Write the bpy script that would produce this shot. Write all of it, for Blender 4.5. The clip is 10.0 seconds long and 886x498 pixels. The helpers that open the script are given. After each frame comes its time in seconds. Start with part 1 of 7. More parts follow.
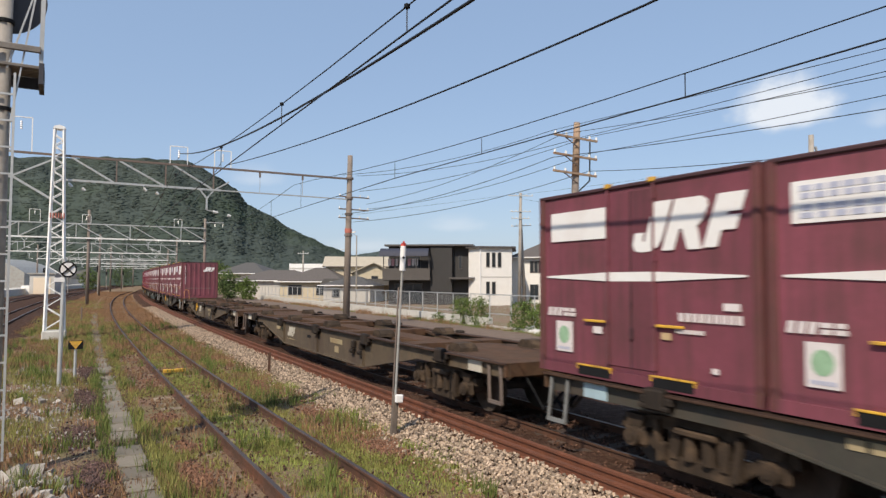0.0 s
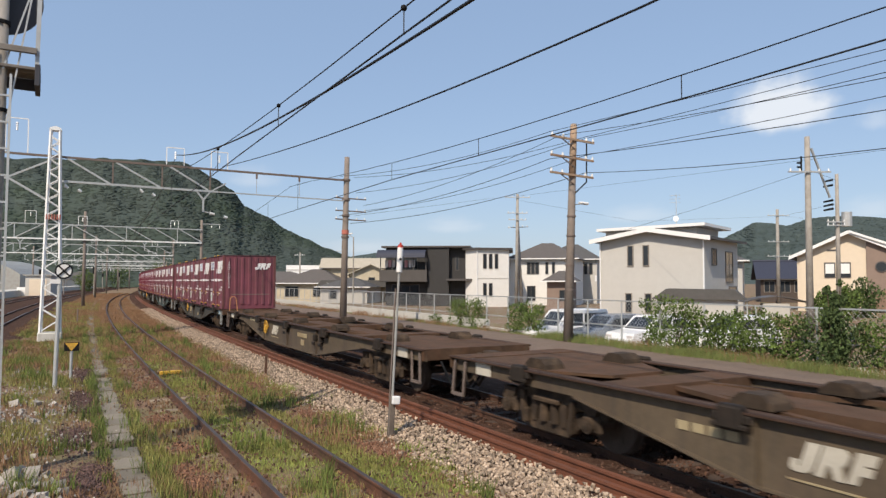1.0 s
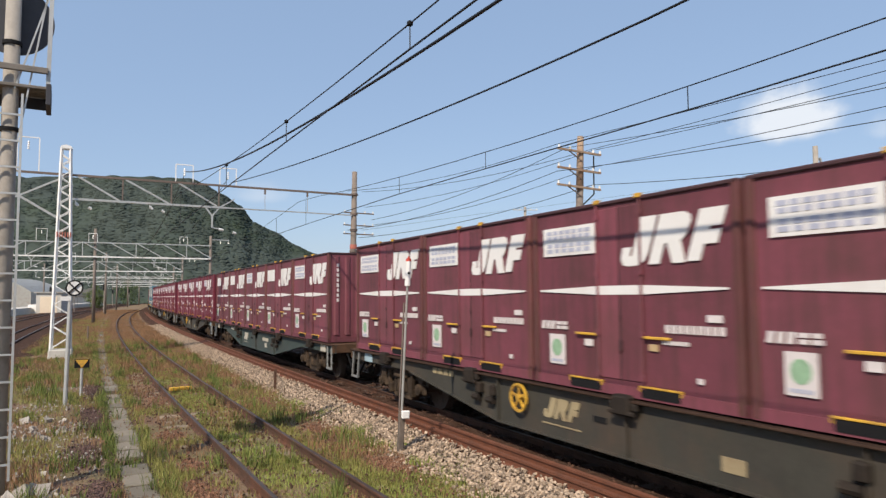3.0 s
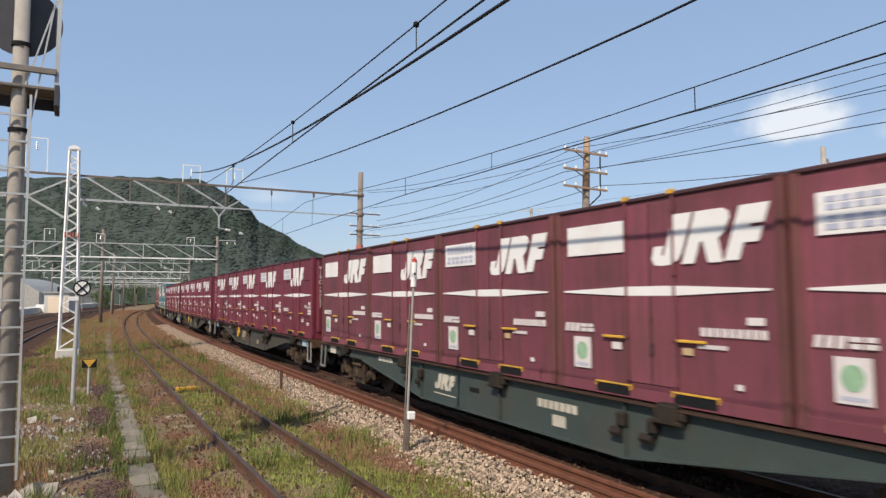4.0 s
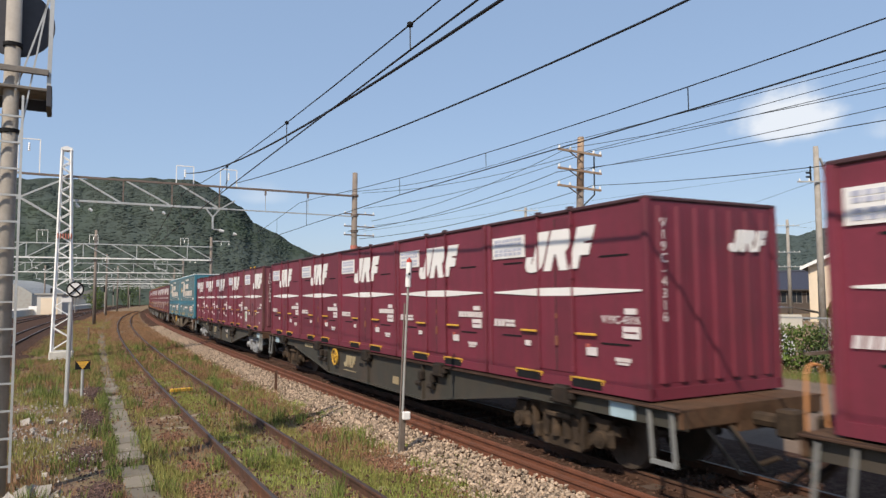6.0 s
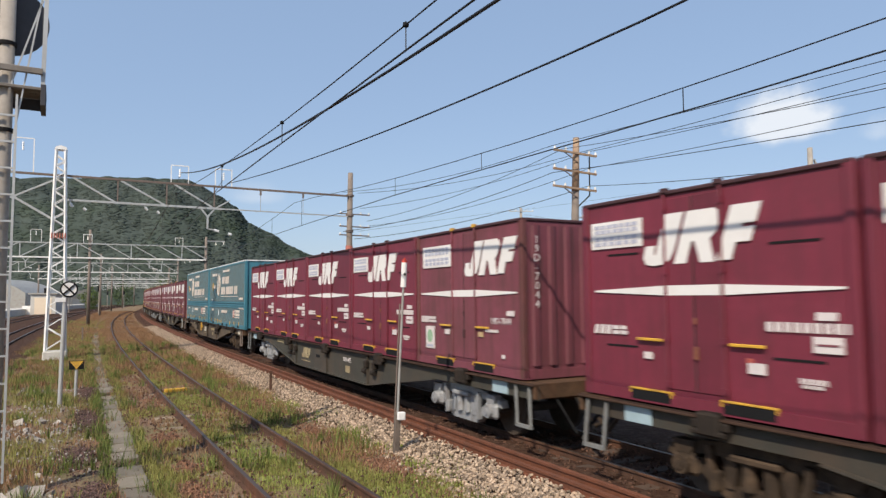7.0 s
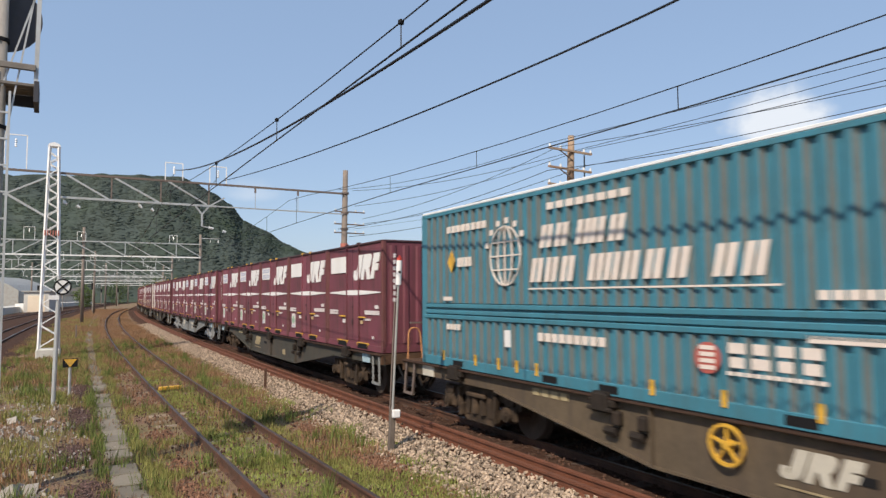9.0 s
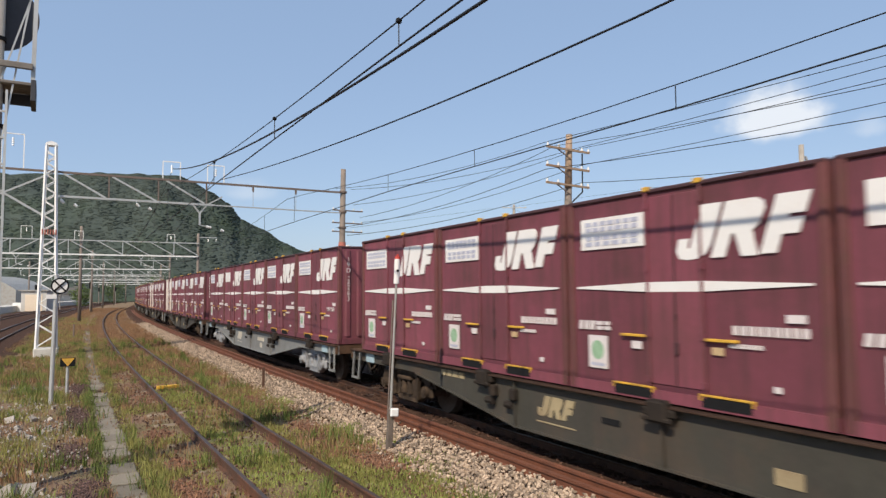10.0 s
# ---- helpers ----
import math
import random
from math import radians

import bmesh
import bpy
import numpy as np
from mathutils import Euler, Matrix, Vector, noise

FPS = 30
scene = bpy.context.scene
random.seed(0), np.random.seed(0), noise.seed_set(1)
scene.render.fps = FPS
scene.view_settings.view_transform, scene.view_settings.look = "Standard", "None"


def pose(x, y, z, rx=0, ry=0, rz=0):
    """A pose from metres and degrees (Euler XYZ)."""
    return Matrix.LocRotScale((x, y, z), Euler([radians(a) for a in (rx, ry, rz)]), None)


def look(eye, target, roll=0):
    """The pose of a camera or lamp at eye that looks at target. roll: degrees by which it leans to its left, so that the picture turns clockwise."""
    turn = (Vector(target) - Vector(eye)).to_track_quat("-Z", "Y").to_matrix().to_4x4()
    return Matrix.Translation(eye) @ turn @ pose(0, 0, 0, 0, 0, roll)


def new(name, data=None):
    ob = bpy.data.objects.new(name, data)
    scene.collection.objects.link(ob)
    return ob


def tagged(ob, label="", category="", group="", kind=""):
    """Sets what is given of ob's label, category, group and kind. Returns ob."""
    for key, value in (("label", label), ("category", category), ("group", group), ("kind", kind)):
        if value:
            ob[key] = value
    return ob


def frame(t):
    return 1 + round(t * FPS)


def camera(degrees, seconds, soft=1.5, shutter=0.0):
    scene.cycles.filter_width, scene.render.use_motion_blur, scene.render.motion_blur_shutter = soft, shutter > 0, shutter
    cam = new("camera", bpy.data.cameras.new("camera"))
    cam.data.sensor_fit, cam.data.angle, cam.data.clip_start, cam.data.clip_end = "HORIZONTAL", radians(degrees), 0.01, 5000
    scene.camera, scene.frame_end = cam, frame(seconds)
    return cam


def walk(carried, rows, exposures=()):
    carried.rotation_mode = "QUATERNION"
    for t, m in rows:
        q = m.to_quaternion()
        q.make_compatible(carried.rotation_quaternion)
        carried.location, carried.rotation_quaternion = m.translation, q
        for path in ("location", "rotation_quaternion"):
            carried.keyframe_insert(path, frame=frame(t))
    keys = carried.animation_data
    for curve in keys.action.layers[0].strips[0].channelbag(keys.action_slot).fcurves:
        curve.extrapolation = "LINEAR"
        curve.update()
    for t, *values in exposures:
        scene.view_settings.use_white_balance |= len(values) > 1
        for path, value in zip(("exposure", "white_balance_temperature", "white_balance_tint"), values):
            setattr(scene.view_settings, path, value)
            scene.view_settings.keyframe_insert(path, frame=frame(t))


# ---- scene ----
# ---------------------------------------------------------------- camera
EYE = (0.0, 0.0, 2.366)
cam = camera(66.09, 10.0, soft=1.4, shutter=0.13)
TURNS = [  # seconds, yaw to the right, tilt up, lean
    (0, -0.257, 2.606, 0.124), (0.5, -0.098, 2.650, 0.082), (1, 0.0, 2.730, 0.101), (1.5, 0.083, 2.892, -0.023),
    (2, 0.080, 3.136, -0.717), (2.5, -0.286, 3.696, -0.616), (4, -1.178, 3.938, -0.319), (4.5, -1.161, 3.912, -0.214),
    (5, -1.028, 3.908, -0.280), (5.5, -0.878, 3.924, -0.455), (7, -0.327, 3.963, -0.453), (7.5, -0.148, 3.909, -0.455),
    (8, -0.077, 3.832, -0.510), (8.5, 0.030, 3.820, -0.541), (9, 0.091, 3.773, -0.432), (9.5, 0.194, 3.704, -0.437),
    (10, 0.258, 3.666, -0.486)]


def turned(yaw, tilt, lean):
    a, e = radians(yaw), radians(tilt)
    return look(EYE, (EYE[0] + 100 * math.sin(a) * math.cos(e), EYE[1] + 100 * math.cos(a) * math.cos(e), EYE[2] + 100 * math.sin(e)), lean)


walk(cam, [(t, turned(a, b, c)) for t, a, b, c in TURNS], exposures=[(0, 0.03, 7250, 12), (1.5, 0.02, 7250, 12), (2.5, 0.06, 7250, 12), (10, 0.06, 7250, 12)])

# ---------------------------------------------------------------- world and sun
SUN_AZ, SUN_EL = 205.0, 45.0     # compass from +y clockwise: the sun stands behind the camera, to its left
world = bpy.data.worlds.new("sky")
scene.world = world
world.use_nodes = True
wn = world.node_tree.nodes
sky = wn.new("ShaderNodeTexSky")
sky.sky_type, sky.sun_disc = "NISHITA", False
sky.sun_elevation, sky.sun_rotation = radians(SUN_EL), radians(SUN_AZ)
sky.air_density, sky.dust_density, sky.ozone_density = 1.0, 1.0, 1.6
haze = wn.new("ShaderNodeMix")          # summer haze evens the sky out
haze.data_type = "RGBA"
haze.inputs[0].default_value, haze.inputs[7].default_value = 0.63, (1.99, 3.16, 5.25, 1)
world.node_tree.links.new(sky.outputs[0], haze.inputs[6])
world.node_tree.links.new(haze.outputs[2], wn["Background"].inputs[0])
wn["Background"].inputs[1].default_value = 0.15
sun = new("sun", bpy.data.lights.new("sun", "SUN"))
sun.data.energy, sun.data.angle, sun.data.color = 4.3, radians(0.53), (1.0, 0.94, 0.85)
_a, _e = radians(SUN_AZ), radians(SUN_EL)
sun.matrix_world = look((60 * math.sin(_a), 60 * math.cos(_a), 50), (60 * math.sin(_a) - math.sin(_a) * math.cos(_e), 60 * math.cos(_a) - math.cos(_a) * math.cos(_e), 50 - math.sin(_e)))

# ---------------------------------------------------------------- the line of the tracks
MAIN = (6.3832, 3.5895, -0.50865, 0.00065531)    # foot x, y, heading, bend to the right
SIDING = (2.4283, 1.4529, -0.52630, 0.00104943)


def heading(line, u):
    return line[2] + line[3] * u


def spot(line, u, off=0.0, z=0.0):
    """A place u metres along the line, off metres to its right."""
    x0, y0, h0, k = line
    h = h0 + k * u
    x = x0 - (math.cos(h) - math.cos(h0)) / k
    y = y0 + (math.sin(h) - math.sin(h0)) / k
    return Vector((x + off * math.cos(h), y - off * math.sin(h), z))


def on_line(line, u, off=0.0, z=0.0, turn=0.0):
    """The pose of a thing on the line: its x runs away along the line, its y to the left."""
    p = spot(line, u, off, z)
    return pose(p.x, p.y, p.z, 0, 0, 90 - math.degrees(heading(line, u)) + turn)

# ---------------------------------------------------------------- materials
def material(name, color, rough=0.7, metal=0.0, vary=0.15, scale=8.0, bump=0.2, bump_scale=40.0, stain=None, stain_amount=0.4, stain_scale=1.5,
             random_amount=0.0, island=False, bump_dist=0.01, spec=0.5, space="Object", streak=0.0, grime=(0.05, 0.04, 0.035)):
    """A weathered surface: two scales of variation, stains of another colour, fine relief."""
    m = bpy.data.materials.new(name)
    m.use_nodes = True
    nt = m.node_tree
    N, L = nt.nodes, nt.links
    b = N["Principled BSDF"]
    b.inputs["Roughness"].default_value, b.inputs["Metallic"].default_value = rough, metal
    b.inputs["Specular IOR Level"].default_value = spec
    tc = N.new("ShaderNodeTexCoord")
    if space == "World":
        geo = N.new("ShaderNodeNewGeometry")
        co = geo.outputs["Position"]
    else:
        co = tc.outputs["Object"]

    def noise_tex(sc, detail=5.0, rough_=0.6):
        n = N.new("ShaderNodeTexNoise")
        n.inputs["Scale"].default_value, n.inputs["Detail"].default_value, n.inputs["Roughness"].default_value = sc, detail, rough_
        L.new(co, n.inputs["Vector"])
        return n

    def mix(kind, fac, a, bb):
        x = N.new("ShaderNodeMix")
        x.data_type, x.blend_type = "RGBA", kind
        for sock, v in ((x.inputs[0], fac), (x.inputs[6], a), (x.inputs[7], bb)):
            if isinstance(v, bpy.types.NodeSocket):
                L.new(v, sock)
            else:
                sock.default_value = v
        return x.outputs[2]

    def ramp(src, lo, hi):
        r = N.new("ShaderNodeMapRange")
        r.inputs[1].default_value, r.inputs[2].default_value = lo, hi
        L.new(src, r.inputs[0])
        return r.outputs[0]

    col = (*color, 1)
    dark = tuple(c * (1 - vary) for c in color) + (1,)
    light = tuple(min(1, c * (1 + vary)) for c in color) + (1,)
    n1, n2 = noise_tex(scale), noise_tex(scale * 7, 3.0)
    base = mix("MIX", ramp(n1.outputs[0], 0.3, 0.7), dark, light)
    base = mix("MIX", 0.35, base, mix("MIX", ramp(n2.outputs[0], 0.3, 0.7), dark, light))
    if stain:
        n3 = noise_tex(stain_scale, 6.0, 0.65)
        f = N.new("ShaderNodeMath")
        f.operation = "MULTIPLY"
        L.new(ramp(n3.outputs[0], 0.48, 0.68), f.inputs[0])
        f.inputs[1].default_value = stain_amount
        base = mix("MIX", f.outputs[0], base, (*stain, 1))
    if streak:      # rain-washed dirt that runs down the sides
        mp = N.new("ShaderNodeMapping")
        mp.inputs["Scale"].default_value = (9.0, 9.0, 0.7)
        L.new(co, mp.inputs["Vector"])
        ns = N.new("ShaderNodeTexNoise")
        ns.inputs["Scale"].default_value, ns.inputs["Detail"].default_value = 1.0, 6.0
        L.new(mp.outputs[0], ns.inputs["Vector"])
        f2 = N.new("ShaderNodeMath")
        f2.operation = "MULTIPLY"
        L.new(ramp(ns.outputs[0], 0.45, 0.75), f2.inputs[0])
        f2.inputs[1].default_value = streak
        base = mix("MIX", f2.outputs[0], base, (*grime, 1))
    if random_amount:
        if island:
            rnd = N.new("ShaderNodeNewGeometry").outputs["Random Per Island"]
        else:
            rnd = N.new("ShaderNodeObjectInfo").outputs["Random"]
        hs = N.new("ShaderNodeHueSaturation")
        mr = N.new("ShaderNodeMapRange")
        mr.inputs[3].default_value, mr.inputs[4].default_value = 1 - random_amount, 1 + random_amount
        L.new(rnd, mr.inputs[0])
        L.new(mr.outputs[0], hs.inputs["Value"])
        L.new(base, hs.inputs["Color"])
        base = hs.outputs[0]
    L.new(base, b.inputs["Base Color"])
    if bump:
        nb = noise_tex(bump_scale, 4.0)
        bp = N.new("ShaderNodeBump")
        bp.inputs["Strength"].default_value, bp.inputs["Distance"].default_value = bump, bump_dist
        L.new(nb.outputs[0], bp.inputs["Height"])
        L.new(bp.outputs[0], b.inputs["Normal"])
    return m


M_RUST = material("rusty rail steel", (0.085, 0.042, 0.026), 0.85, 0.2, 0.35, 3, 0.4, 60, (0.16, 0.06, 0.03), 0.6)
M_RAILTOP = material("worn rail head", (0.12, 0.085, 0.065), 0.5, 0.7, 0.2, 3, 0.1)
M_SHINE = material("polished rail head", (0.45, 0.43, 0.42), 0.3, 1.0, 0.1, 3, 0.05)
M_SLEEPER = material("rust-stained sleeper", (0.07, 0.045, 0.033), 0.95, 0, 0.3, 4, 0.5, 30, random_amount=0.2)
M_CONCRETE = material("weathered concrete", (0.20, 0.17, 0.13), 0.92, 0, 0.22, 3, 0.6, 40, (0.10, 0.095, 0.06), 0.75, 2.6, random_amount=0.22)
M_POLECONC = material("pole concrete", (0.33, 0.30, 0.265), 0.9, 0, 0.15, 3, 0.3, 60, (0.15, 0.13, 0.10), 0.55, 1.2)
M_RUSTPOLE = material("rust-stained pole concrete", (0.34, 0.24, 0.165), 0.9, 0, 0.2, 3, 0.3, 60, (0.26, 0.11, 0.05), 0.7, 0.8)
M_DARKPOLE = material("dark weathered pole concrete", (0.20, 0.165, 0.14), 0.9, 0, 0.2, 3, 0.3, 60, (0.27, 0.21, 0.17), 0.6, 0.9)
M_BALLAST = material("ballast stone", (0.345, 0.26, 0.19), 0.95, 0, 0.25, 20, 0.4, 60, random_amount=0.62, island=True)
M_BED = material("rust-brown ballast bed", (0.068, 0.036, 0.025), 0.97, 0, 0.45, 14, 1.0, 22, (0.14, 0.095, 0.07), 0.5, 7.0, bump_dist=0.05, space="World", spec=0.1)
M_RUSTSTONE = material("rust-dusted ballast stone", (0.092, 0.046, 0.030), 0.95, 0, 0.3, 20, 0.4, 60, random_amount=0.5, island=True)
M_GALV = material("galvanised steel", (0.50, 0.51, 0.50), 0.55, 0.55, 0.12, 4, 0.1, 60, (0.32, 0.31, 0.29), 0.4)
M_WHITESTEEL = material("white painted steel", (0.82, 0.82, 0.80), 0.5, 0, 0.06, 4, 0.1, 60, (0.5, 0.42, 0.34), 0.2, 2.5)
M_GREYSTEEL = material("grey gantry steel", (0.36, 0.36, 0.34), 0.6, 0.3, 0.15, 3, 0.1, 60, (0.22, 0.16, 0.12), 0.5, 1.5)
M_BROWNSTEEL = material("brown weathered steel", (0.17, 0.13, 0.11), 0.7, 0.2, 0.2, 3, 0.1, 60)
M_WIRE = material("dark wire", (0.018, 0.02, 0.024), 0.55, 0.3, 0.1, 2, 0)
M_PORCELAIN = material("porcelain insulator", (0.70, 0.70, 0.68), 0.25, 0, 0.05, 9, 0)
M_BLACK = material("black paint", (0.011, 0.011, 0.012), 0.85, 0, 0.2, 6, 0.1, spec=0.2)
M_YELLOW = material("yellow paint", (0.64, 0.36, 0.045), 0.6, 0, 0.15, 6, 0.1, 60, (0.22, 0.12, 0.05), 0.7, 4)
M_WHITE = material("white marking paint", (0.75, 0.74, 0.72), 0.55, 0, 0.05, 4, 0, 60, (0.55, 0.48, 0.45), 0.35, 2.0)
M_PALE = material("faded white stencil", (0.64, 0.59, 0.58), 0.6, 0, 0.1, 6, 0)
M_RED = material("red paint", (0.55, 0.05, 0.03), 0.5, 0, 0.1, 6, 0.1)
M_ORANGE = material("orange sticker", (0.75, 0.28, 0.05), 0.5, 0, 0.05, 6, 0)
M_GREENSTICK = material("green sticker", (0.26, 0.42, 0.27), 0.5, 0, 0.25, 9, 0)
M_BLUESTICK = material("pale blue plate", (0.30, 0.58, 0.68), 0.5, 0, 0.2, 9, 0)
M_WIN = material("dark window glass", (0.025, 0.03, 0.036), 0.12, 0, 0.2, 3, 0, spec=0.5)


# ---------------------------------------------------------------- mesh helpers
def finish(name, bm, mat, smooth=False):
    me = bpy.data.meshes.new(name)
    bmesh.ops.recalc_face_normals(bm, faces=bm.faces[:])
    bm.to_mesh(me)
    bm.free()
    for mm in (mat if isinstance(mat, (list, tuple)) else [mat]):
        me.materials.append(mm)
    if smooth:
        for p in me.polygons:
            p.use_smooth = True
    return me


def part(name, bm, mat, parent=None, label="", smooth=False, m=None):
    """Links a bmesh as one mesh object, under a thing or a part."""
    ob = new(name, bm if isinstance(bm, bpy.types.Mesh) else finish(name, bm, mat, smooth))
    if parent is not None:
        ob.parent = parent
    if m is not None:
        ob.matrix_basis = m
    if label:
        ob["label"] = label
    return ob


def thing(name, m, label, category, group="", kind=""):
    ob = new(name)
    ob.empty_display_size = 0.3
    ob.matrix_basis = m
    return tagged(ob, label, category, group, kind)


def box(bm, x0, x1, y0, y1, z0, z1, bevel=0.0, mi=0):
    r = bmesh.ops.create_cube(bm, size=1.0, matrix=Matrix.LocRotScale(((x0 + x1) / 2, (y0 + y1) / 2, (z0 + z1) / 2), None, (abs(x1 - x0), abs(y1 - y0), abs(z1 - z0))))
    fs = {f for v in r["verts"] for f in v.link_faces}
    for f in fs:
        f.material_index = mi
    if bevel:
        es = list({e for v in r["verts"] for e in v.link_edges})
        bmesh.ops.bevel(bm, geom=es, offset=bevel, segments=1, affect="EDGES")
    return bm


def tube(bm, a, b, r0, r1=None, seg=8, caps=True):
    a, b = Vector(a), Vector(b)
    d = b - a
    m = Matrix.Translation((a + b) / 2) @ d.to_track_quat("Z", "Y").to_matrix().to_4x4()
    bmesh.ops.create_cone(bm, cap_ends=caps, segments=seg, radius1=r0, radius2=r0 if r1 is None else r1, depth=d.length, matrix=m)
    return bm


def beam(bm, a, b, w, h=None):
    """A square bar from a to b."""
    a, b = Vector(a), Vector(b)
    d = b - a
    m = Matrix.Translation((a + b) / 2) @ d.to_track_quat("Z", "Y").to_matrix().to_4x4() @ Matrix.Diagonal((w, h or w, d.length, 1))
    bmesh.ops.create_cube(bm, size=1.0, matrix=m)
    return bm


def prism(bm, pts, axis, lo, hi, mi=0):
    """A polygon of 2D points pushed from lo to hi along an axis ('x', 'y' or 'z')."""
    def v3(p, w):
        return {"x": (w, p[0], p[1]), "y": (p[0], w, p[1]), "z": (p[0], p[1], w)}[axis]
    va = [bm.verts.new(v3(p, lo)) for p in pts]
    vb = [bm.verts.new(v3(p, hi)) for p in pts]
    fs = [bm.faces.new(va), bm.faces.new(vb[::-1])]
    n = len(pts)
    for i in range(n):
        fs.append(bm.faces.new((va[i], vb[i], vb[(i + 1) % n], va[(i + 1) % n])))
    for f in fs:
        f.material_index = mi
    return bm


def B():
    return bmesh.new()


def raw(name, verts, faces, mats, smooth=False):
    me = bpy.data.meshes.new(name)
    me.from_pydata(verts, [], faces)
    for mm in (mats if isinstance(mats, (list, tuple)) else [mats]):
        me.materials.append(mm)
    if smooth:
        for p in me.polygons:
            p.use_smooth = True
    me.update()
    return me

# ---------------------------------------------------------------- the goods train
M_CRIMSON = material("crimson container paint", (0.165, 0.022, 0.040), 0.55, 0, 0.12, 2.0, 0.1, 30, (0.115, 0.022, 0.032), 0.5, 1.2, random_amount=0.12, streak=0.35, grime=(0.07, 0.02, 0.025))
M_MAROON = material("faded maroon container paint", (0.185, 0.047, 0.066), 0.68, 0, 0.14, 2.0, 0.12, 30, (0.115, 0.040, 0.042), 0.7, 0.9, random_amount=0.2, streak=0.6, grime=(0.07, 0.032, 0.030))
M_RUSTPOST = material("rust-worn maroon paint", (0.135, 0.042, 0.042), 0.75, 0, 0.2, 3.0, 0.2, 30, (0.10, 0.045, 0.03), 0.6, 2.5, random_amount=0.15, streak=0.5, grime=(0.06, 0.03, 0.025))
M_LID = material("dark container roof edge", (0.055, 0.022, 0.026), 0.75, 0, 0.2, 3, 0.1)
M_TEAL = material("teal container paint", (0.042, 0.195, 0.262), 0.5, 0, 0.1, 2.0, 0.1, 30, (0.04, 0.13, 0.16), 0.45, 1.2, streak=0.4, grime=(0.07, 0.10, 0.10))
M_TEALDIRT = material("dusty teal groove", (0.105, 0.130, 0.130), 0.8, 0, 0.2, 3.0, 0.1, 30, (0.06, 0.12, 0.14), 0.6, 1.6, streak=0.4, grime=(0.10, 0.09, 0.075))
M_ROOFWHITE = material("pale container roof", (0.72, 0.74, 0.74), 0.5, 0, 0.06, 3, 0.05)
M_PINKISH = material("pale pink stencil", (0.70, 0.61, 0.54), 0.6, 0, 0.08, 6, 0)
M_REDEMBLEM = material("faded red emblem", (0.42, 0.10, 0.08), 0.6, 0, 0.1, 6, 0)
M_CREAM = material("cream container paint", (0.62, 0.55, 0.48), 0.6, 0, 0.1, 2, 0.1, 30, (0.4, 0.3, 0.25), 0.4)
M_BROWNFRAME = material("brown weathered wagon steel", (0.115, 0.084, 0.053), 0.8, 0.1, 0.3, 2.2, 0.3, 40, (0.065, 0.042, 0.03), 0.85, 1.1, random_amount=0.1, streak=0.45)
M_GREYFRAME = material("grey-green wagon paint", (0.050, 0.047, 0.037), 0.75, 0.1, 0.22, 2.2, 0.25, 40, (0.085, 0.058, 0.04), 0.75, 1.0, random_amount=0.1, streak=0.5)
M_TEALFRAME = material("blue-green wagon paint", (0.043, 0.062, 0.057), 0.7, 0.1, 0.18, 2.2, 0.2, 40, (0.07, 0.055, 0.045), 0.5, 1.2)
M_PALEFRAME = material("light grey wagon paint", (0.20, 0.205, 0.20), 0.65, 0.1, 0.12, 2.2, 0.2, 40, (0.13, 0.11, 0.09), 0.5, 1.2)
M_FLANGE = material("rust-brown flange", (0.062, 0.036, 0.026), 0.9, 0, 0.3, 3, 0.3, 40, (0.06, 0.036, 0.026), 0.7, 1.5, spec=0.15)
M_BOGIE = material("brake-dust bogie steel", (0.044, 0.031, 0.022), 0.9, 0, 0.4, 4, 0.5, 30, (0.14, 0.092, 0.058), 0.55, 3, spec=0.2)
M_SILVERBOGIE = material("silver grey bogie paint", (0.30, 0.31, 0.32), 0.65, 0.2, 0.25, 4, 0.2, 40, (0.15, 0.11, 0.09), 0.5, 3)
M_WHEEL = material("dark wheel steel", (0.085, 0.064, 0.05), 0.7, 0.4, 0.25, 5, 0.2)
M_DECK = material("rusted deck steel", (0.088, 0.052, 0.033), 0.9, 0, 0.35, 3, 0.4, 40, (0.13, 0.062, 0.035), 0.6, 2, spec=0.15)
M_LOCK = material("dark greasy steel", (0.028, 0.022, 0.018), 0.8, 0.1, 0.3, 5, 0.3, 40, (0.06, 0.04, 0.028), 0.4, 4, spec=0.2)
CL, CW, CH = 3.685, 2.45, 2.50
DECK = 1.08      # floor of the containers above the rail
PITCH = 3.74


def plate(bm, x, z, w, h, y, slant=0.0, t=0.006, x_shift=0.0):
    """A thin plate on a side that faces +y: x, z its middle; it reads from +x to -x."""
    s = -slant * h / 2
    x += x_shift
    pts = [(x + w / 2 - s, z - h / 2), (x - w / 2 - s, z - h / 2), (x - w / 2 + s, z + h / 2), (x + w / 2 + s, z + h / 2)]
    return prism(bm, pts, "y", y - 0.012, y + t)


def bars(bm, x, z, w, h, y, n, slant=0.0, fill=0.74):
    """Writing too small to read: a row of plain bars."""
    step = w / n
    for i in range(n):
        plate(bm, x + w / 2 - step * (i + 0.5), z, step * fill, h, y, slant)
    return bm


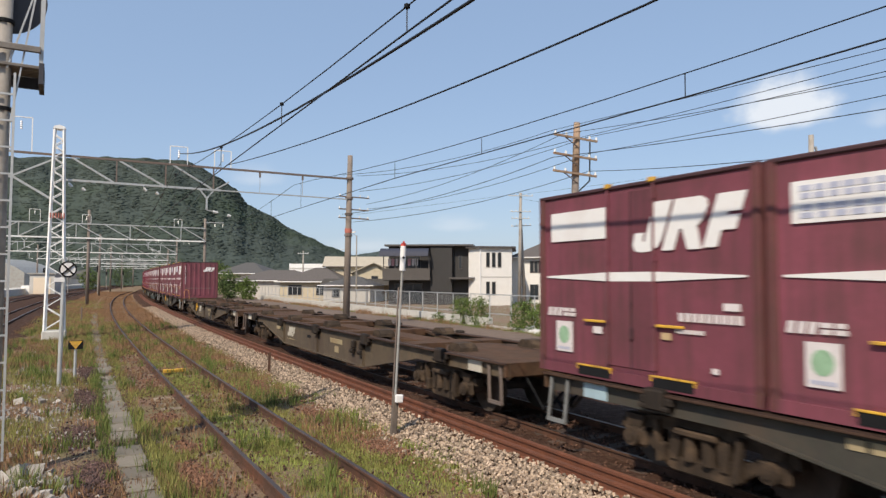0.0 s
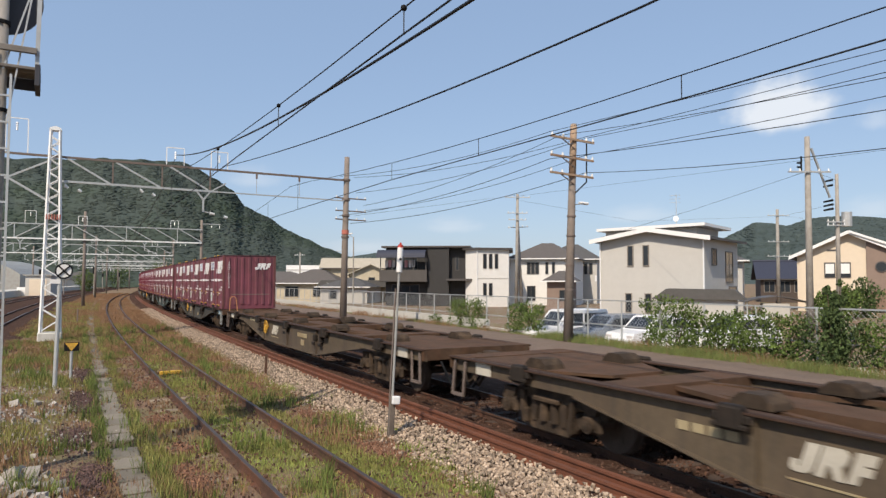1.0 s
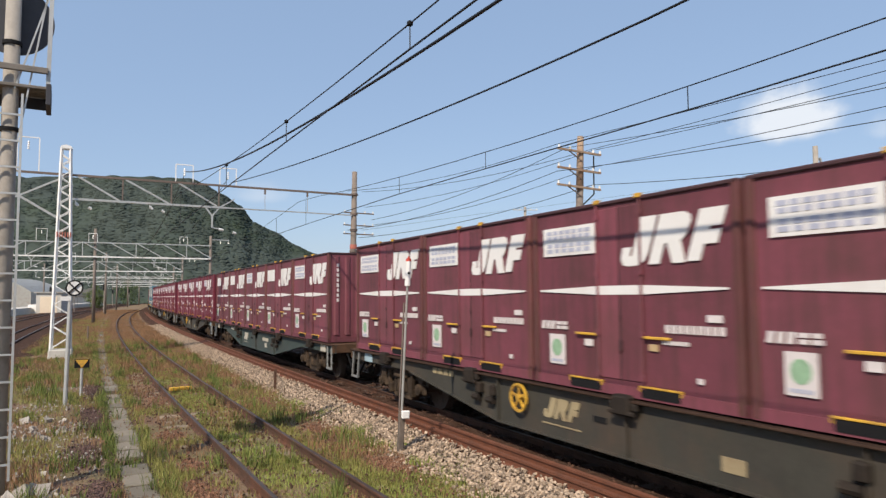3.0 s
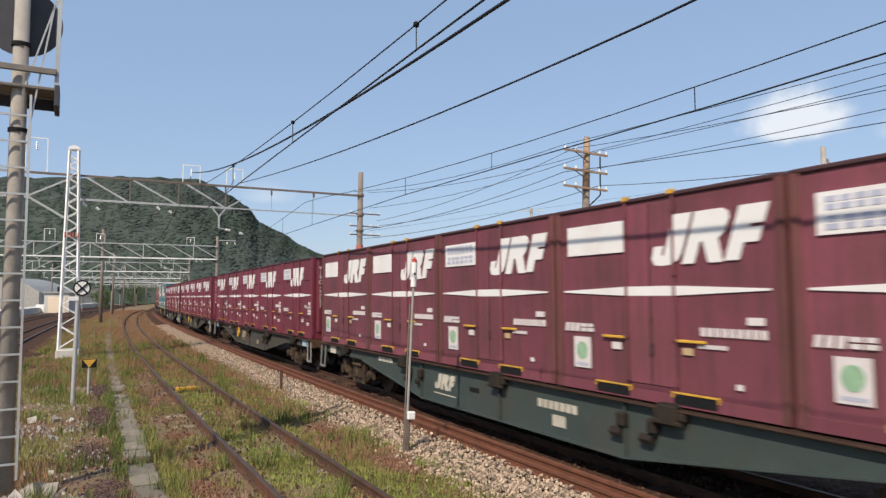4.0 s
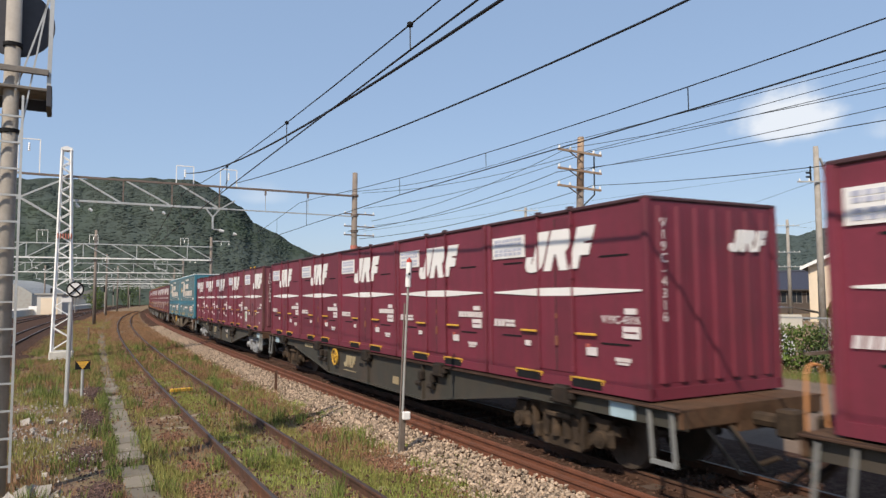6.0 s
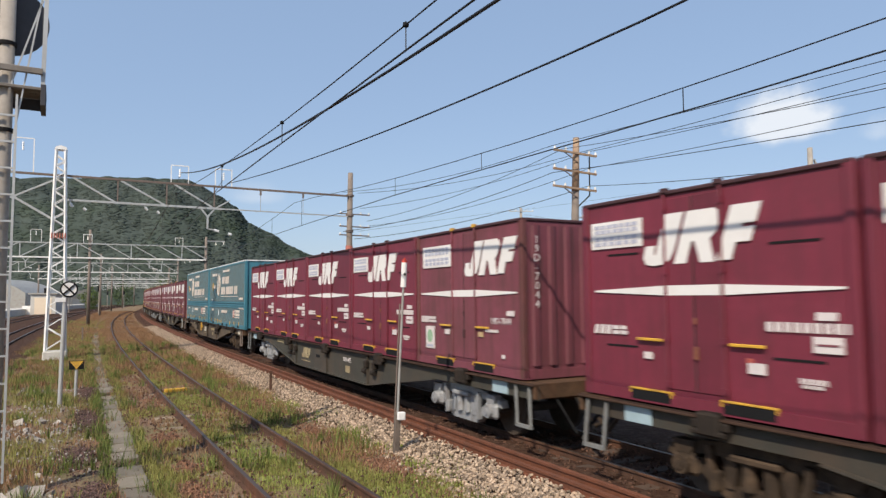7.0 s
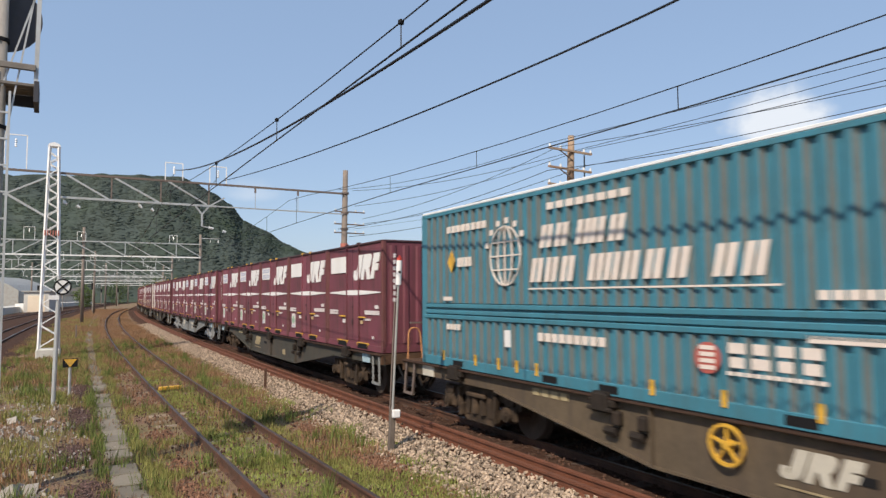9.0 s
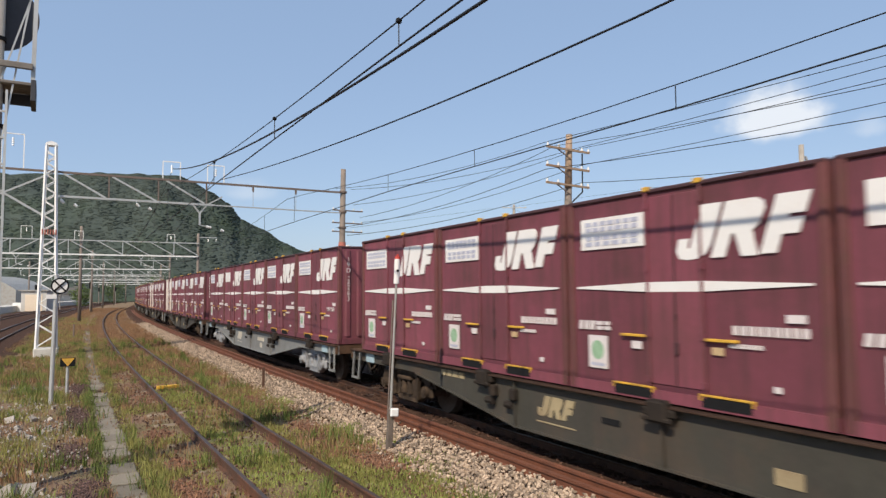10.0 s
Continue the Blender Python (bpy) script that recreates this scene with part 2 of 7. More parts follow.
MARK_SHAPES = (      # across from 0 to 1, upwards from 0 to 1, before the slant
    ((0.0, 0.40), (0.006, 0.16), (0.05, 0.03), (0.12, 0.0), (0.20, 0.02), (0.255, 0.10), (0.275, 0.25), (0.275, 1.0), (0.115, 1.0), (0.115, 0.22), (0.10, 0.20), (0.09, 0.24), (0.09, 0.40)),
    ((0.305, 0.02), (0.41, 0.02), (0.41, 0.42), (0.435, 0.42), (0.53, 0.02), (0.64, 0.02), (0.555, 0.44), (0.59, 0.56), (0.60, 0.80), (0.575, 0.93), (0.52, 1.0), (0.305, 1.0)),
    ((0.655, 0.04), (0.765, 0.04), (0.765, 0.34), (0.87, 0.34), (0.87, 0.60), (0.775, 0.60), (0.775, 0.66), (0.87, 0.66), (0.87, 1.0), (0.655, 1.0)))


def mark(x, z, w, h, y):
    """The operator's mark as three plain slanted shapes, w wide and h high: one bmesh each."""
    out = []
    for shape in MARK_SHAPES:
        out.append(prism(B(), [(x + w / 2 - (u + 0.13 * v) * w, z - h / 2 + v * h) for u, v in shape], "y", y - 0.012, y + 0.006))
    return out


def script_block(bm, x, z, w, h, y, k):
    """One dense sign too small to read: two plain bars, one above the other."""
    plate(bm, x, z + h * 0.27, w * (0.95, 0.75, 0.85)[k % 3], h * 0.40, y)
    plate(bm, x, z - h * 0.27, w * (0.80, 0.95, 0.7)[k % 3], h * 0.40, y)
    return bm


def container_meshes(kind):
    """The meshes of a twelve-foot container: (name, mesh, label). Local: x away along the train, +y the trackside face, z from its floor."""
    out = []
    paint = M_CRIMSON if kind == "vented" else M_MAROON
    y = CW / 2
    hx = CL / 2
    bm = B()
    # body: side panels a little behind the frame
    box(bm, -hx + 0.02, hx - 0.02, -y + 0.03, y - 0.03, 0.10, CH - 0.03)
    out.append(("body", finish("body", bm, paint), ""))
    # end panel ribs
    for sx in (-1, 1):
        bm = B()
        edge = [(-1.10, hx - 0.022)]
        for i in range(7):
            yy = -0.96 + i * 0.32
            edge += [(yy - 0.085, hx - 0.016), (yy - 0.045, hx + 0.012), (yy + 0.045, hx + 0.012), (yy + 0.085, hx - 0.016)]
        edge += [(1.10, hx - 0.022), (1.10, hx - 0.035), (-1.10, hx - 0.035)]
        prism(bm, edge, "z", 0.2, CH - 0.12)
        for v in bm.verts:
            v.co = Vector((sx * v.co.y, v.co.x, v.co.z))
        out.append(("end_panel", finish("end_panel", bm, paint), ""))
    for sx in (-1, 1):
        for sy in (-1, 1):
            bm = box(B(), sx * hx - sx * 0.11, sx * hx, sy * y - sy * 0.10, sy * y, 0.0, CH - 0.01, 0.012)
            out.append(("corner_post", finish("corner_post", bm, paint if kind == "vented" else M_RUSTPOST), ""))
    bm = B()
    for sy in (-1, 1):
        prism(bm, [(-hx, 0.0), (hx, 0.0), (hx, 0.13), (-hx, 0.13)], "y", sy * y - sy * 0.09, sy * (y - 0.002))
    for sx in (-1, 1):
        box(bm, sx * hx - sx * 0.08, sx * hx, -y + 0.1, y - 0.1, 0.0, 0.14)
    out.append(("bottom_rail", finish("bottom_rail", bm, paint), ""))
    bm = B()
    box(bm, -hx, hx, -y, y, CH - 0.055, CH, 0.015)
    out.append(("roof", finish("roof", bm, M_LID), "dark grimy roof"))
    # side doors: two leaves with hinge lines and latches in the middle of the side
    for sx in (-1, 1):
        bm = box(B(), sx * 0.015, sx * 0.375, y - 0.03, y - 0.016, 0.20, CH - 0.10, 0.006)
        out.append(("door_leaf", finish("door_leaf", bm, paint), ""))
        bm = B()
        tube(bm, (sx * 0.395, y - 0.008, 0.12), (sx * 0.395, y - 0.008, CH - 0.04), 0.02, seg=6)
        for z in (0.25, 0.78, 1.55, 2.3):
            box(bm, sx * 0.36, sx * 0.43, y - 0.022, y + 0.012, z - 0.035, z + 0.035)
        out.append(("locking_bar", finish("locking_bar", bm, paint), ""))
        hc = sx * 0.64 if kind != "vented" else (0.66 if sx > 0 else -0.68)
        bm = box(B(), hc - 0.205, hc + 0.205, y - 0.012, y + 0.022, 0.735, 0.768, 0.006)
        out.append(("door_handle", finish("door_handle", bm, M_YELLOW), "yellow door handle"))
        bm = box(B(), sx * 0.38 - 0.05, sx * 0.38 + 0.05, y - 0.05, y + 0.02, CH - 0.03, CH + 0.03, 0.008)
        out.append(("roof_latch", finish("roof_latch", bm, M_YELLOW if kind == "plain" else M_LID), ""))
    bm = box(B(), -0.035, -0.005, y - 0.02, y + 0.008, 0.95, 1.02, 0.004)
    out.append(("latch_plate", finish("latch_plate", box(B(), -0.05, 0.0, y - 0.02, y + 0.012, 0.56, 0.70, 0.004), M_LID if kind != "vented" else M_LATCH), "small rusty latch"))
    out.append(("latch_plate", finish("latch_plate", bm, M_LID if kind != "vented" else M_LATCH), "small rusty latch"))
    bm = box(B(), -0.008, 0.008, y - 0.032, y - 0.0155, 0.2, CH - 0.1)
    out.append(("door_joint", finish("door_joint", bm, M_LID), ""))
    # fork pockets: yellow rimmed openings above the bottom rail
    for sx in (-1, 1):
        bm = B()
        c, w = sx * 0.67, 0.335
        box(bm, c - w, c + w, y - 0.03, y + 0.014, 0.142, 0.164, 0.004), box(bm, c - w, c - w + 0.02, y - 0.03, y + 0.010, 0.095, 0.142), box(bm, c + w - 0.02, c + w, y - 0.03, y + 0.010, 0.095, 0.142)
        out.append(("fork_pocket_rim", finish("fork_pocket_rim", bm, M_YELLOW), "yellow fork pocket rim"))
        bm = box(B(), c - w + 0.03, c + w - 0.03, y - 0.02, y + 0.004, 0.026, 0.138)
        out.append(("fork_pocket", finish("fork_pocket", bm, M_BLACK), "black fork pocket opening"))
    if kind == "vented":
        for x, z in ((-1.225, 1.79), (-1.225, 0.645), (1.10, 1.795), (1.15, 0.65)):
            bm = box(B(), x - 0.27, x + 0.27, y - 0.034, y - 0.022, z - 0.012, z + 0.012)
            out.append(("vent_slot", finish("vent_slot", bm, M_BLACK), "narrow black vent slot"))
    # white markings
    f = y - 0.014
    sx0, sw, sh, sz = (1.21, 0.91, 0.345, 2.055) if kind == "vented" else (1.0, 1.13, 0.405, 2.035)
    out.append(("slogan_panel", finish("slogan_panel", plate(B(), sx0, sz, sw, sh, f), M_WHITE), "white slogan panel with faint grey lines"))
    if kind != "blank":
        bm = B()
        for r_ in (0, 1):
            n = (7, 6)[r_]
            for i in range(n):
                script_block(bm, sx0 + sw * 0.43 - (i + 0.5) * sw * 0.86 / n, sz + sh * (0.23 - 0.46 * r_), sw * 0.72 / n, sh * 0.34, f + 0.006, i + r_)
        out.append(("slogan_line", finish("slogan_line", bm, M_GREYTEXT), ""))
    for bm in mark(-0.06 if kind == "vented" else -0.85, 1.925, 1.68, 0.60, f):
        out.append(("operator_mark", finish("operator_mark", bm, M_WHITE), "white slanted operator mark"))
    bm = B()
    zc, xs = 1.332, 0.0 if kind != "vented" else -0.05
    prism(bm, [(1.67 + xs, zc - 0.010), (0.40, zc - 0.058), (-0.40, zc - 0.058), (-1.66 + xs, zc - 0.010), (-1.66 + xs, zc + 0.012), (-0.40, zc + 0.058), (0.40, zc + 0.058), (1.67 + xs, zc + 0.012)], "y", y - 0.034, y - 0.013)
    out.append(("stripe", finish("stripe", bm, M_WHITE), "tapered white stripe"))
    up = 0.0 if kind != "vented" else 0.09
    bm = B()
    bars(bm, 1.49, 0.845, 0.33, 0.115, f, 3, 0.2, 0.66)
    for i in range(2):
        script_block(bm, 1.25 - i * 0.14, 0.845, 0.12, 0.115, f, i)
    if kind == "vented":
        bars(bm, -1.37, 0.455, 0.29, 0.05, f, 6, 0, 0.6), bars(bm, -1.36, 0.405, 0.22, 0.03, f, 5, 0, 0.6)
    else:
        bars(bm, -0.92, 0.706, 0.40, 0.045, f, 9, 0, 0.6)
    out.append(("stencil", finish("stencil", bm, M_PALE), "faded white stencilled lines"))
    nx, nw = (-1.33, 0.90) if kind == "vented" else (-1.185, 0.87)
    out.append(("number_line", finish("number_line", bars(B(), nx, 0.869 + up, nw, 0.095, f, 9, 0, 0.62), M_PALE), "faded white number line"))
    plates = ((-1.525, 1.07, 0.20, 0.075), (-1.53, 0.805, 0.29, 0.15), (0.70, 0.56, 0.13, 0.08), (-0.775, 0.527, 0.20, 0.11)) if kind == "vented" else ((-1.48, 1.003, 0.20, 0.08), (0.60, 0.635, 0.16, 0.09), (-1.26, 0.307, 0.08, 0.06))
    for x, z, w, h in plates:
        out.append(("label_plate", finish("label_plate", plate(B(), x, z, w, h, f + 0.002), M_PALE), "small pale label"))
    if kind == "vented":
        out.append(("label_line", finish("label_line", plate(B(), -1.53, 0.805, 0.22, 0.02, f + 0.008), M_MAROON), ""))
        out.append(("label_plate", finish("label_plate", plate(B(), -0.70, 0.60, 0.07, 0.05, f + 0.002), M_REDEMBLEM), "small red and white label"))
    else:
        out.append(("label_plate", finish("label_plate", plate(B(), -0.575, 0.635, 0.14, 0.08, f + 0.002), M_TANLABEL), "small tan label"))
    if kind == "plain":
        out.append(("sticker", finish("sticker", plate(B(), 1.285, 0.505, 0.34, 0.42, f), M_PALE), "pale sticker with a green field"))
        bm = prism(B(), [(1.285 + 0.115 * math.cos(a * math.pi / 6), 0.53 + 0.125 * math.sin(a * math.pi / 6)) for a in range(12)], "y", f - 0.01, f + 0.010)
        out.append(("sticker_field", finish("sticker_field", bm, M_GREENSTICK), "round green leaf field"))
        out.append(("sticker_line", finish("sticker_line", bars(B(), 1.285, 0.345, 0.26, 0.04, f + 0.004, 6), M_GREYTEXT), ""))
    # the end: operator mark and number down the corner
    for bm in mark(0.55, 1.98, 0.78, 0.30, 0):
        for v in bm.verts:      # turn it to the end that leads
            v.co = Vector((-hx - 0.012 - v.co.y, v.co.x - 1.15, v.co.z))
        out.append(("end_mark", finish("end_mark", bm, M_WHITE), "white slanted operator mark"))
    bm = B()
    for i in range(8):
        box(bm, -hx - 0.016, -hx + 0.01, y - 0.315, y - 0.25, 2.10 - i * 0.14, 2.19 - i * 0.14)
    out.append(("end_number", finish("end_number", bm, M_PALE), "white serial characters one below the other"))
    return out


M_LATCH = material("rusty latch paint", (0.20, 0.075, 0.045), 0.8, 0, 0.3, 8, 0.2)
M_TANLABEL = material("tan label", (0.50, 0.36, 0.20), 0.6, 0, 0.15, 8, 0)
M_GREYTEXT = material("grey print", (0.40, 0.42, 0.52), 0.6, 0, 0.1, 6, 0)


def teal_meshes():
    """A thirty-one-foot corrugated container."""
    out = []
    L_, H_, y = 9.12, 2.85, 1.245
    hx = L_ / 2
    verts, faces = [], []

    def corrugated(z0, z1, n=38):
        base = len(verts)
        step = (L_ - 0.3) / n
        xs = []
        for i in range(n):
            a = -hx + 0.15 + i * step
            xs += [(a, 0.0), (a + step * 0.2, -0.048), (a + step * 0.5, -0.048), (a + step * 0.7, 0.0)]
        xs.append((hx - 0.15, 0.0))
        for x, d in xs:
            verts.append((x, y - 0.006 + d, z0)), verts.append((x, y - 0.006 + d, z1))
        for i in range(len(xs) - 1):
            k = base + 2 * i
            faces.append((k, k + 1, k + 3, k + 2))
    corrugated(0.16, 0.84), corrugated(1.14, H_ - 0.1)
    me = raw("side_panel", verts, faces, M_TEAL)
    me.materials.append(M_TEALDIRT)
    for i, poly in enumerate(me.polygons):      # dust settles in the grooves
        if i % 4 == 2:
            poly.material_index = 1
    out.append(("side_panel", me, ""))
    bm = B()
    box(bm, -hx + 0.05, hx - 0.05, -y + 0.02, y - 0.065, 0.05, H_ - 0.03)
    out.append(("body", finish("body", bm, M_TEAL), ""))
    for k, (z0, z1) in enumerate(((0.0, 0.16), (H_ - 0.1, H_ - 0.035))):
        bm = B()
        for sy in (-1, 1):
            box(bm, -hx, hx, sy * y, sy * (y - 0.08), z0, z1, 0.008)
        out.append((("bottom_rail", "top_rail")[k], finish("rail", bm, M_TEAL), ""))
    for z in (0.85, 0.94, 1.05):
        bm = box(B(), -hx + 0.1, hx - 0.1, y - 0.05, y + 0.004 - 0.012 * (z > 0.92), z, z + 0.075, 0.012)
        out.append(("middle_rail", finish("middle_rail", bm, M_TEAL), ""))
    bm = box(B(), -hx + 0.02, hx - 0.02, -y, y, H_ - 0.035, H_ + 0.012, 0.01)
    out.append(("roof", finish("roof", bm, M_ROOFWHITE), "white painted roof"))
    for sx in (-1, 1):
        for sy in (-1, 1):
            bm = box(B(), sx * hx, sx * (hx - 0.15), sy * y, sy * (y - 0.12), 0.0, H_ - 0.02, 0.012)
            out.append(("corner_post", finish("corner_post", bm, M_TEAL), ""))
        bm = B()
        for i in range(6):
            box(bm, sx * hx - sx * 0.06, sx * (hx - 0.01), -1.0 + i * 0.34, -0.80 + i * 0.34, 0.2, H_ - 0.15, 0.008)
        out.append(("end_panel", finish("end_panel", bm, M_TEAL), ""))
    # fork pockets
    for x in (-3.2, -0.6, 0.6, 3.2):
        bm = box(B(), x - 0.17, x + 0.17, y - 0.02, y + 0.003, 0.03, 0.13)
        out.append(("fork_pocket", finish("fork_pocket", bm, M_BLACK), "black fork pocket opening"))
    for x in (3.7, 2.6, 1.9, 1.4, 0.9, -1.35, -2.35, -3.4):
        bm = box(B(), x - 0.035, x + 0.035, y + 0.001, y + 0.012, 0.10, 0.28)
        out.append(("tie_plate", finish("tie_plate", bm, M_YELLOW), "yellow lashing plate"))
    # markings: rows of slanted bars, a globe, small panels
    bm = B()
    for z, h, items in ((2.13, 0.33, (0.62, 0.28, -0.18, -0.46, -0.82)), (1.645, 0.35, (0.86, 0.52, 0.16, -0.42, -0.72, -1.04, -1.42, -1.80, -2.42, -2.78))):
        for x in items:
            for d in (-0.075, 0.075):
                plate(bm, x + d, z, 0.11, h, y - 0.002, 0.24)
    plate(bm, -0.99, 1.372, 4.13, 0.022, y - 0.002)
    out.append(("brand_mark", finish("brand_mark", bm, M_PINKISH), "pale slanted brand marks in two rows"))
    bm = B()
    cx, cz, R = 1.69, 1.90, 0.47
    for rx in (0.20, 0.42):
        pts = [(cx + rx * math.cos(a * math.pi / 14), cz + R * math.sin(a * math.pi / 14)) for a in range(28)]
        for i in range(28):
            p, q = pts[i], pts[(i + 1) % 28]
            beam(bm, (p[0], y, p[1]), (q[0], y, q[1]), 0.026, 0.02)
    for dz in (-0.22, 0.0, 0.22):
        w = 0.42 * math.sqrt(max(0, 1 - (dz / R) ** 2))
        beam(bm, (cx - w, y, cz + dz), (cx + w, y, cz + dz), 0.022)
    beam(bm, (cx, y, cz - R), (cx, y, cz + R), 0.022)
    for a in (20, 45, 70, 95, 120, 145):
        plate(bm, cx + 0.55 * math.cos(radians(a)), cz + 0.56 * math.sin(radians(a)), 0.09, 0.09, y - 0.002)
    out.append(("globe_emblem", finish("globe_emblem", bm, M_PINKISH), "pale line globe emblem"))
    bm = B()
    bars(bm, 2.9, 2.46, 1.35, 0.12, y - 0.002, 8), bars(bm, -0.22, 2.56, 1.7, 0.10, y - 0.002, 8), bars(bm, 2.95, 1.86, 0.5, 0.16, y - 0.002, 4)
    bars(bm, 0.15, 0.67, 1.45, 0.12, y - 0.002, 9), bars(bm, 3.35, 0.72, 0.5, 0.10, y - 0.002, 4), plate(bm, 3.55, 1.22, 0.3, 0.07, y - 0.002)
    [script_block(bm, -2.52 - i * 0.27, 0.65, 0.21, 0.27, y - 0.002, i) for i in range(4)], bars(bm, -2.93, 0.46, 1.1, 0.04, y - 0.002, 10)
    bars(bm, -3.75, 1.27, 0.7, 0.09, y - 0.002, 5), plate(bm, -3.8, 0.86, 1.0, 0.07, y - 0.002)
    out.append(("stencil", finish("stencil", bm, M_PINKISH), "pale pinkish stencilled lines"))
    bm = tube(B(), (-2.15, y - 0.012, 0.60), (-2.15, y + 0.004, 0.60), 0.17, 0.17, 20)
    out.append(("red_emblem", finish("red_emblem", bm, M_REDEMBLEM), "round red emblem"))
    bm = B()
    for z in (0.50, 0.57, 0.64, 0.71):
        plate(bm, -2.15, z, 0.2, 0.045, y + 0.004)
    out.append(("emblem_sign", finish("emblem_sign", bm, M_PINKISH), "pale sign in the red emblem"))
    bm = prism(B(), [(3.4 + 0.13 * math.cos(a), 1.88 + 0.2 * math.sin(a)) for a in (0, math.pi / 2, math.pi, 3 * math.pi / 2)], "y", y - 0.012, y + 0.005)
    out.append(("yellow_diamond", finish("yellow_diamond", bm, M_YELLOW), ""))
    bm = plate(B(), 1.65, 0.6, 0.16, 0.26, y - 0.002)
    out.append(("white_tag", finish("white_tag", bm, M_WHITE), ""))
    bm = B()
    for i in range(11):
        box(bm, -hx - 0.006, -hx + 0.01, y - 0.42, y - 0.32, 2.45 - i * 0.115, 2.53 - i * 0.115)
    out.append(("end_number", finish("end_number", bm, M_PALE), "white serial characters one below the other"))
    return out


def lettering(text, size, mat, depth=0.003):
    """Flat letters as a mesh: they stand in the xz plane and read along +x."""
    cu = bpy.data.curves.new("letters", "FONT")
    cu.body, cu.size, cu.extrude, cu.align_x, cu.align_y = text, size, depth, "CENTER", "CENTER"
    cu.resolution_u = 2
    ob = new("letters", cu)
    me = bpy.data.meshes.new_from_object(ob.evaluated_get(bpy.context.evaluated_depsgraph_get()))
    bpy.data.objects.remove(ob)
    me.materials.clear()
    me.materials.append(mat)
    me.transform(Matrix.Rotation(radians(90), 4, "X"))
    return me


SERIALS = {3: "19D-30239", 5: "V19C-9723", 6: "V19C-4316", 7: "19D-7044", 10: "19D-2263"}


def end_serial(container, text):
    for i, ch in enumerate(text):
        me = lettering(ch, 0.17, M_PALE)
        ob = part("serial_character", me, None, container, "white serial character")
        ob.matrix_basis = Matrix.Translation((-CL / 2 - 0.014, CW / 2 - 0.27, 2.16 - i * 0.145)) @ Matrix.Rotation(radians(-90), 4, "Z")


FINE = ("emblem_sign", "stencil", "number_line", "sticker_line", "balcony_line", "slogan_line", "end_number", "brand_mark")


def assemble(name, meshes, m, label, category, group):
    root = thing(name, m, label, category, group)
    for n, me, lab in meshes:
        ob = part(n, me, None, root, lab)
        if n in FINE:
            ob["kind"] = "stuff"
    return root


def wheel_mesh():
    bm = B()
    for sy in (-1, 1):
        tube(bm, (0, sy * 0.49, 0), (0, sy * 0.62, 0), 0.43, seg=28)
        tube(bm, (0, sy * 0.485, 0), (0, sy * 0.515, 0), 0.455, seg=28)
        tube(bm, (0, sy * 0.60, 0), (0, sy * 0.66, 0), 0.14, seg=12)
        for a in range(6):
            c, s = math.cos(a * math.pi / 3), math.sin(a * math.pi / 3)
            box(bm, 0.27 * c - 0.04, 0.27 * c + 0.04, sy * 0.61, sy * 0.626, 0.27 * s - 0.04, 0.27 * s + 0.04)
    tube(bm, (0, -0.95, 0), (0, 0.95, 0), 0.075, seg=10)
    return finish("wheelset", bm, M_WHEEL)


def bogie_frame_mesh(mat, sy):
    """One cast side frame: dipped beam, axle boxes, coil springs' pocket, brake gear."""
    bm = B()
    y0, y1 = sy * 0.86, sy * 1.0
    lo, hi = min(y0, y1), max(y0, y1)
    prism(bm, [(-1.22, 0.50), (-0.75, 0.58), (-0.35, 0.60), (0.35, 0.60), (0.75, 0.58), (1.22, 0.50), (1.20, 0.62), (0.75, 0.72), (0.30, 0.76), (-0.30, 0.76), (-0.75, 0.72), (-1.20, 0.62)], "y", lo, hi)
    prism(bm, [(-0.84, 0.50), (-0.80, 0.40), (-0.42, 0.15), (0.42, 0.15), (0.80, 0.40), (0.84, 0.50), (0.76, 0.52), (0.36, 0.30), (-0.36, 0.30), (-0.76, 0.52)], "y", lo, hi)
    prism(bm, [(-0.40, 0.28), (-0.30, 0.28), (-0.24, 0.62), (-0.42, 0.62)], "y", lo, hi + 0.03), prism(bm, [(0.40, 0.28), (0.30, 0.28), (0.24, 0.62), (0.42, 0.62)], "y", lo, hi + 0.03)
    for sx in (-1, 1):
        c = sx * 0.95
        box(bm, c - 0.19, c + 0.19, sy * 0.96, sy * 1.07, 0.30, 0.56, 0.05)
        tube(bm, (c, sy * 1.02, 0.43), (c, sy * 1.13, 0.43), 0.13, 0.11, seg=14)
        tube(bm, (c, sy * 1.12, 0.43), (c, sy * 1.15, 0.43), 0.06, seg=8)
        prism(bm, [(c - 0.10, 0.55), (c + 0.10, 0.55), (c + 0.16, 0.70), (c - 0.16, 0.70)], "y", min(sy * 0.92, sy * 1.05), max(sy * 0.92, sy * 1.05))
        beam(bm, (c - sx * 0.36, sy * 1.05, 0.70), (c - sx * 0.42, sy * 1.05, 0.22), 0.07), box(bm, c - sx * 0.42 - 0.06, c - sx * 0.42 + 0.06, sy * 0.95, sy * 1.08, 0.22, 0.44, 0.02)
    for x in (-0.13, 0.13):
        tube(bm, (x, sy * 0.99, 0.30), (x, sy * 0.99, 0.60), 0.085, 0.075, seg=10)
    box(bm, -0.30, 0.30, sy * 0.92, sy * 1.10, 0.58, 0.66, 0.02)
    return finish("side_frame", bm, mat)


WHEEL = wheel_mesh()
SIDE_FRAMES = {m_.name: [bogie_frame_mesh(m_, s_) for s_ in (-1, 1)] for m_ in (M_BOGIE, M_SILVERBOGIE)}
WHEELSETS = []


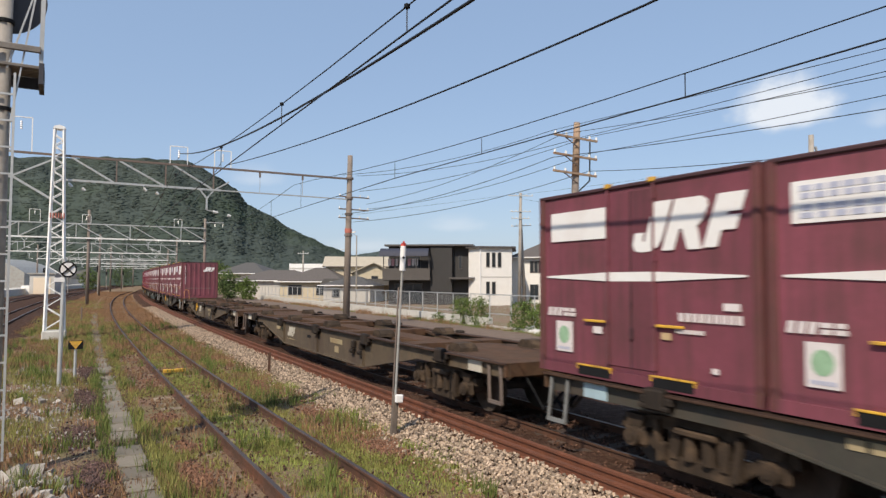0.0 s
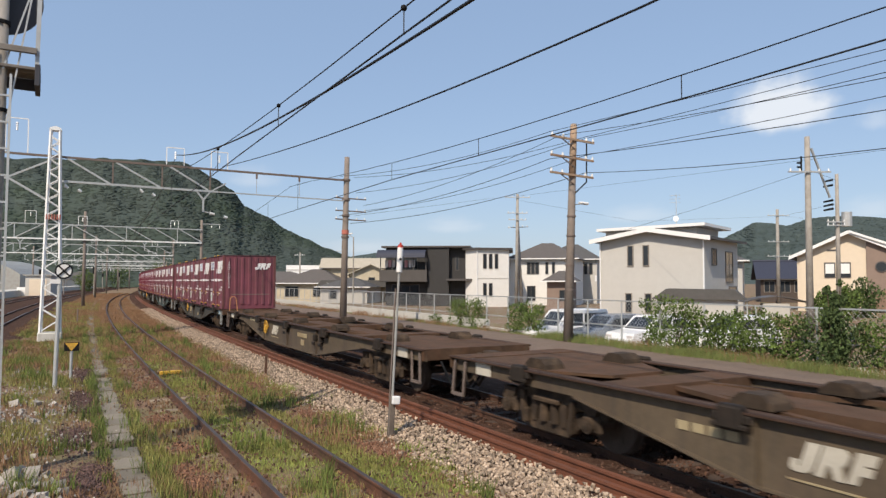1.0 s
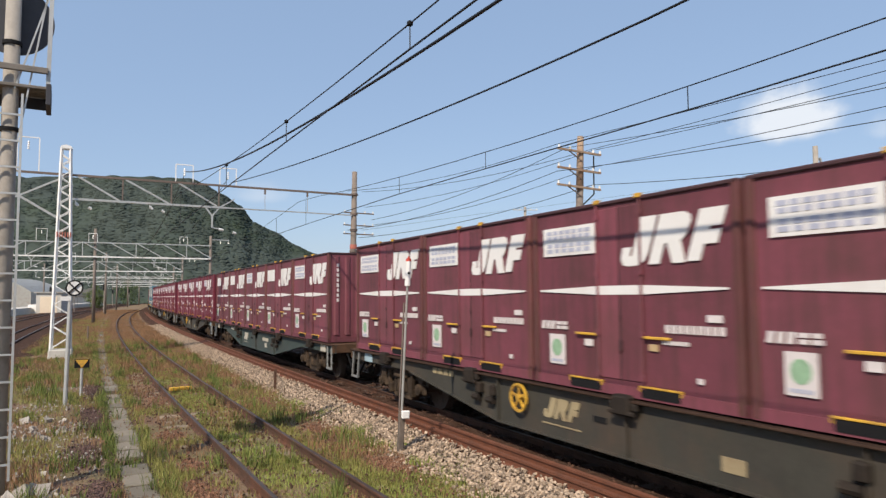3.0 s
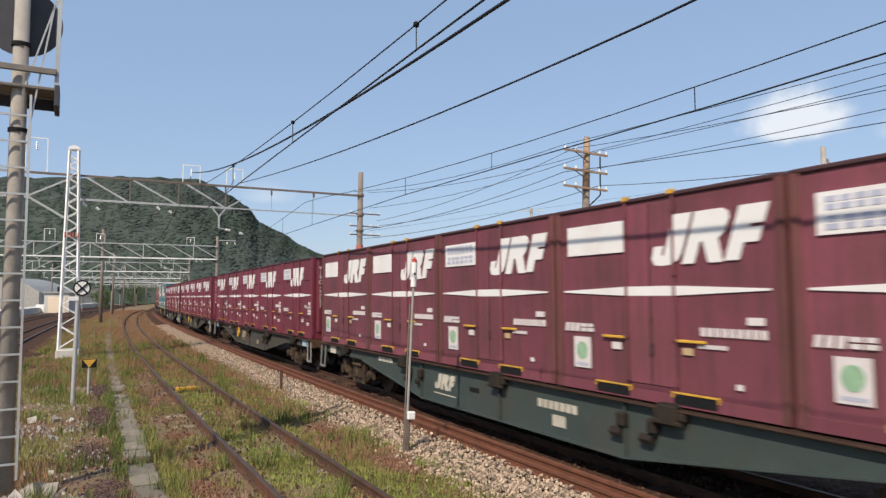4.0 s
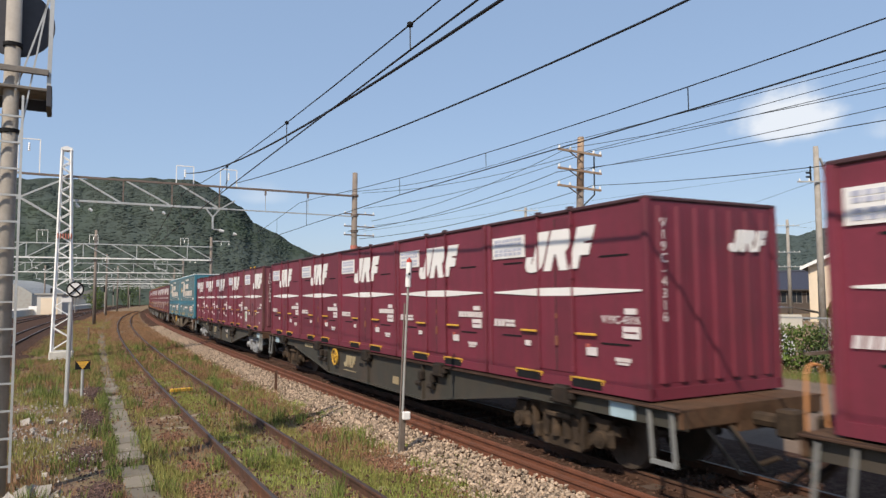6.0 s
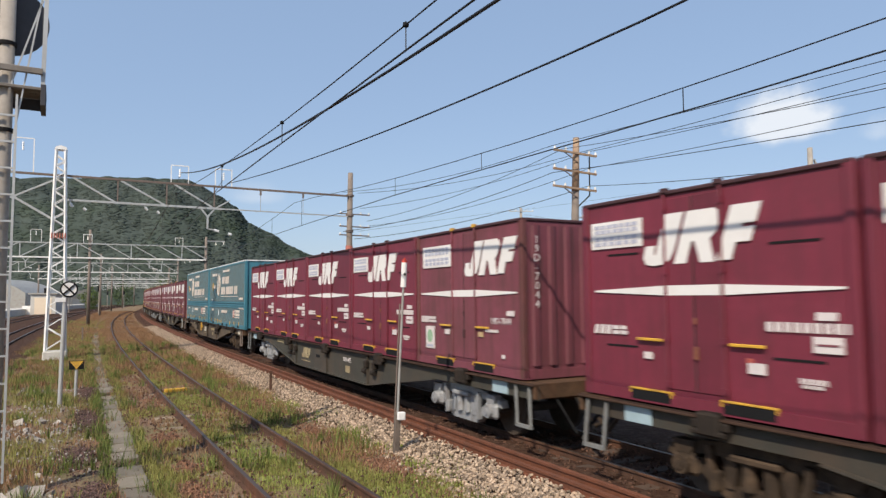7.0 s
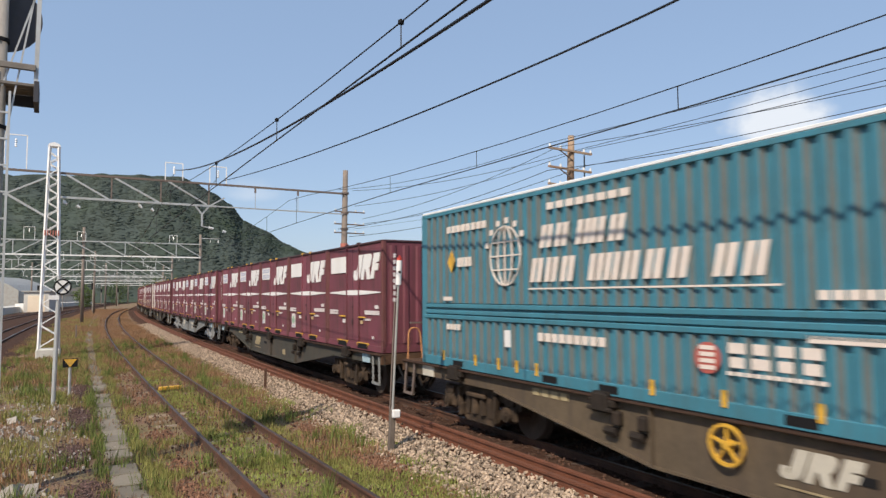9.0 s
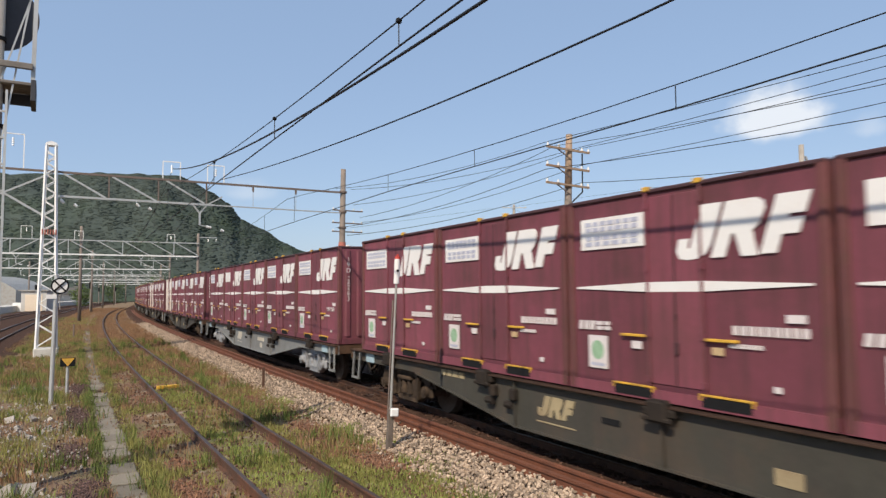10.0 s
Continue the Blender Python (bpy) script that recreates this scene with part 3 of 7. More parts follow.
def wagon_meshes(mat, wheelmark):
    """Fish-bellied underframe, length 19.6; x away along the train, z from the rail."""
    out = []
    hx = 9.62
    zt = DECK - 0.03
    bl = 3.5 if mat is M_BROWNFRAME and not wheelmark else 2.95      # half length of the deep belly
    for sy in (1, -1):
        bm = B()
        y0, y1 = sy * 1.16, sy * 1.19
        prof = [(-hx, zt), (-hx, zt - 0.24), (-6.3, zt - 0.25), (-bl, zt - 0.73), (bl, zt - 0.73), (6.3, zt - 0.25), (hx, zt - 0.24), (hx, zt)]
        prism(bm, prof, "y", min(y0, y1), max(y0, y1))
        # flanges and stiffeners
        box(bm, -bl, bl, sy * 1.12, sy * 1.24, zt - 0.745, zt - 0.72)
        for x in (-bl, 0.0, bl):
            box(bm, x - 0.012, x + 0.012, sy * 1.19, sy * 1.25, zt - 0.74, zt - 0.04)
        for sx in (-1, 1):
            beam(bm, (sx * bl, sy * 1.18, zt - 0.73), (sx * 6.3, sy * 1.18, zt - 0.255), 0.12, 0.025)
        out.append(("side_sill", finish("side_sill", bm, mat), ""))
        out.append(("top_flange", finish("top_flange", box(B(), -hx, hx, sy * 1.08, sy * 1.29, zt - 0.03, zt, 0.006), M_FLANGE), "rust-brown top flange"))
        for x in (-3.45, -2.92) if mat is M_BROWNFRAME and not wheelmark else (-3.45, -2.92, 2.95 if not wheelmark else 3.05, 3.5):
            bm = box(B(), x - 0.07, x + 0.07, sy * 1.19, sy * 1.30, zt - 0.34, zt - 0.16, 0.02)
            tube(bm, (x, sy * 1.24, zt - 0.42), (x + 0.2, sy * 1.24, zt - 0.42), 0.06, seg=8)
            out.append(("lashing_gear", finish("lashing_gear", bm, M_LOCK), "dark lashing gear"))
    bm = B()
    box(bm, -hx, hx, -0.32, 0.32, zt - 0.32, zt - 0.05)
    out.append(("centre_sill", finish("centre_sill", bm, M_DECK), "rusty centre sill"))
    for i in range(6):
        x = -9.35 + i * PITCH
        w = 0.30 if 0 < i < 5 else 0.12
        out.append(("cross_bearer", finish("cross_bearer", box(B(), x - w, x + w, -1.15, 1.15, zt - 0.16, zt - 0.004), M_DECK), ""))
    for x0, x1 in ((-5.3, -2.2), (5.3, 2.2)):
        for sy in (-1, 1):
            out.append(("deck_brace", finish("deck_brace", beam(B(), (x0, sy * 0.3, zt - 0.06), (x1, sy * 1.1, zt - 0.06), 0.10, 0.06), M_DECK), ""))
    for sx in (-1, 1):
        bm = prism(B(), [(sx * 9.1, -1.1), (sx * 9.1, 1.1), (sx * 7.4, 1.1), (sx * 6.3, 0.5), (sx * 6.3, -0.5), (sx * 7.4, -1.1)], "z", zt - 0.05, zt - 0.008)
        out.append(("deck_plate", finish("deck_plate", bm, M_DECK), "rusty deck plate over the bogie"))
    for sx in (-1, 1):
        bm = B()
        box(bm, sx * hx, sx * (hx - 0.55), -1.24, 1.24, zt - 0.02, zt + 0.004)
        box(bm, sx * hx, sx * (hx - 0.06), -1.26, 1.26, zt - 0.22, zt, 0.01)
        out.append(("end_beam", finish("end_beam", bm, M_DECK), ""))
        for yy in (0.5, -0.5, 0.85):
            hose = B()
            pp = [(sx * (9.62 + 0.5 * math.sin(k * math.pi / 6) * 0.9), yy, 0.80 - 0.42 * math.sin(k * math.pi / 6)) for k in range(7)]
            for p0, p1 in zip(pp, pp[1:]):
                tube(hose, p0, p1, 0.024, seg=6)
            out.append(("brake_hose", finish("brake_hose", hose, M_BLACK), "black hanging brake hose"))
        bm = B()      # step and handrail at the corner
        for yy in (1.24,):
            for x in (sx * 9.1, sx * 9.45):
                beam(bm, (x, yy, zt - 0.05), (x + sx * 0.06, yy + 0.02, 0.40), 0.04)
            beam(bm, (sx * 9.14, yy + 0.02, 0.41), (sx * 9.53, yy + 0.02, 0.41), 0.05)
        out.append(("step", finish("step", bm, M_BROWNSTEEL if mat is M_BROWNFRAME else M_PALEFRAME), "shunter's step below the end beam"))
        bm = B()
        tube(bm, (sx * 9.5, 0, 0.86), (sx * 10.14, 0, 0.86), 0.09, seg=8), box(bm, sx * 9.95, sx * 10.2, -0.13, 0.13, 0.70, 1.02, 0.03)
        tube(bm, (sx * 9.6, 0.42, 0.80), (sx * 9.95, 0.45, 0.42), 0.028, seg=6), tube(bm, (sx * 9.95, 0.45, 0.42), (sx * 10.2, 0.40, 0.55), 0.028, seg=6)
        out.append(("coupler", finish("coupler", bm, M_BOGIE), "dark coupler with hanging hose"))
    # deck fittings: container guides and locks, at the middle of each container
    for i in range(5):
        x = -2 * PITCH + i * PITCH
        for sy in (-1, 1):
            bm = prism(B(), [(x - 0.26, zt - 0.01), (x + 0.26, zt - 0.01), (x + 0.24, zt + 0.06), (x + 0.13, zt + 0.14), (x - 0.13, zt + 0.14), (x - 0.24, zt + 0.06)], "y", min(sy * 0.62, sy * 0.98), max(sy * 0.62, sy * 0.98))
            out.append(("container_guide", finish("container_guide", bm, M_BOGIE), "dark container guide"))
            bm = B()
            box(bm, x - 0.15, x + 0.15, sy * 1.20, sy * 1.345, zt - 0.20, zt + 0.06, 0.03), box(bm, x - 0.24, x + 0.24, sy * 1.20, sy * 1.30, zt - 0.13, zt - 0.035, 0.015)
            tube(bm, (x - 0.22, sy * 1.31, zt - 0.16), (x + 0.22, sy * 1.31, zt - 0.16), 0.03, seg=6)
            out.append(("container_lock", finish("container_lock", bm, M_LOCK), "dark container lock"))
    # air tank, brake levers and pipes under the belly
    bm = B()
    tube(bm, (0.6, 0.7, 0.62), (2.2, 0.7, 0.62), 0.2, seg=12), tube(bm, (-2.6, 0.6, 0.6), (-1.4, 0.6, 0.6), 0.16, seg=12), tube(bm, (-8.8, 0.95, 0.78), (8.8, 0.95, 0.78), 0.025, seg=6)
    beam(bm, (-5.0, 0.9, 0.70), (-3.2, 0.9, 0.52), 0.05), beam(bm, (5.0, 0.9, 0.70), (3.2, 0.9, 0.52), 0.05)
    out.append(("brake_gear", finish("brake_gear", bm, M_BOGIE), "dark brake gear"))
    # markings on the sill
    face = 1.196
    mx = wheelmark - 0.95 if wheelmark else 2.75 if mat is M_BROWNFRAME else 2.0
    for bm in mark(mx, zt - 0.33, 0.86, 0.30, face):
        out.append(("operator_mark", finish("operator_mark", bm, M_TANMARK if mat is M_GREYFRAME else M_SILLMARK), "faded operator mark"))
    bm = plate(B(), mx, zt - 0.56, 0.86, 0.018, face)
    if mat is not M_GREYFRAME:
        bars(bm, -1.5, zt - 0.29, 0.95, 0.12, face, 7)
    plate(bm, -1.55, zt - 0.50, 0.30, 0.16, face), bars(bm, 4.9 if wheelmark or mat is not M_BROWNFRAME else 4.12, zt - 0.13 if wheelmark or mat is not M_BROWNFRAME else zt - 0.29, 0.86, 0.10, face, 4)
    out.append(("stencil", finish("stencil", bm, M_TANMARK if mat in (M_GREYFRAME, M_BROWNFRAME) else M_SILLMARK), "faded stencilled lines"))
    for x in (-8.6, 8.6):
        out.append(("number_plate_holder", finish("plate", box(B(), x - 0.22, x + 0.22, 1.19, 1.215, zt - 0.24, zt - 0.04, 0.006), M_BLUEGREY if mat in (M_GREYFRAME, M_PALEFRAME) else M_SILLMARK), "pale label plate on the sill"))
    bm = box(B(), 0.72 if not wheelmark else 0.4, 1.04 if not wheelmark else 0.65, 1.185, face + 0.004, zt - 0.38, zt - 0.30, 0.0)
    out.append(("slot", finish("slot", bm, M_BLACK), "black slot in the sill"))
    if wheelmark:
        bm = B()
        cx, cz, R = wheelmark, zt - 0.27, 0.205
        for i in range(20):
            a, b_ = i * math.pi / 10, (i + 1) * math.pi / 10
            beam(bm, (cx + R * math.cos(a), 1.27, cz + R * math.sin(a)), (cx + R * math.cos(b_), 1.27, cz + R * math.sin(b_)), 0.035)
        for i in range(5):
            a = i * 2 * math.pi / 5 + 0.3
            beam(bm, (cx, 1.26, cz), (cx + R * math.cos(a), 1.26, cz + R * math.sin(a)), 0.028)
        tube(bm, (cx, 1.18, cz), (cx, 1.29, cz), 0.05, seg=8)
        out.append(("handbrake_wheel", finish("handbrake_wheel", bm, M_YELLOW), "yellow spoked handbrake wheel"))
    return out


M_BLUEGREY = material("pale blue plate", (0.33, 0.45, 0.50), 0.6, 0, 0.15, 6, 0)
M_TANMARK = material("rust-tinted stencil", (0.36, 0.29, 0.17), 0.75, 0, 0.2, 6, 0, 60, (0.2, 0.13, 0.07), 0.6, 3)
M_SILLMARK = material("faded cream stencil", (0.52, 0.48, 0.40), 0.7, 0, 0.15, 6, 0, 60, (0.3, 0.26, 0.2), 0.5, 3)

SPEED, START = 17.552, 12.370
SHIFT = {0: 0.95, 1: 0.6, 2: 0.4, 3: 0.19, 4: 0.66, 5: -0.03, 6: 0.46, 7: 0.12, 8: -0.24, 9: -0.44, 10: -0.62, 11: -0.6, 12: -0.5}
FRAME_OF = {1: M_BROWNFRAME, 2: M_BROWNFRAME, 3: M_GREYFRAME, 4: M_TEALFRAME, 8: M_BROWNFRAME, 10: M_PALEFRAME}
KINDS = {0: "ppppw", 3: "ppppp", 4: "pwpww", 5: "vvvvv", 6: "vvvvv", 7: "pvvvv", 9: "bwppp", 10: "pppbp", 11: "ppppC", 12: "pppCp", 13: "pvppp", 14: "ppCpp"}
BOXES = {"p": container_meshes("plain"), "v": container_meshes("vented"), "b": container_meshes("blank")}
BOXES["w"] = [q for q in BOXES["p"] if q[0] != "slogan_line"]      # the plain kind with a bare panel
TEAL = teal_meshes()
RIDERS = []          # (thing, distance behind the train's zero point, height)


def bogie(parent, x, mat):
    bg = new("bogie")
    bg.parent = parent
    bg.location = (x, 0, 0)
    for me in SIDE_FRAMES[mat.name]:
        part("side_frame", me, None, bg)
    bm = box(B(), -0.2, 0.2, -0.86, 0.86, 0.42, 0.74, 0.02)
    part("bolster", bm, mat, bg)
    return bg


M_FADEDORANGE = material("faded orange paint", (0.56, 0.25, 0.10), 0.6, 0, 0.15, 6, 0, 60, (0.25, 0.12, 0.06), 0.5, 4)


def brake_platform(parent):
    """A yellow hoop at the rear end, with a dark grab rail."""
    bm = B()
    path = ((1.14, -0.1), (1.12, 0.50), (1.07, 0.585), (0.99, 0.60), (0.90, 0.575), (0.85, 0.48), (0.80, -0.1))
    for (y0, z0), (y1, z1) in zip(path, path[1:]):
        tube(bm, (9.62, y0, DECK + z0), (9.62, y1, DECK + z1), 0.016, seg=8)
    part("hoop", bm, M_FADEDORANGE, parent, "yellow grab hoop at the wagon's end")
    part("grab_rail", beam(B(), (9.62, 1.08, DECK + 0.70), (9.62, -0.6, DECK + 0.70), 0.035), M_BROWNSTEEL, parent)


WAGON_SETS = {}


def build_train():
    for w in range(0, 20):
        mat = FRAME_OF.get(w, M_GREYFRAME)
        wheelmark = {2: 2.57, 3: 2.3, 5: 2.3, 6: 2.3, 8: 1.87}.get(w, 0.0)      # place of the handbrake wheel
        key = (mat.name, wheelmark)
        if key not in WAGON_SETS:
            WAGON_SETS[key] = wagon_meshes(mat, wheelmark)
        a = SHIFT.get(w, 0.0 if w < 3 else -0.4)
        back = 20.4 * w + 10.2
        silver = w in (7, 10)
        what = {1: "brown weathered empty flat container wagon", 2: "brown weathered empty flat container wagon with yellow handbrake wheel",
                4: "blue-green flat wagon loaded with maroon containers", 8: "brown flat wagon carrying two teal containers", 7: "grey-green flat wagon with silver bogies under crimson containers",
                10: "light grey flat wagon with silver bogies under maroon containers"}.get(w, "grey-green weathered flat wagon loaded with containers")
        root = assemble("flat_wagon", WAGON_SETS[key], pose(0, 0, 0), what, "freight wagon", "wagons of the goods train")
        for x in (-7.1, 7.1):
            bg = bogie(root, x, M_SILVERBOGIE if silver else M_BOGIE)
            for dx in (-0.95, 0.95):
                ws = part("wheelset", WHEEL, None, bg)
                ws.location = (dx, 0, 0.43)
                WHEELSETS.append((ws, dx, w))
        if w == 7:
            me = lettering("104-482", 0.17, M_PALE)
            ob = part("wagon_number", me, None, root, "white wagon number")
            ob.matrix_basis = Matrix.Translation((-1.5, 1.199, DECK - 0.30)) @ Matrix.Rotation(radians(180), 4, "Z")
        if w in (2, 5, 8):
            brake_platform(root)
        RIDERS.append((root, back + a * 0.5, 0.0))
        if w in (1, 2):
            continue
        if w == 8:
            for k in (0, 1):
                c = assemble("large_container", TEAL, pose(0, 0, 0), "teal corrugated steel container with pale markings on a flat wagon", "freight container", "teal containers on the wagon")
                RIDERS.append((c, 20.4 * w + 0.33 + 4.56 + k * 9.43, DECK - 0.02))
            continue
        for i, kind in enumerate(KINDS.get(w, "ppppp")):
            meshes = BOXES.get(kind) or BOXES["b"]
            if kind == "C":
                meshes = [(n, me, lab) for n, me, lab in BOXES["b"] if n not in ("body", "corner_post", "end_panel", "door_leaf")] + CREAM
            lab = {"p": "faded maroon steel container with white operator mark and sticker", "v": "crimson steel container with vent slots and white operator mark",
                   "b": "maroon steel container with blank white panel and operator mark", "w": "faded maroon steel container with bare white panel and sticker", "C": "cream painted steel container on a flat wagon"}[kind]
            c = assemble("freight_container", meshes, pose(0, 0, 0), lab, "freight container", "containers on the goods train")
            if i == 0 and w in SERIALS:
                for ch in list(c.children):
                    if ch.name.startswith(("end_number", "number_line")):
                        bpy.data.objects.remove(ch)
                end_serial(c, SERIALS[w])
                ob = part("number_line", lettering(SERIALS[w], 0.15, M_PALE), None, c, "white serial number")
                ob.matrix_basis = Matrix.Translation((-1.33 if kind == "v" else -1.185, CW / 2 - 0.018, 0.955 if kind == "v" else 0.869)) @ Matrix.Rotation(radians(180), 4, "Z")
            RIDERS.append((c, 20.4 * w + 0.85 + a + (i + 0.5) * PITCH, DECK))


def cream_parts():
    out = []
    for n, me, lab in BOXES["b"]:
        if n in ("body", "corner_post", "end_panel", "door_leaf"):
            c = me.copy()
            c.materials.clear()
            c.materials.append(M_CREAM)
            out.append((n, c, lab))
    return out


CREAM = cream_parts()
build_train()


def motions():
    """The train rolls towards the camera along the main line at a steady pace; its wheels turn."""
    for ob, back, z in RIDERS:
        walk(ob, [(t * 0.5, on_line(MAIN, back - START - SPEED * t * 0.5, 0, z)) for t in range(21)])
    turn = SPEED / 0.43
    for ws, dx, w in WHEELSETS:
        if w > 12:
            continue
        rows = []
        for i in range(301):
            rows.append((i / 30, Matrix.Translation((dx, 0, 0.43)) @ Matrix.Rotation(-turn * i / 30, 4, "Y")))
        walk(ws, rows)

# ---------------------------------------------------------------- ground and tracks
def soil_material():
    m = bpy.data.materials.new("weedy gravel ground")
    m.use_nodes = True
    N, L = m.node_tree.nodes, m.node_tree.links
    b = N["Principled BSDF"]
    b.inputs["Roughness"].default_value = 0.97
    geo = N.new("ShaderNodeNewGeometry")

    def tex(sc, det=6.0):
        n = N.new("ShaderNodeTexNoise")
        n.inputs["Scale"].default_value, n.inputs["Detail"].default_value, n.inputs["Roughness"].default_value = sc, det, 0.65
        L.new(geo.outputs["Position"], n.inputs["Vector"])
        return n.outputs[0]

    def ramp(src, stops):
        r = N.new("ShaderNodeValToRGB")
        while len(r.color_ramp.elements) < len(stops):
            r.color_ramp.elements.new(0.5)
        for e, (p, c) in zip(r.color_ramp.elements, stops):
            e.position, e.color = p, (*c, 1)
        L.new(src, r.inputs[0])
        return r.outputs[0]

    def mix(f, a, c, kind="MIX"):
        x = N.new("ShaderNodeMix")
        x.data_type, x.blend_type = "RGBA", kind
        L.new(f, x.inputs[0]) if not isinstance(f, float) else setattr(x.inputs[0], "default_value", f)
        L.new(a, x.inputs[6]), L.new(c, x.inputs[7])
        return x.outputs[2]
    earth = ramp(tex(1.1), [(0.3, (0.17, 0.08, 0.045)), (0.5, (0.22, 0.125, 0.075)), (0.7, (0.20, 0.135, 0.08))])
    grit = ramp(tex(38, 3), [(0.3, (0.06, 0.04, 0.03)), (0.52, (0.23, 0.14, 0.09)), (0.72, (0.44, 0.34, 0.26))])
    moss = ramp(tex(3.5), [(0.3, (0.13, 0.115, 0.045)), (0.7, (0.20, 0.155, 0.07))])
    base = mix(0.5, earth, grit)
    mask = ramp(tex(0.55), [(0.44, (0, 0, 0)), (0.58, (0.85, 0.85, 0.85))])
    L.new(mix(mask, base, moss), b.inputs["Base Color"])
    bp = N.new("ShaderNodeBump")
    bp.inputs["Strength"].default_value, bp.inputs["Distance"].default_value = 0.9, 0.04
    L.new(tex(26, 5), bp.inputs["Height"])
    L.new(bp.outputs[0], b.inputs["Normal"])
    return m


M_SOIL = soil_material()


def build_ground():
    def steps(lo, hi, fine, far):
        xs = [i * fine for i in range(int(lo / fine), int(hi / fine) + 1)]
        d = fine
        while xs[-1] < far:
            d *= 1.35
            xs.append(xs[-1] + d)
        d = fine
        while xs[0] > -far:
            d *= 1.35
            xs.insert(0, xs[0] - d)
        return xs
    xs, ys = steps(-36, 20, 0.5, 4200), steps(0, 60, 0.5, 4200)
    verts, faces = [], []
    for y in ys:
        for x in xs:
            d = math.hypot(x, y)
            z = -0.165
            if d < 90:
                z += 0.055 * (noise.noise(Vector((x * 0.7, y * 0.7, 0))) + 0.5 * noise.noise(Vector((x * 2.1, y * 2.1, 3))))
            lot = max(0.0, min(1.0, (x * 0.87 + y * 0.49 - 19.6) / 1.2)) * max(0.0, min(1.0, (25.5 - x) / 4)) * max(0.0, min(1.0, (x - 2.0) / 2)) * max(0.0, min(1.0, (46 - y) / 5))
            verts.append((x, y, z - 0.55 * lot))
    nx = len(xs)
    for j in range(len(ys) - 1):
        for i in range(nx - 1):
            k = j * nx + i
            faces.append((k, k + 1, k + nx + 1, k + nx))
    g = new("ground", raw("ground", verts, faces, M_SOIL, True))
    tagged(g, "weedy brown gravel ground between the tracks", "ground", kind="structure")


build_ground()


def sweep(line, profile, u0, u1, step, name, mats, closed=True, smooth=False, mat_of=None, wob=0.0):
    """A cross-section (off, z) drawn along a line of track."""
    n = max(2, int((u1 - u0) / step) + 1)
    verts, faces = [], []
    m = len(profile)
    for i in range(n):
        u = u0 + (u1 - u0) * i / (n - 1)
        for o, z in profile:
            p = spot(line, u, o, z)
            if wob:
                p.z += wob * noise.noise(Vector((p.x * 1.7, p.y * 1.7, o)))
            verts.append(p)
    for i in range(n - 1):
        for j in range(m if closed else m - 1):
            a, b = i * m + j, i * m + (j + 1) % m
            faces.append((a, a + m, b + m, b))
    if closed:
        faces.append(tuple(range(m))[::-1])
        faces.append(tuple((n - 1) * m + j for j in range(m)))
    me = raw(name, verts, faces, mats, smooth)
    if mat_of:
        for p in me.polygons:
            p.material_index = mat_of(p.index % m)
    return me


def rail_profile(c, z=0.0):
    pts = [(-0.062, -0.153), (0.062, -0.153), (0.062, -0.14), (0.012, -0.125), (0.009, -0.045), (0.032, -0.032), (0.032, -0.004), (0.026, 0.0), (-0.026, 0.0), (-0.032, -0.004), (-0.032, -0.032), (-0.009, -0.045), (-0.012, -0.125), (-0.062, -0.14)]
    return [(c + o, z + h) for o, h in pts]


def build_track(line, name, u0, u1, label, shiny, off=0.0, sleepers=True, step=0.62, z=0.0):
    tr = thing(name, pose(0, 0, 0), label, "railway track", kind="structure")
    for c in (-0.5335 - 0.032, 0.5335 + 0.032):
        me = sweep(line, rail_profile(off + c, z), u0, u1, 1.5, "rail", [M_RUST, M_SHINE if shiny else M_RAILTOP], mat_of=lambda j: 1 if j == 7 else 0)
        part("rail", me, None, tr)
    return tr


MAINTRACK = build_track(MAIN, "main_track", -70, 330, "main line track with rusty rails on ballast", False)
SIDETRACK = build_track(SIDING, "siding_track", -60, 150, "overgrown siding track with rusty rails", False)
for o_ in (-11.3, -15.3):
    build_track(MAIN, "far_track", 20, 330, "station tracks with rusty rails beyond the weeds", True, off=o_ )

bed = new("ballast_bed", sweep(MAIN, [(-3.0, -0.24), (-2.35, -0.10), (-1.75, -0.06), (-0.4, -0.13), (0.4, -0.13), (1.75, -0.06), (2.5, -0.12), (3.3, -0.22)], -70, 330, 0.6, "ballast_bed", M_BED, False, True, wob=0.03))
tagged(bed, "rust-brown ballast bed under the main track", "ballast", kind="structure")
yard = new("yard_strip", sweep(MAIN, [(2.6, -0.14), (3.2, -0.05), (9.4, -0.02), (10.9, -0.05), (11.5, -0.17)], -70, 130, 1.0, "yard_strip", material("grey-brown packed cinders", (0.165, 0.115, 0.083), 0.97, 0, 0.2, 1.2, 0.7, 30, (0.10, 0.075, 0.06), 0.5, 0.7, bump_dist=0.02, space="World"), False, True, wob=0.03))
tagged(yard, "flat grey-brown cinder strip beyond the main track", "gravel strip", kind="structure")
lbed = new("left_ballast_bed", sweep(MAIN, [(-18.5, -0.2), (-17.6, -0.1), (-9.6, -0.1), (-8.9, -0.2)], 20, 330, 3, "left_ballast_bed", M_BED, False, True, wob=0.03))
tagged(lbed, "brown ballast bed of the station tracks", "ballast", kind="structure")

# ---------------------------------------------------------------- overhead line: gantries, wires, poles
def insulator(bm, p, n=3, r=0.055, h=0.09):
    for i in range(n):
        tube(bm, (p[0], p[1], p[2] + i * h), (p[0], p[1], p[2] + i * h + h * 0.75), r, r * 0.45, seg=8)
    return bm


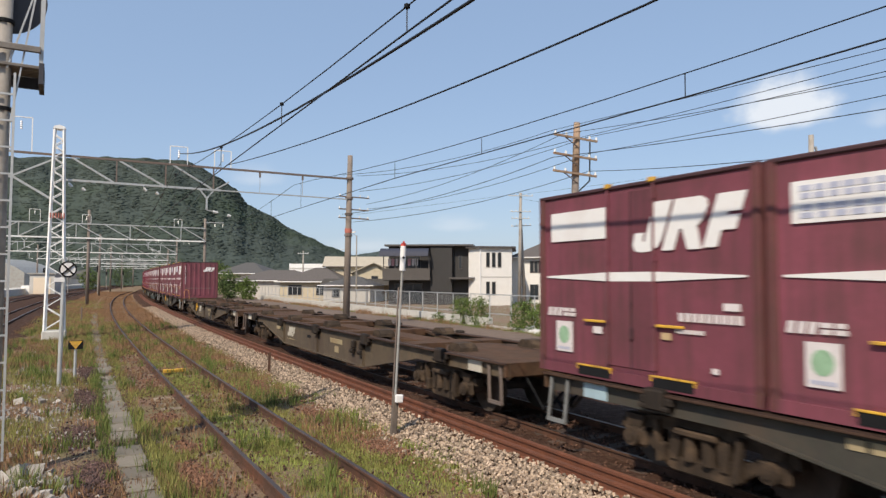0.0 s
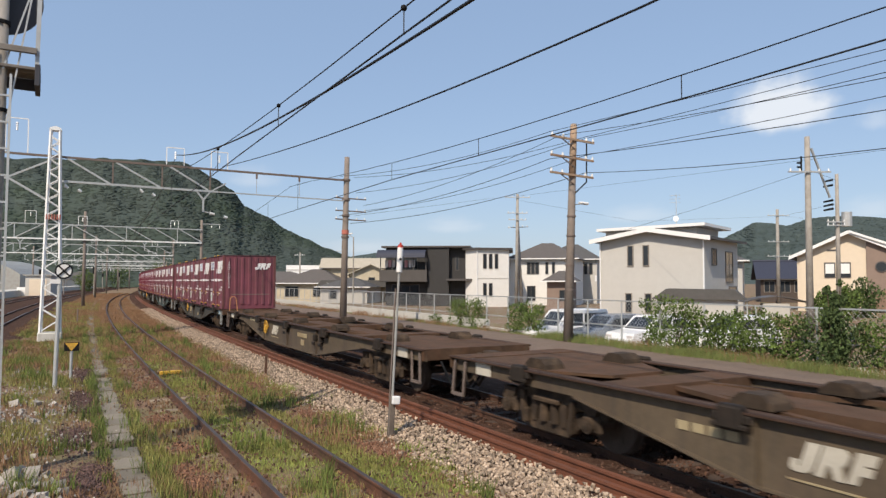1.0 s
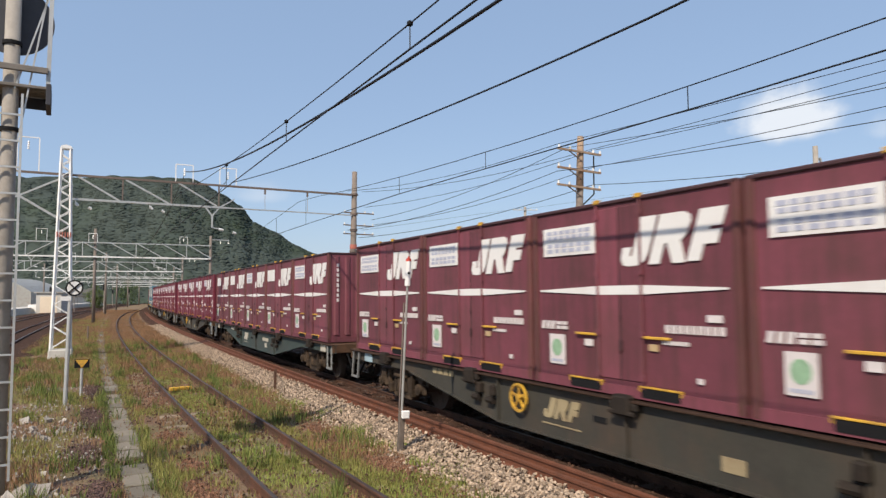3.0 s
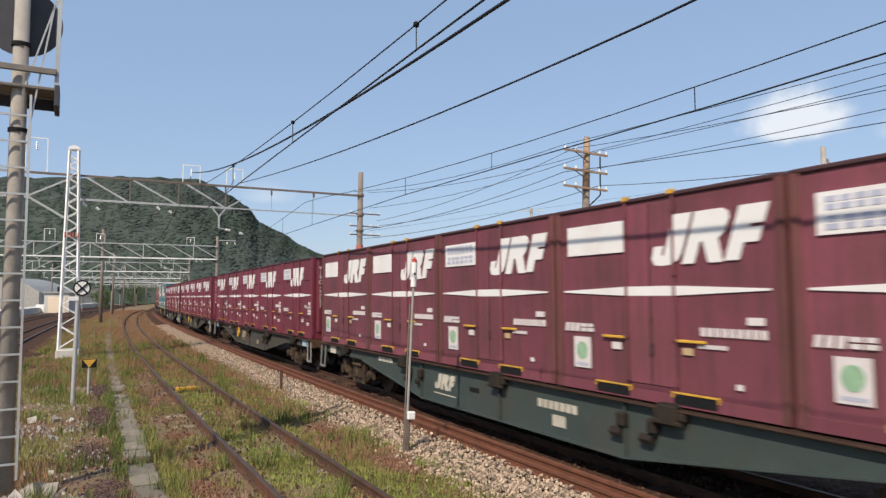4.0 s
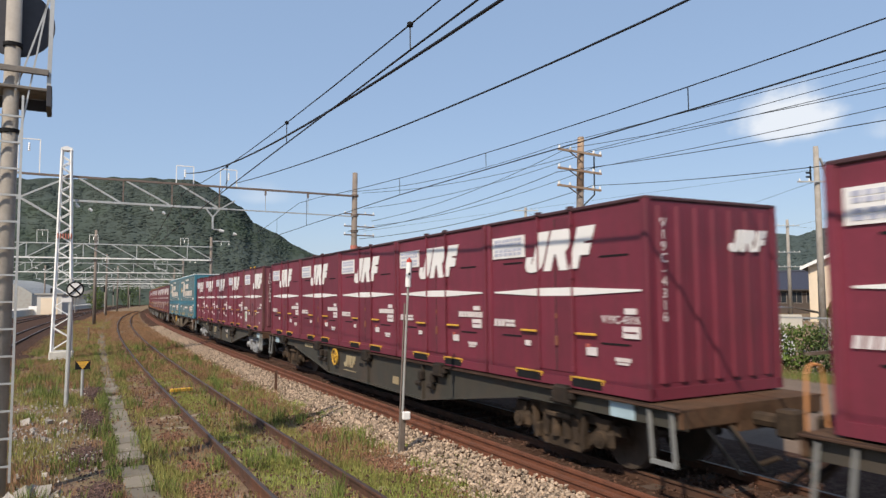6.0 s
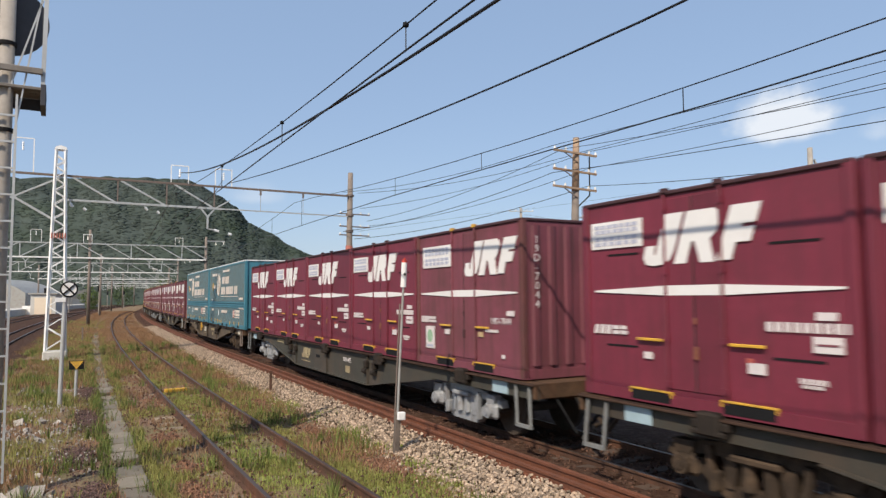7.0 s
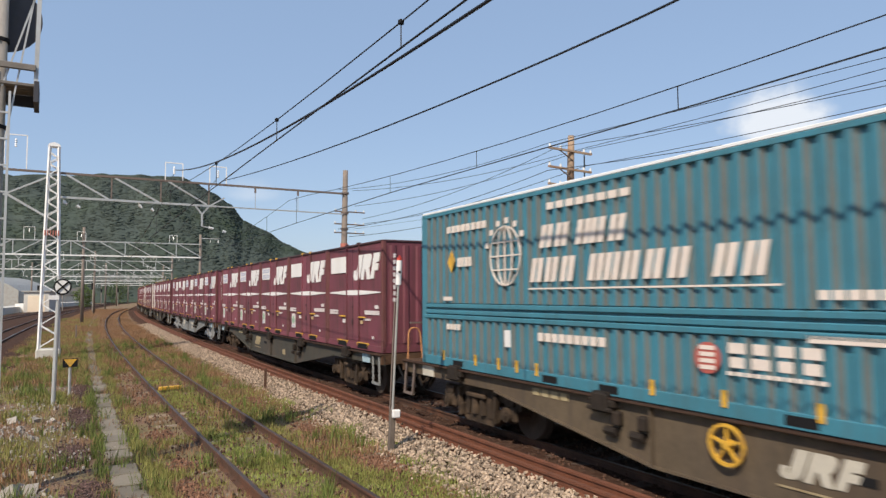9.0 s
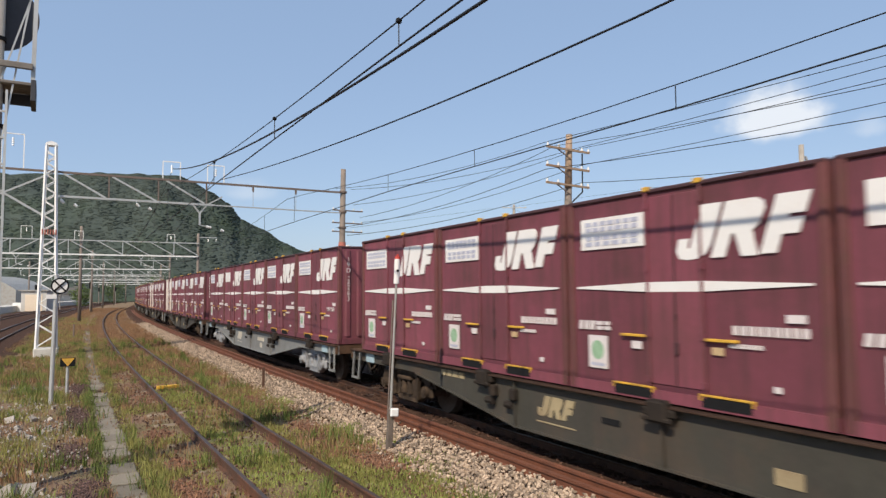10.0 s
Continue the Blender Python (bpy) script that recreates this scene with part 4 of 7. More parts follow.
def wire_curve(name, pts, r, label, category="wire", group="overhead wires"):
    cu = bpy.data.curves.new(name, "CURVE")
    cu.dimensions, cu.bevel_depth, cu.bevel_resolution = "3D", r, 1
    sp = cu.splines.new("POLY")
    sp.points.add(len(pts) - 1)
    for q, p in zip(sp.points, pts):
        q.co = (*p, 1)
    cu.materials.append(M_WIRE)
    ob = new(name, cu)
    dg = bpy.context.evaluated_depsgraph_get()
    me = bpy.data.meshes.new_from_object(ob.evaluated_get(dg))
    bpy.data.objects.remove(ob)
    ob = new(name, me)
    return tagged(ob, label, category, group)


def hanger_y(root, x, zbot, arm=1):
    """A forked drop bracket with the steady arm and insulators of a contact wire."""
    bm = B()
    beam(bm, (x - 0.35, 0, zbot), (x, 0, zbot - 0.45), 0.07), beam(bm, (x + 0.35, 0, zbot), (x, 0, zbot - 0.45), 0.07), beam(bm, (x, 0, zbot - 0.4), (x, 0, zbot - 1.0), 0.08)
    beam(bm, (x, 0, zbot - 1.0), (x + arm * 0.35, 0, zbot - 1.05), 0.05)
    part("drop_bracket", bm, M_GALV, root)
    bm = B()
    tube(bm, (x + arm * 0.30, 0, zbot - 1.06), (x + arm * 0.52, 0, zbot - 1.10), 0.07, 0.05), tube(bm, (x + arm * 0.95, 0, zbot - 1.20), (x + arm * 1.1, 0, zbot - 1.24), 0.07, 0.05)
    part("insulator", bm, M_PORCELAIN, root, "white porcelain insulator")


def port(root, x, z, w=0.75, h=0.85):
    """A portal that stands on the chord and carries a feeder's insulator."""
    bm = B()
    beam(bm, (x - w / 2, 0, z), (x - w / 2, 0, z + h), 0.04), beam(bm, (x + w / 2, 0, z), (x + w / 2, 0, z + h), 0.04), beam(bm, (x - w / 2, 0, z + h), (x + w / 2, 0, z + h), 0.04)
    part("feeder_portal", bm, M_WHITESTEEL, root)
    part("insulator", insulator(B(), (x, 0, z + h - 0.5), 4), M_PORCELAIN, root, "string of porcelain discs")


def frame_pose(u, z=0.0):
    """x runs to the right across the tracks, y away along them."""
    p = spot(MAIN, u, 0, z)
    return pose(p.x, p.y, p.z, 0, 0, -math.degrees(heading(MAIN, u)))


def lattice_tower():
    t = thing("lattice_mast", frame_pose(33), "white painted steel lattice mast on a concrete footing", "lattice mast")
    t.matrix_basis = t.matrix_basis @ Matrix.Translation((-8.1, 0, -0.15))
    def half(z):
        return 0.37 - 0.20 * z / 8.9
    H_ = 8.95
    for sx in (-1, 1):
        for sy in (-1, 1):
            part("leg", beam(B(), (sx * half(0.5), sy * half(0.5), 0.3), (sx * half(H_), sy * half(H_), H_), 0.085), M_WHITESTEEL, t)
    zs = [0.4]
    while zs[-1] < H_ - 0.35:
        zs.append(zs[-1] + half(zs[-1]) * 1.32)
    for i in range(len(zs) - 1):
        z0, z1 = zs[i], min(zs[i + 1], H_)
        s = 1 if i % 2 else -1
        for k in range(4):
            def corner(sgn, z, k=k):
                h = half(z)
                return {0: (sgn * h, -h, z), 1: (sgn * h, h, z), 2: (-h, sgn * h, z), 3: (h, sgn * h, z)}[k]
            part("lattice_bar", beam(B(), corner(s, z0), corner(-s, z1), 0.06, 0.035), M_WHITESTEEL, t)
    part("cap", prism(B(), [(-0.24, H_ - 0.05), (0.24, H_ - 0.05), (0.2, H_ + 0.06), (0.0, H_ + 0.13), (-0.2, H_ + 0.06)], "y", -0.22, 0.22), M_WHITESTEEL, t)
    part("footing", box(B(), -0.45, 0.45, -0.45, 0.45, -0.2, 0.36, 0.04), M_PALECONC, t, "pale concrete footing")
    bm = B()
    for i in range(6):
        tube(bm, (-0.24 + i * 0.1, -0.36, 5.08), (-0.24 + i * 0.1, -0.36, 5.30), 0.03, seg=6)
    part("red_marker", bm, M_REDMARK, t, "faded red marker band")


M_PALECONC = material("pale concrete", (0.55, 0.53, 0.48), 0.9, 0, 0.12, 4, 0.3, 40, (0.25, 0.23, 0.2), 0.5, 2)
M_REDMARK = material("faded red paint", (0.45, 0.14, 0.10), 0.6, 0, 0.15, 5, 0)
lattice_tower()


def near_gantry():
    g = thing("catenary_gantry", frame_pose(33), "grey steel truss gantry over the tracks with insulators", "gantry", "catenary gantries")
    part("top_chord", beam(B(), (-9.8, 0, 7.67), (4.85, 0, 7.56), 0.09), M_BROWNSTEEL, g, "brown weathered top chord")
    part("bottom_chord", beam(B(), (-8.0, 0, 6.62), (-1.4, 0, 6.56), 0.09), M_GALV, g)
    part("bottom_chord", beam(B(), (-1.4, 0, 6.56), (4.85, 0, 6.50), 0.055), M_GALV, g)
    for x0, x1 in ((-7.62, -5.96), (-5.75, -3.94), (-3.55, -1.85)):
        part("diagonal", beam(B(), (x0, 0, 7.60), (x1, 0, 6.62), 0.075), M_GALV, g)
        part("upright", beam(B(), (x1 + 0.09, 0, 7.60), (x1 + 0.09, 0, 6.60), 0.06), M_BROWNSTEEL, g)
    part("brace", beam(B(), (-1.70, 0, 6.58), (-1.05, 0, 6.98), 0.06), M_GALV, g)
    part("top_chord", beam(B(), (-24, 0, 7.72), (-9.8, 0, 7.68), 0.09), M_GREYSTEEL, g)
    part("bottom_chord", beam(B(), (-24, 0, 6.6), (-9.8, 0, 6.62), 0.09), M_GALV, g)
    part("diagonal", beam(B(), (-9.75, 0, 6.68), (-8.0, 0, 7.62), 0.07), M_GALV, g)
    part("knee_brace", beam(B(), (-9.75, 0, 6.62), (-8.0, 0, 5.55), 0.09), M_GALV, g, "pale knee brace")
    hanger_y(g, -2.05, 6.60)
    for x in (-4.75, -8.0 + 0.3):
        bm = B()
        tube(bm, (x, 0, 6.45), (x + 0.12, 0, 6.33), 0.07, 0.05), tube(bm, (x + 0.5, 0, 6.3), (x + 0.62, 0, 6.2), 0.07, 0.05), beam(bm, (x, 0, 6.6), (x, 0, 6.4), 0.03)
        part("insulator", bm, M_PORCELAIN, g, "white porcelain insulator")
    port(g, -3.3, 7.62), port(g, -1.35, 7.60), port(g, -9.5, 7.7, 0.8, 1.45)
    for x in (0.4, 2.5):
        part("hanger", beam(B(), (x, 0, 7.58), (x, 0, 7.32), 0.08), M_BROWNSTEEL, g)
        part("hanger_rod", beam(B(), (x, 0, 7.4), (x, 0, 6.56), 0.022), M_GALV, g)
    p = thing("catenary_pole", frame_pose(33), "rust-stained concrete pole carrying the gantry's end", "utility pole")
    p.matrix_basis = p.matrix_basis @ Matrix.Translation((4.88, 0.12, -0.2)) @ pose(0, 0, 0, 0, 1.0, 0)
    part("shaft", tube(B(), (0, 0, 0), (0, 0, 9.0), 0.19, 0.13, 14), M_DARKPOLE, p, smooth=True)
    for z in (7.75, 6.72, 5.9, 4.8):
        part("clamp_band", tube(B(), (0, 0, z), (0, 0, z + 0.1), 0.20, 0.20, 12), M_BROWNSTEEL, p)
    part("red_band", tube(B(), (0, 0, 4.98), (0, 0, 5.2), 0.19, 0.19, 12), M_REDMARK, p, "faded red band")
    for z in (6.85, 6.2, 5.75):
        part("cross_arm", beam(B(), (-0.55, 0, z), (1.1, 0, z), 0.06), M_BROWNSTEEL, p)
        for x in (-0.5, 0.6, 1.05):
            part("insulator", insulator(B(), (x, 0, z + 0.03), 1, 0.05, 0.13), M_PORCELAIN, p)


near_gantry()


def far_gantry(u, left, right, label):
    g = thing("catenary_gantry", frame_pose(u), label, "gantry", "catenary gantries")
    zt, zb = 7.85, 6.45
    part("top_chord", beam(B(), (left, 0, zt), (right, 0, zt - 0.1), 0.10), M_GALV, g)
    part("bottom_chord", beam(B(), (left, 0, zb), (right, 0, zb - 0.1), 0.13), M_WHITESTEEL, g)
    n = int((right - left) / 2.2)
    for i in range(n):
        x0, x1 = left + (right - left) * i / n, left + (right - left) * (i + 1) / n
        up = i < n / 2
        part("diagonal", beam(B(), (x0, 0, zt if not up else zb), (x1, 0, zb if not up else zt), 0.085), M_GALV, g)
        if i % 2 == 0:
            part("upright", beam(B(), (x1, 0, zt), (x1, 0, zb), 0.08), M_GALV, g)
    for x in (-2.0, -12.8, -16.6):
        hanger_y(g, x, zb)
    port(g, -7.6, zt), port(g, 0.8, zt - 0.1), port(g, -12.0, zt, 0.9, 1.2)
    for k, x in enumerate((right, left, -7.4)):
        p = thing("gantry_post", frame_pose(u), "slim weathered concrete post under the gantry", "utility pole", "gantry posts")
        p.matrix_basis = p.matrix_basis @ Matrix.Translation((x, 0.25, -0.2))
        part("shaft", tube(B(), (0, 0, 0), (0, 0, 9.4 if k else 9.0), 0.17, 0.13, 10), M_DARKPOLE, p, smooth=True)
        part("clamp_band", tube(B(), (0, 0, 6.4), (0, 0, 6.5), 0.2, 0.2, 10), M_BROWNSTEEL, p)
        if k == 0:
            part("cross_arm", beam(B(), (-0.1, 0, 8.6), (1.9, 0, 8.6), 0.08), M_GALV, p)
            part("insulator", insulator(B(), (1.0, 0, 8.2), 3), M_PORCELAIN, p), part("insulator", insulator(B(), (1.8, 0, 8.2), 3), M_PORCELAIN, p)


for u_ in (75, 115, 155, 195, 237, 280):
    far_gantry(u_, -20.5, 3.5, "pale steel truss gantry across the station tracks")


# catenary wires: contact wire, messenger and droppers for the main line and the siding
def rep(f, lo, hi, step, line=MAIN, off=0.0):
    n = int((hi - lo) / step) + 1
    return [spot(line, lo + i * step, off, f(lo + i * step)) for i in range(n)]


def catenary(off, u0, name_):
    def mess(u):
        s = ((u - 5.0) % 40.0) - 0.0
        s = min(s, 40 - s)
        return (5.19 if off > -1 else 5.145) + 0.0021 * s * s
    def run(u):
        return 4.88 if off < -1 else 4.85 + 0.17 * max(0.0, min(1.0, (u - 5) / 12)) - 0.10 * max(0.0, min(1.0, (u - 33) / 40))
    wire_curve("contact_wire", [spot(MAIN, u, off, run(u)) for u in (u0, 0, 6, 12, 16, 24, 33, 75, 115, 155, 195, 280)], 0.011, "dark contact wire above the " + name_)
    wire_curve("messenger_wire", rep(mess, u0, 280, 2.5, off=off), 0.0085, "thin messenger wire above the " + name_)
    for u in (-6, *((6.1, 10.8) if off < -1 else (6.43, 11.7)), 16.0, 24.5, 29, 38, 43, 48, 56, 62, 68):
        bm = B()
        a = 0.02 if off < -1 else 0.012
        beam(bm, spot(MAIN, u, off, run(u)), spot(MAIN, u, off, mess(u)), 0.012)
        d = part("dropper", bm, M_WIRE)
        tagged(d, "thin dropper wire between contact wire and messenger", "wire", "droppers")
        if off < -1:
            bm = bmesh.ops.create_icosphere(b2 := B(), subdivisions=1, radius=0.038, matrix=Matrix.Translation(spot(MAIN, u, off, mess(u)))) and b2
            c = part("clamp", bm, M_BLACK, d)


catenary(0.0, -22, "main line"), catenary(-4.37, -14, "siding")
wire_curve("feeder_cable", [spot(MAIN, u, -3.25, 5.565 + 0.00075 * abs(u + 1) ** 2.31) for u in [x * 1.5 for x in range(-10, 22)] + [32.0, 33.0]], 0.022, "thick dark feeder cable sagging towards the gantry")
wire_curve("feeder_cable", [spot(MAIN, u, -1.2, 5.73 + 0.0138 * abs(u - 5) ** 1.5) for u in [x * 1.5 for x in range(-10, 22)] + [32.5, 33.0]], 0.016, "thick dark feeder cable sagging towards the gantry")
for o_ in (-3.3, -1.35):
    for u0_, u1_ in ((33, 75), (75, 115), (115, 155)):
        wire_curve("feeder_cable", [spot(MAIN, u0_ + (u1_ - u0_) * i / 10, o_ + (0 if u0_ > 40 else 0), 8.0 - 1.4 * 4 * (i / 10) * (1 - i / 10)) for i in range(11)], 0.014, "dark feeder cable between the gantries")


# the pole line beyond the train
def telegraph_pole():
    p = thing("utility_pole", frame_pose(21.75), "rust-stained concrete pole with three insulator crossarms and a lamp", "utility pole")
    p.matrix_basis = p.matrix_basis @ Matrix.Translation((10.35, 0, -0.2)) @ pose(0, 0, 0, 0, 2.4, 0)
    part("shaft", tube(B(), (0, 0, 0), (0, 0, 9.05), 0.20, 0.125, 14), M_DARKPOLE, p, smooth=True)
    part("rusty_top", tube(B(), (0, 0, 6.8), (0, 0, 9.0), 0.152, 0.132, 14), M_RUSTPOLE, p, "rust-stained pole top", True)
    for z in (8.36, 7.60, 6.90):
        part("cross_arm", box(B(), -1.25, 0.95, -0.2, -0.12, z - 0.04, z + 0.04), M_RUSTPOLE, p)
        part("arm_brace", beam(B(), (-0.7, -0.15, z - 0.03), (0, -0.15, z - 0.38), 0.035), M_BROWNSTEEL, p)
        for x in (-1.2, -0.65, 0.55, 0.9):
            part("insulator", insulator(B(), (x, -0.16, z + 0.04), 1, 0.06, 0.17), M_PORCELAIN, p, "white porcelain insulator")
    part("cable_drop", tube(B(), (0.62, -0.1, 8.3), (0.66, -0.1, 6.7), 0.03), M_WIRE, p), part("cable_drop", tube(B(), (0.66, -0.1, 6.7), (0.1, -0.1, 6.2), 0.03), M_WIRE, p)
    part("lamp_arm", beam(B(), (0.1, 0, 5.72), (0.55, 0, 5.80), 0.04), M_GALV, p)
    part("lamp_head", box(B(), 0.40, 0.85, -0.09, 0.09, 5.78, 5.88, 0.03), M_WHITESTEEL, p, "white street lamp head")
    for z in (5.2, 4.4, 3.2, 2.2):
        part("clamp_band", tube(B(), (0, 0, z), (0, 0, z + 0.06), 0.19, 0.19, 12), M_BROWNSTEEL, p)


telegraph_pole()
for (o_, z_), (o1_, z1_), ze_ in (((9.5, 8.4), (4.6, 7.75), 8.19), ((11.3, 8.36), (5.4, 7.75), 8.02), ((11.3, 8.3), (5.5, 6.95), 7.66), ((10.0, 8.3), (5.9, 6.3), 7.40), ((11.3, 7.6), (6.0, 6.05), 7.06), ((9.5, 7.3), (4.6, 5.72), 6.58), ((11.3, 6.87), (5.2, 5.35), 5.60)):
    pts_ = []
    for i in range(13):         # towards the gantry's pole
        f = i / 12
        pts_.append(spot(MAIN, 33 - 11.25 * f, o1_ + (o_ - o1_) * f, z1_ + (z_ - z1_) * f - 0.35 * 4 * f * (1 - f)))
    for i in range(1, 17):      # and on past the camera
        f = i / 16
        pts_.append(spot(MAIN, 21.75 - 32 * f, o_ + (10.9 - o_) * min(1, f * 2), z_ + (ze_ - z_) * (1 - (1 - f * 1.6) ** 2 if f < 0.6 else 0.998)))
    wire_curve("line_wire", pts_, 0.011 if ze_ > 7 else 0.013, "dark overhead line wire on the pole line", "wire", "line wires")


def plain_pole(x, y, h, r, label, arms, lean=0.0, mat=None, turn=0):
    p = thing("utility_pole", pose(x, y, -0.2, 0, lean, turn), label, "utility pole", "street poles")
    part("shaft", tube(B(), (0, 0, 0), (0, 0, h), r, r * 0.68, 12), mat or M_POLECONC, p, smooth=True)
    for z, w in arms:
        part("cross_arm", beam(B(), (-w, -r, z), (w, -r, z), 0.07), M_GALV, p)
        for k in (-0.9, -0.45, 0.45, 0.9):
            part("insulator", insulator(B(), (w * k, -r, z + 0.03), 1, 0.05, 0.16), M_PORCELAIN, p)
    return p


a_ = plain_pole(17.2, 32.0, 9.45, 0.17, "tall pale concrete street pole with side insulators", [(7.75, 1.0)], 0.3)
for z in (8.2, 8.0):
    part("insulator", tube(B(), (-0.28, 0, z), (-0.5, 0, z), 0.06, 0.04), M_BLACK, a_, "dark insulator")
part("cable_riser", tube(B(), (-0.32, -0.05, 7.8), (-0.32, -0.05, 8.5), 0.04), M_BLACK, a_)
part("stay_tube", beam(B(), (0.18, 0, 8.9), (1.2, 0.3, 6.6), 0.08), M_GALV, a_)
b_ = plain_pole(23.2, 40.0, 8.95, 0.14, "grey concrete street pole with transformer and dark insulators", [(6.1, 0.7), (5.9, 0.7)], 0.4)
for z, sx in ((8.6, -1), (8.3, -1), (7.4, -1), (7.15, -1), (6.9, -1)):
    part("insulator", tube(B(), (sx * 0.25, 0, z), (sx * 0.8, 0, z - 0.12), 0.07, 0.05), M_BLACK, b_, "dark insulator")
part("transformer", tube(B(), (0.55, 0, 5.85), (0.55, 0, 6.7), 0.28, 0.28, 14), M_GALV, b_, "grey drum transformer")
plain_pole(36.9, 75.0, 10.6, 0.22, "distant concrete street pole with crossarms", [(9.9, 1.2), (7.0, 1.2), (5.4, 1.3)], 0.2)
plain_pole(6.45, 60.0, 10.3, 0.17, "paired concrete street pole with crossarms", [(10.0, 1.1), (8.6, 0.9), (8.0, 0.8)], 0.8)
plain_pole(7.0, 60.6, 9.0, 0.17, "leaning prop pole beside the street pole", [(7.4, 0.9)], -2.5)
plain_pole(-13.6, 92.0, 7.0, 0.12, "small far street pole with a lamp", [(6.6, 0.7)])
plain_pole(-21.0, 100.0, 6.8, 0.14, "small far street pole", [(6.4, 0.8)])
for pts_ in ([(17.2, 32, 7.6), (14.0, 38, 6.4), (11.5, 50, 5.6)], [(17.2, 32, 7.7), (23.2, 40, 8.4)], [(23.2, 40, 7.0), (36.9, 75, 9.5)], [(36.9, 75, 9.6), (20, 70, 8.6), (6.45, 60, 9.6)], [(36.9, 75, 9.7), (60, 90, 9.6)],
             [(6.45, 60, 10.0), (spot(MAIN, 33, 5.4).x, spot(MAIN, 33, 5.4).y, 5.75)], [(6.45, 60, 9.9), (26, 26, 8.6)]):
    wire_curve("street_cable", [Vector(p) for p in pts_], 0.008, "dark street cable between poles", "wire", "street cables")


# ---------------------------------------------------------------- lineside signs and the signal
def round_plate(bm, c, r, y0, y1, seg=24):
    return tube(bm, (c[0], y0, c[1]), (c[0], y1, c[1]), r, seg=seg)


def cross_sign():
    p = spot(MAIN, 18.25, -7.54)
    s = thing("cross_sign", pose(p.x, p.y, -0.2, 0, 1.0, 28), "round white board with black cross on a grey post", "railway sign")
    part("post", tube(B(), (0, 0, 0), (0, 0, 3.05), 0.05, 0.05, 10), M_GALV, s)
    part("rim", round_plate(B(), (0.08, 2.80), 0.19, -0.075, -0.045), M_BLACK, s, "black rim")
    part("board", round_plate(B(), (0.08, 2.80), 0.155, -0.085, -0.06), M_WHITE, s)
    for d in (-1, 1):
        part("cross_bar", beam(B(), (0.08 - 0.12, -0.09, 2.80 - d * 0.12), (0.08 + 0.12, -0.09, 2.80 + d * 0.12), 0.035, 0.035), M_BLACK, s, "black bar")
    part("small_plate", box(B(), -0.20, 0.02, -0.06, -0.04, 2.5, 2.6), M_WHITE, s, "small white plate")


def triangle_sign():
    p = spot(MAIN, 19.75, -7.22)
    s = thing("triangle_sign", pose(p.x, p.y, -0.2, 0, 0.5, 28), "black plate with yellow downward triangle on short post", "railway sign")
    part("post", tube(B(), (0, 0, 0), (0, 0, 0.85), 0.035, 0.035, 8), M_GALV, s)
    part("plate", box(B(), -0.17, 0.17, -0.05, -0.035, 0.78, 1.0, 0.004), M_BLACK, s)
    part("triangle", prism(B(), [(-0.15, 0.985), (0, 0.78), (0.15, 0.985)], "y", -0.058, -0.045), M_YELLOW, s, "yellow triangle")


def white_post():
    p = spot(MAIN, 10.0, -2.72)
    s = thing("marker_post", pose(p.x, p.y, -0.2, 0, 2.9, 20), "slim grey post with white cylinder and red cap beside the track", "marker post")
    part("base", box(B(), -0.045, 0.045, -0.045, 0.045, 0, 0.72, 0.01), M_OLDCONC, s, "weathered square base")
    part("pole", tube(B(), (0, 0, 0.5), (0, 0, 2.75), 0.021, 0.02, 8), M_GREYSTEEL, s)
    part("cylinder", tube(B(), (0, 0, 2.72), (0, 0, 3.12), 0.047, 0.047, 14), M_WHITE, s, "white cylinder")
    part("lens", tube(B(), (0, -0.05, 2.93), (0, -0.03, 2.93), 0.022, seg=10), M_BLACK, s)
    part("cap", tube(B(), (0, 0, 3.12), (0, 0, 3.17), 0.047, 0.038, 14), M_RED, s, "red cap")
    part("lug", box(B(), -0.012, 0.012, -0.012, 0.012, 3.17, 3.20), M_RED, s)
    part("junction_box", box(B(), -0.03, 0.10, -0.13, -0.06, 0.61, 0.74, 0.015), M_WHITE, s, "small white junction box")
    part("side_pipe", tube(B(), (-0.035, 0.03, 0.5), (-0.035, 0.03, 2.45), 0.014, 0.014, 6), M_BROWNSTEEL, s)


M_OLDCONC = material("dark old concrete", (0.125, 0.10, 0.082), 0.95, 0, 0.3, 6, 0.4, 50, (0.20, 0.16, 0.13), 0.6, 5)
cross_sign(), triangle_sign(), white_post()
p_ = spot(MAIN, 18.25, -2.64)
s_ = thing("rail_stake", pose(p_.x, p_.y, -0.2, 0, 1, 10), "short rusty steel stake in the ballast", "stake")
part("stake", beam(B(), (0, 0, 0), (0, 0, 0.62), 0.07, 0.05), M_RUST, s_)
p_ = spot(MAIN, 19.25, -4.89)
s_ = thing("yellow_timber", pose(p_.x, p_.y, -0.09, 0, 0, 35), "yellow painted timber lying across the siding", "timber")
part("timber", box(B(), -0.28, 0.28, -0.06, 0.06, 0, 0.09, 0.012), M_YELLOW, s_)
for i_, (u_, o_) in enumerate(((36.0, -7.8), (46, -7.2))):
    p_ = spot(MAIN, u_, o_)
    s_ = thing("rail_stake", pose(p_.x, p_.y, -0.2, 0, 0, 10), "short dark lineside stake in the grass", "stake")
    part("stake", beam(B(), (0, 0, 0), (0, 0, 0.9), 0.07), M_BROWNSTEEL, s_)


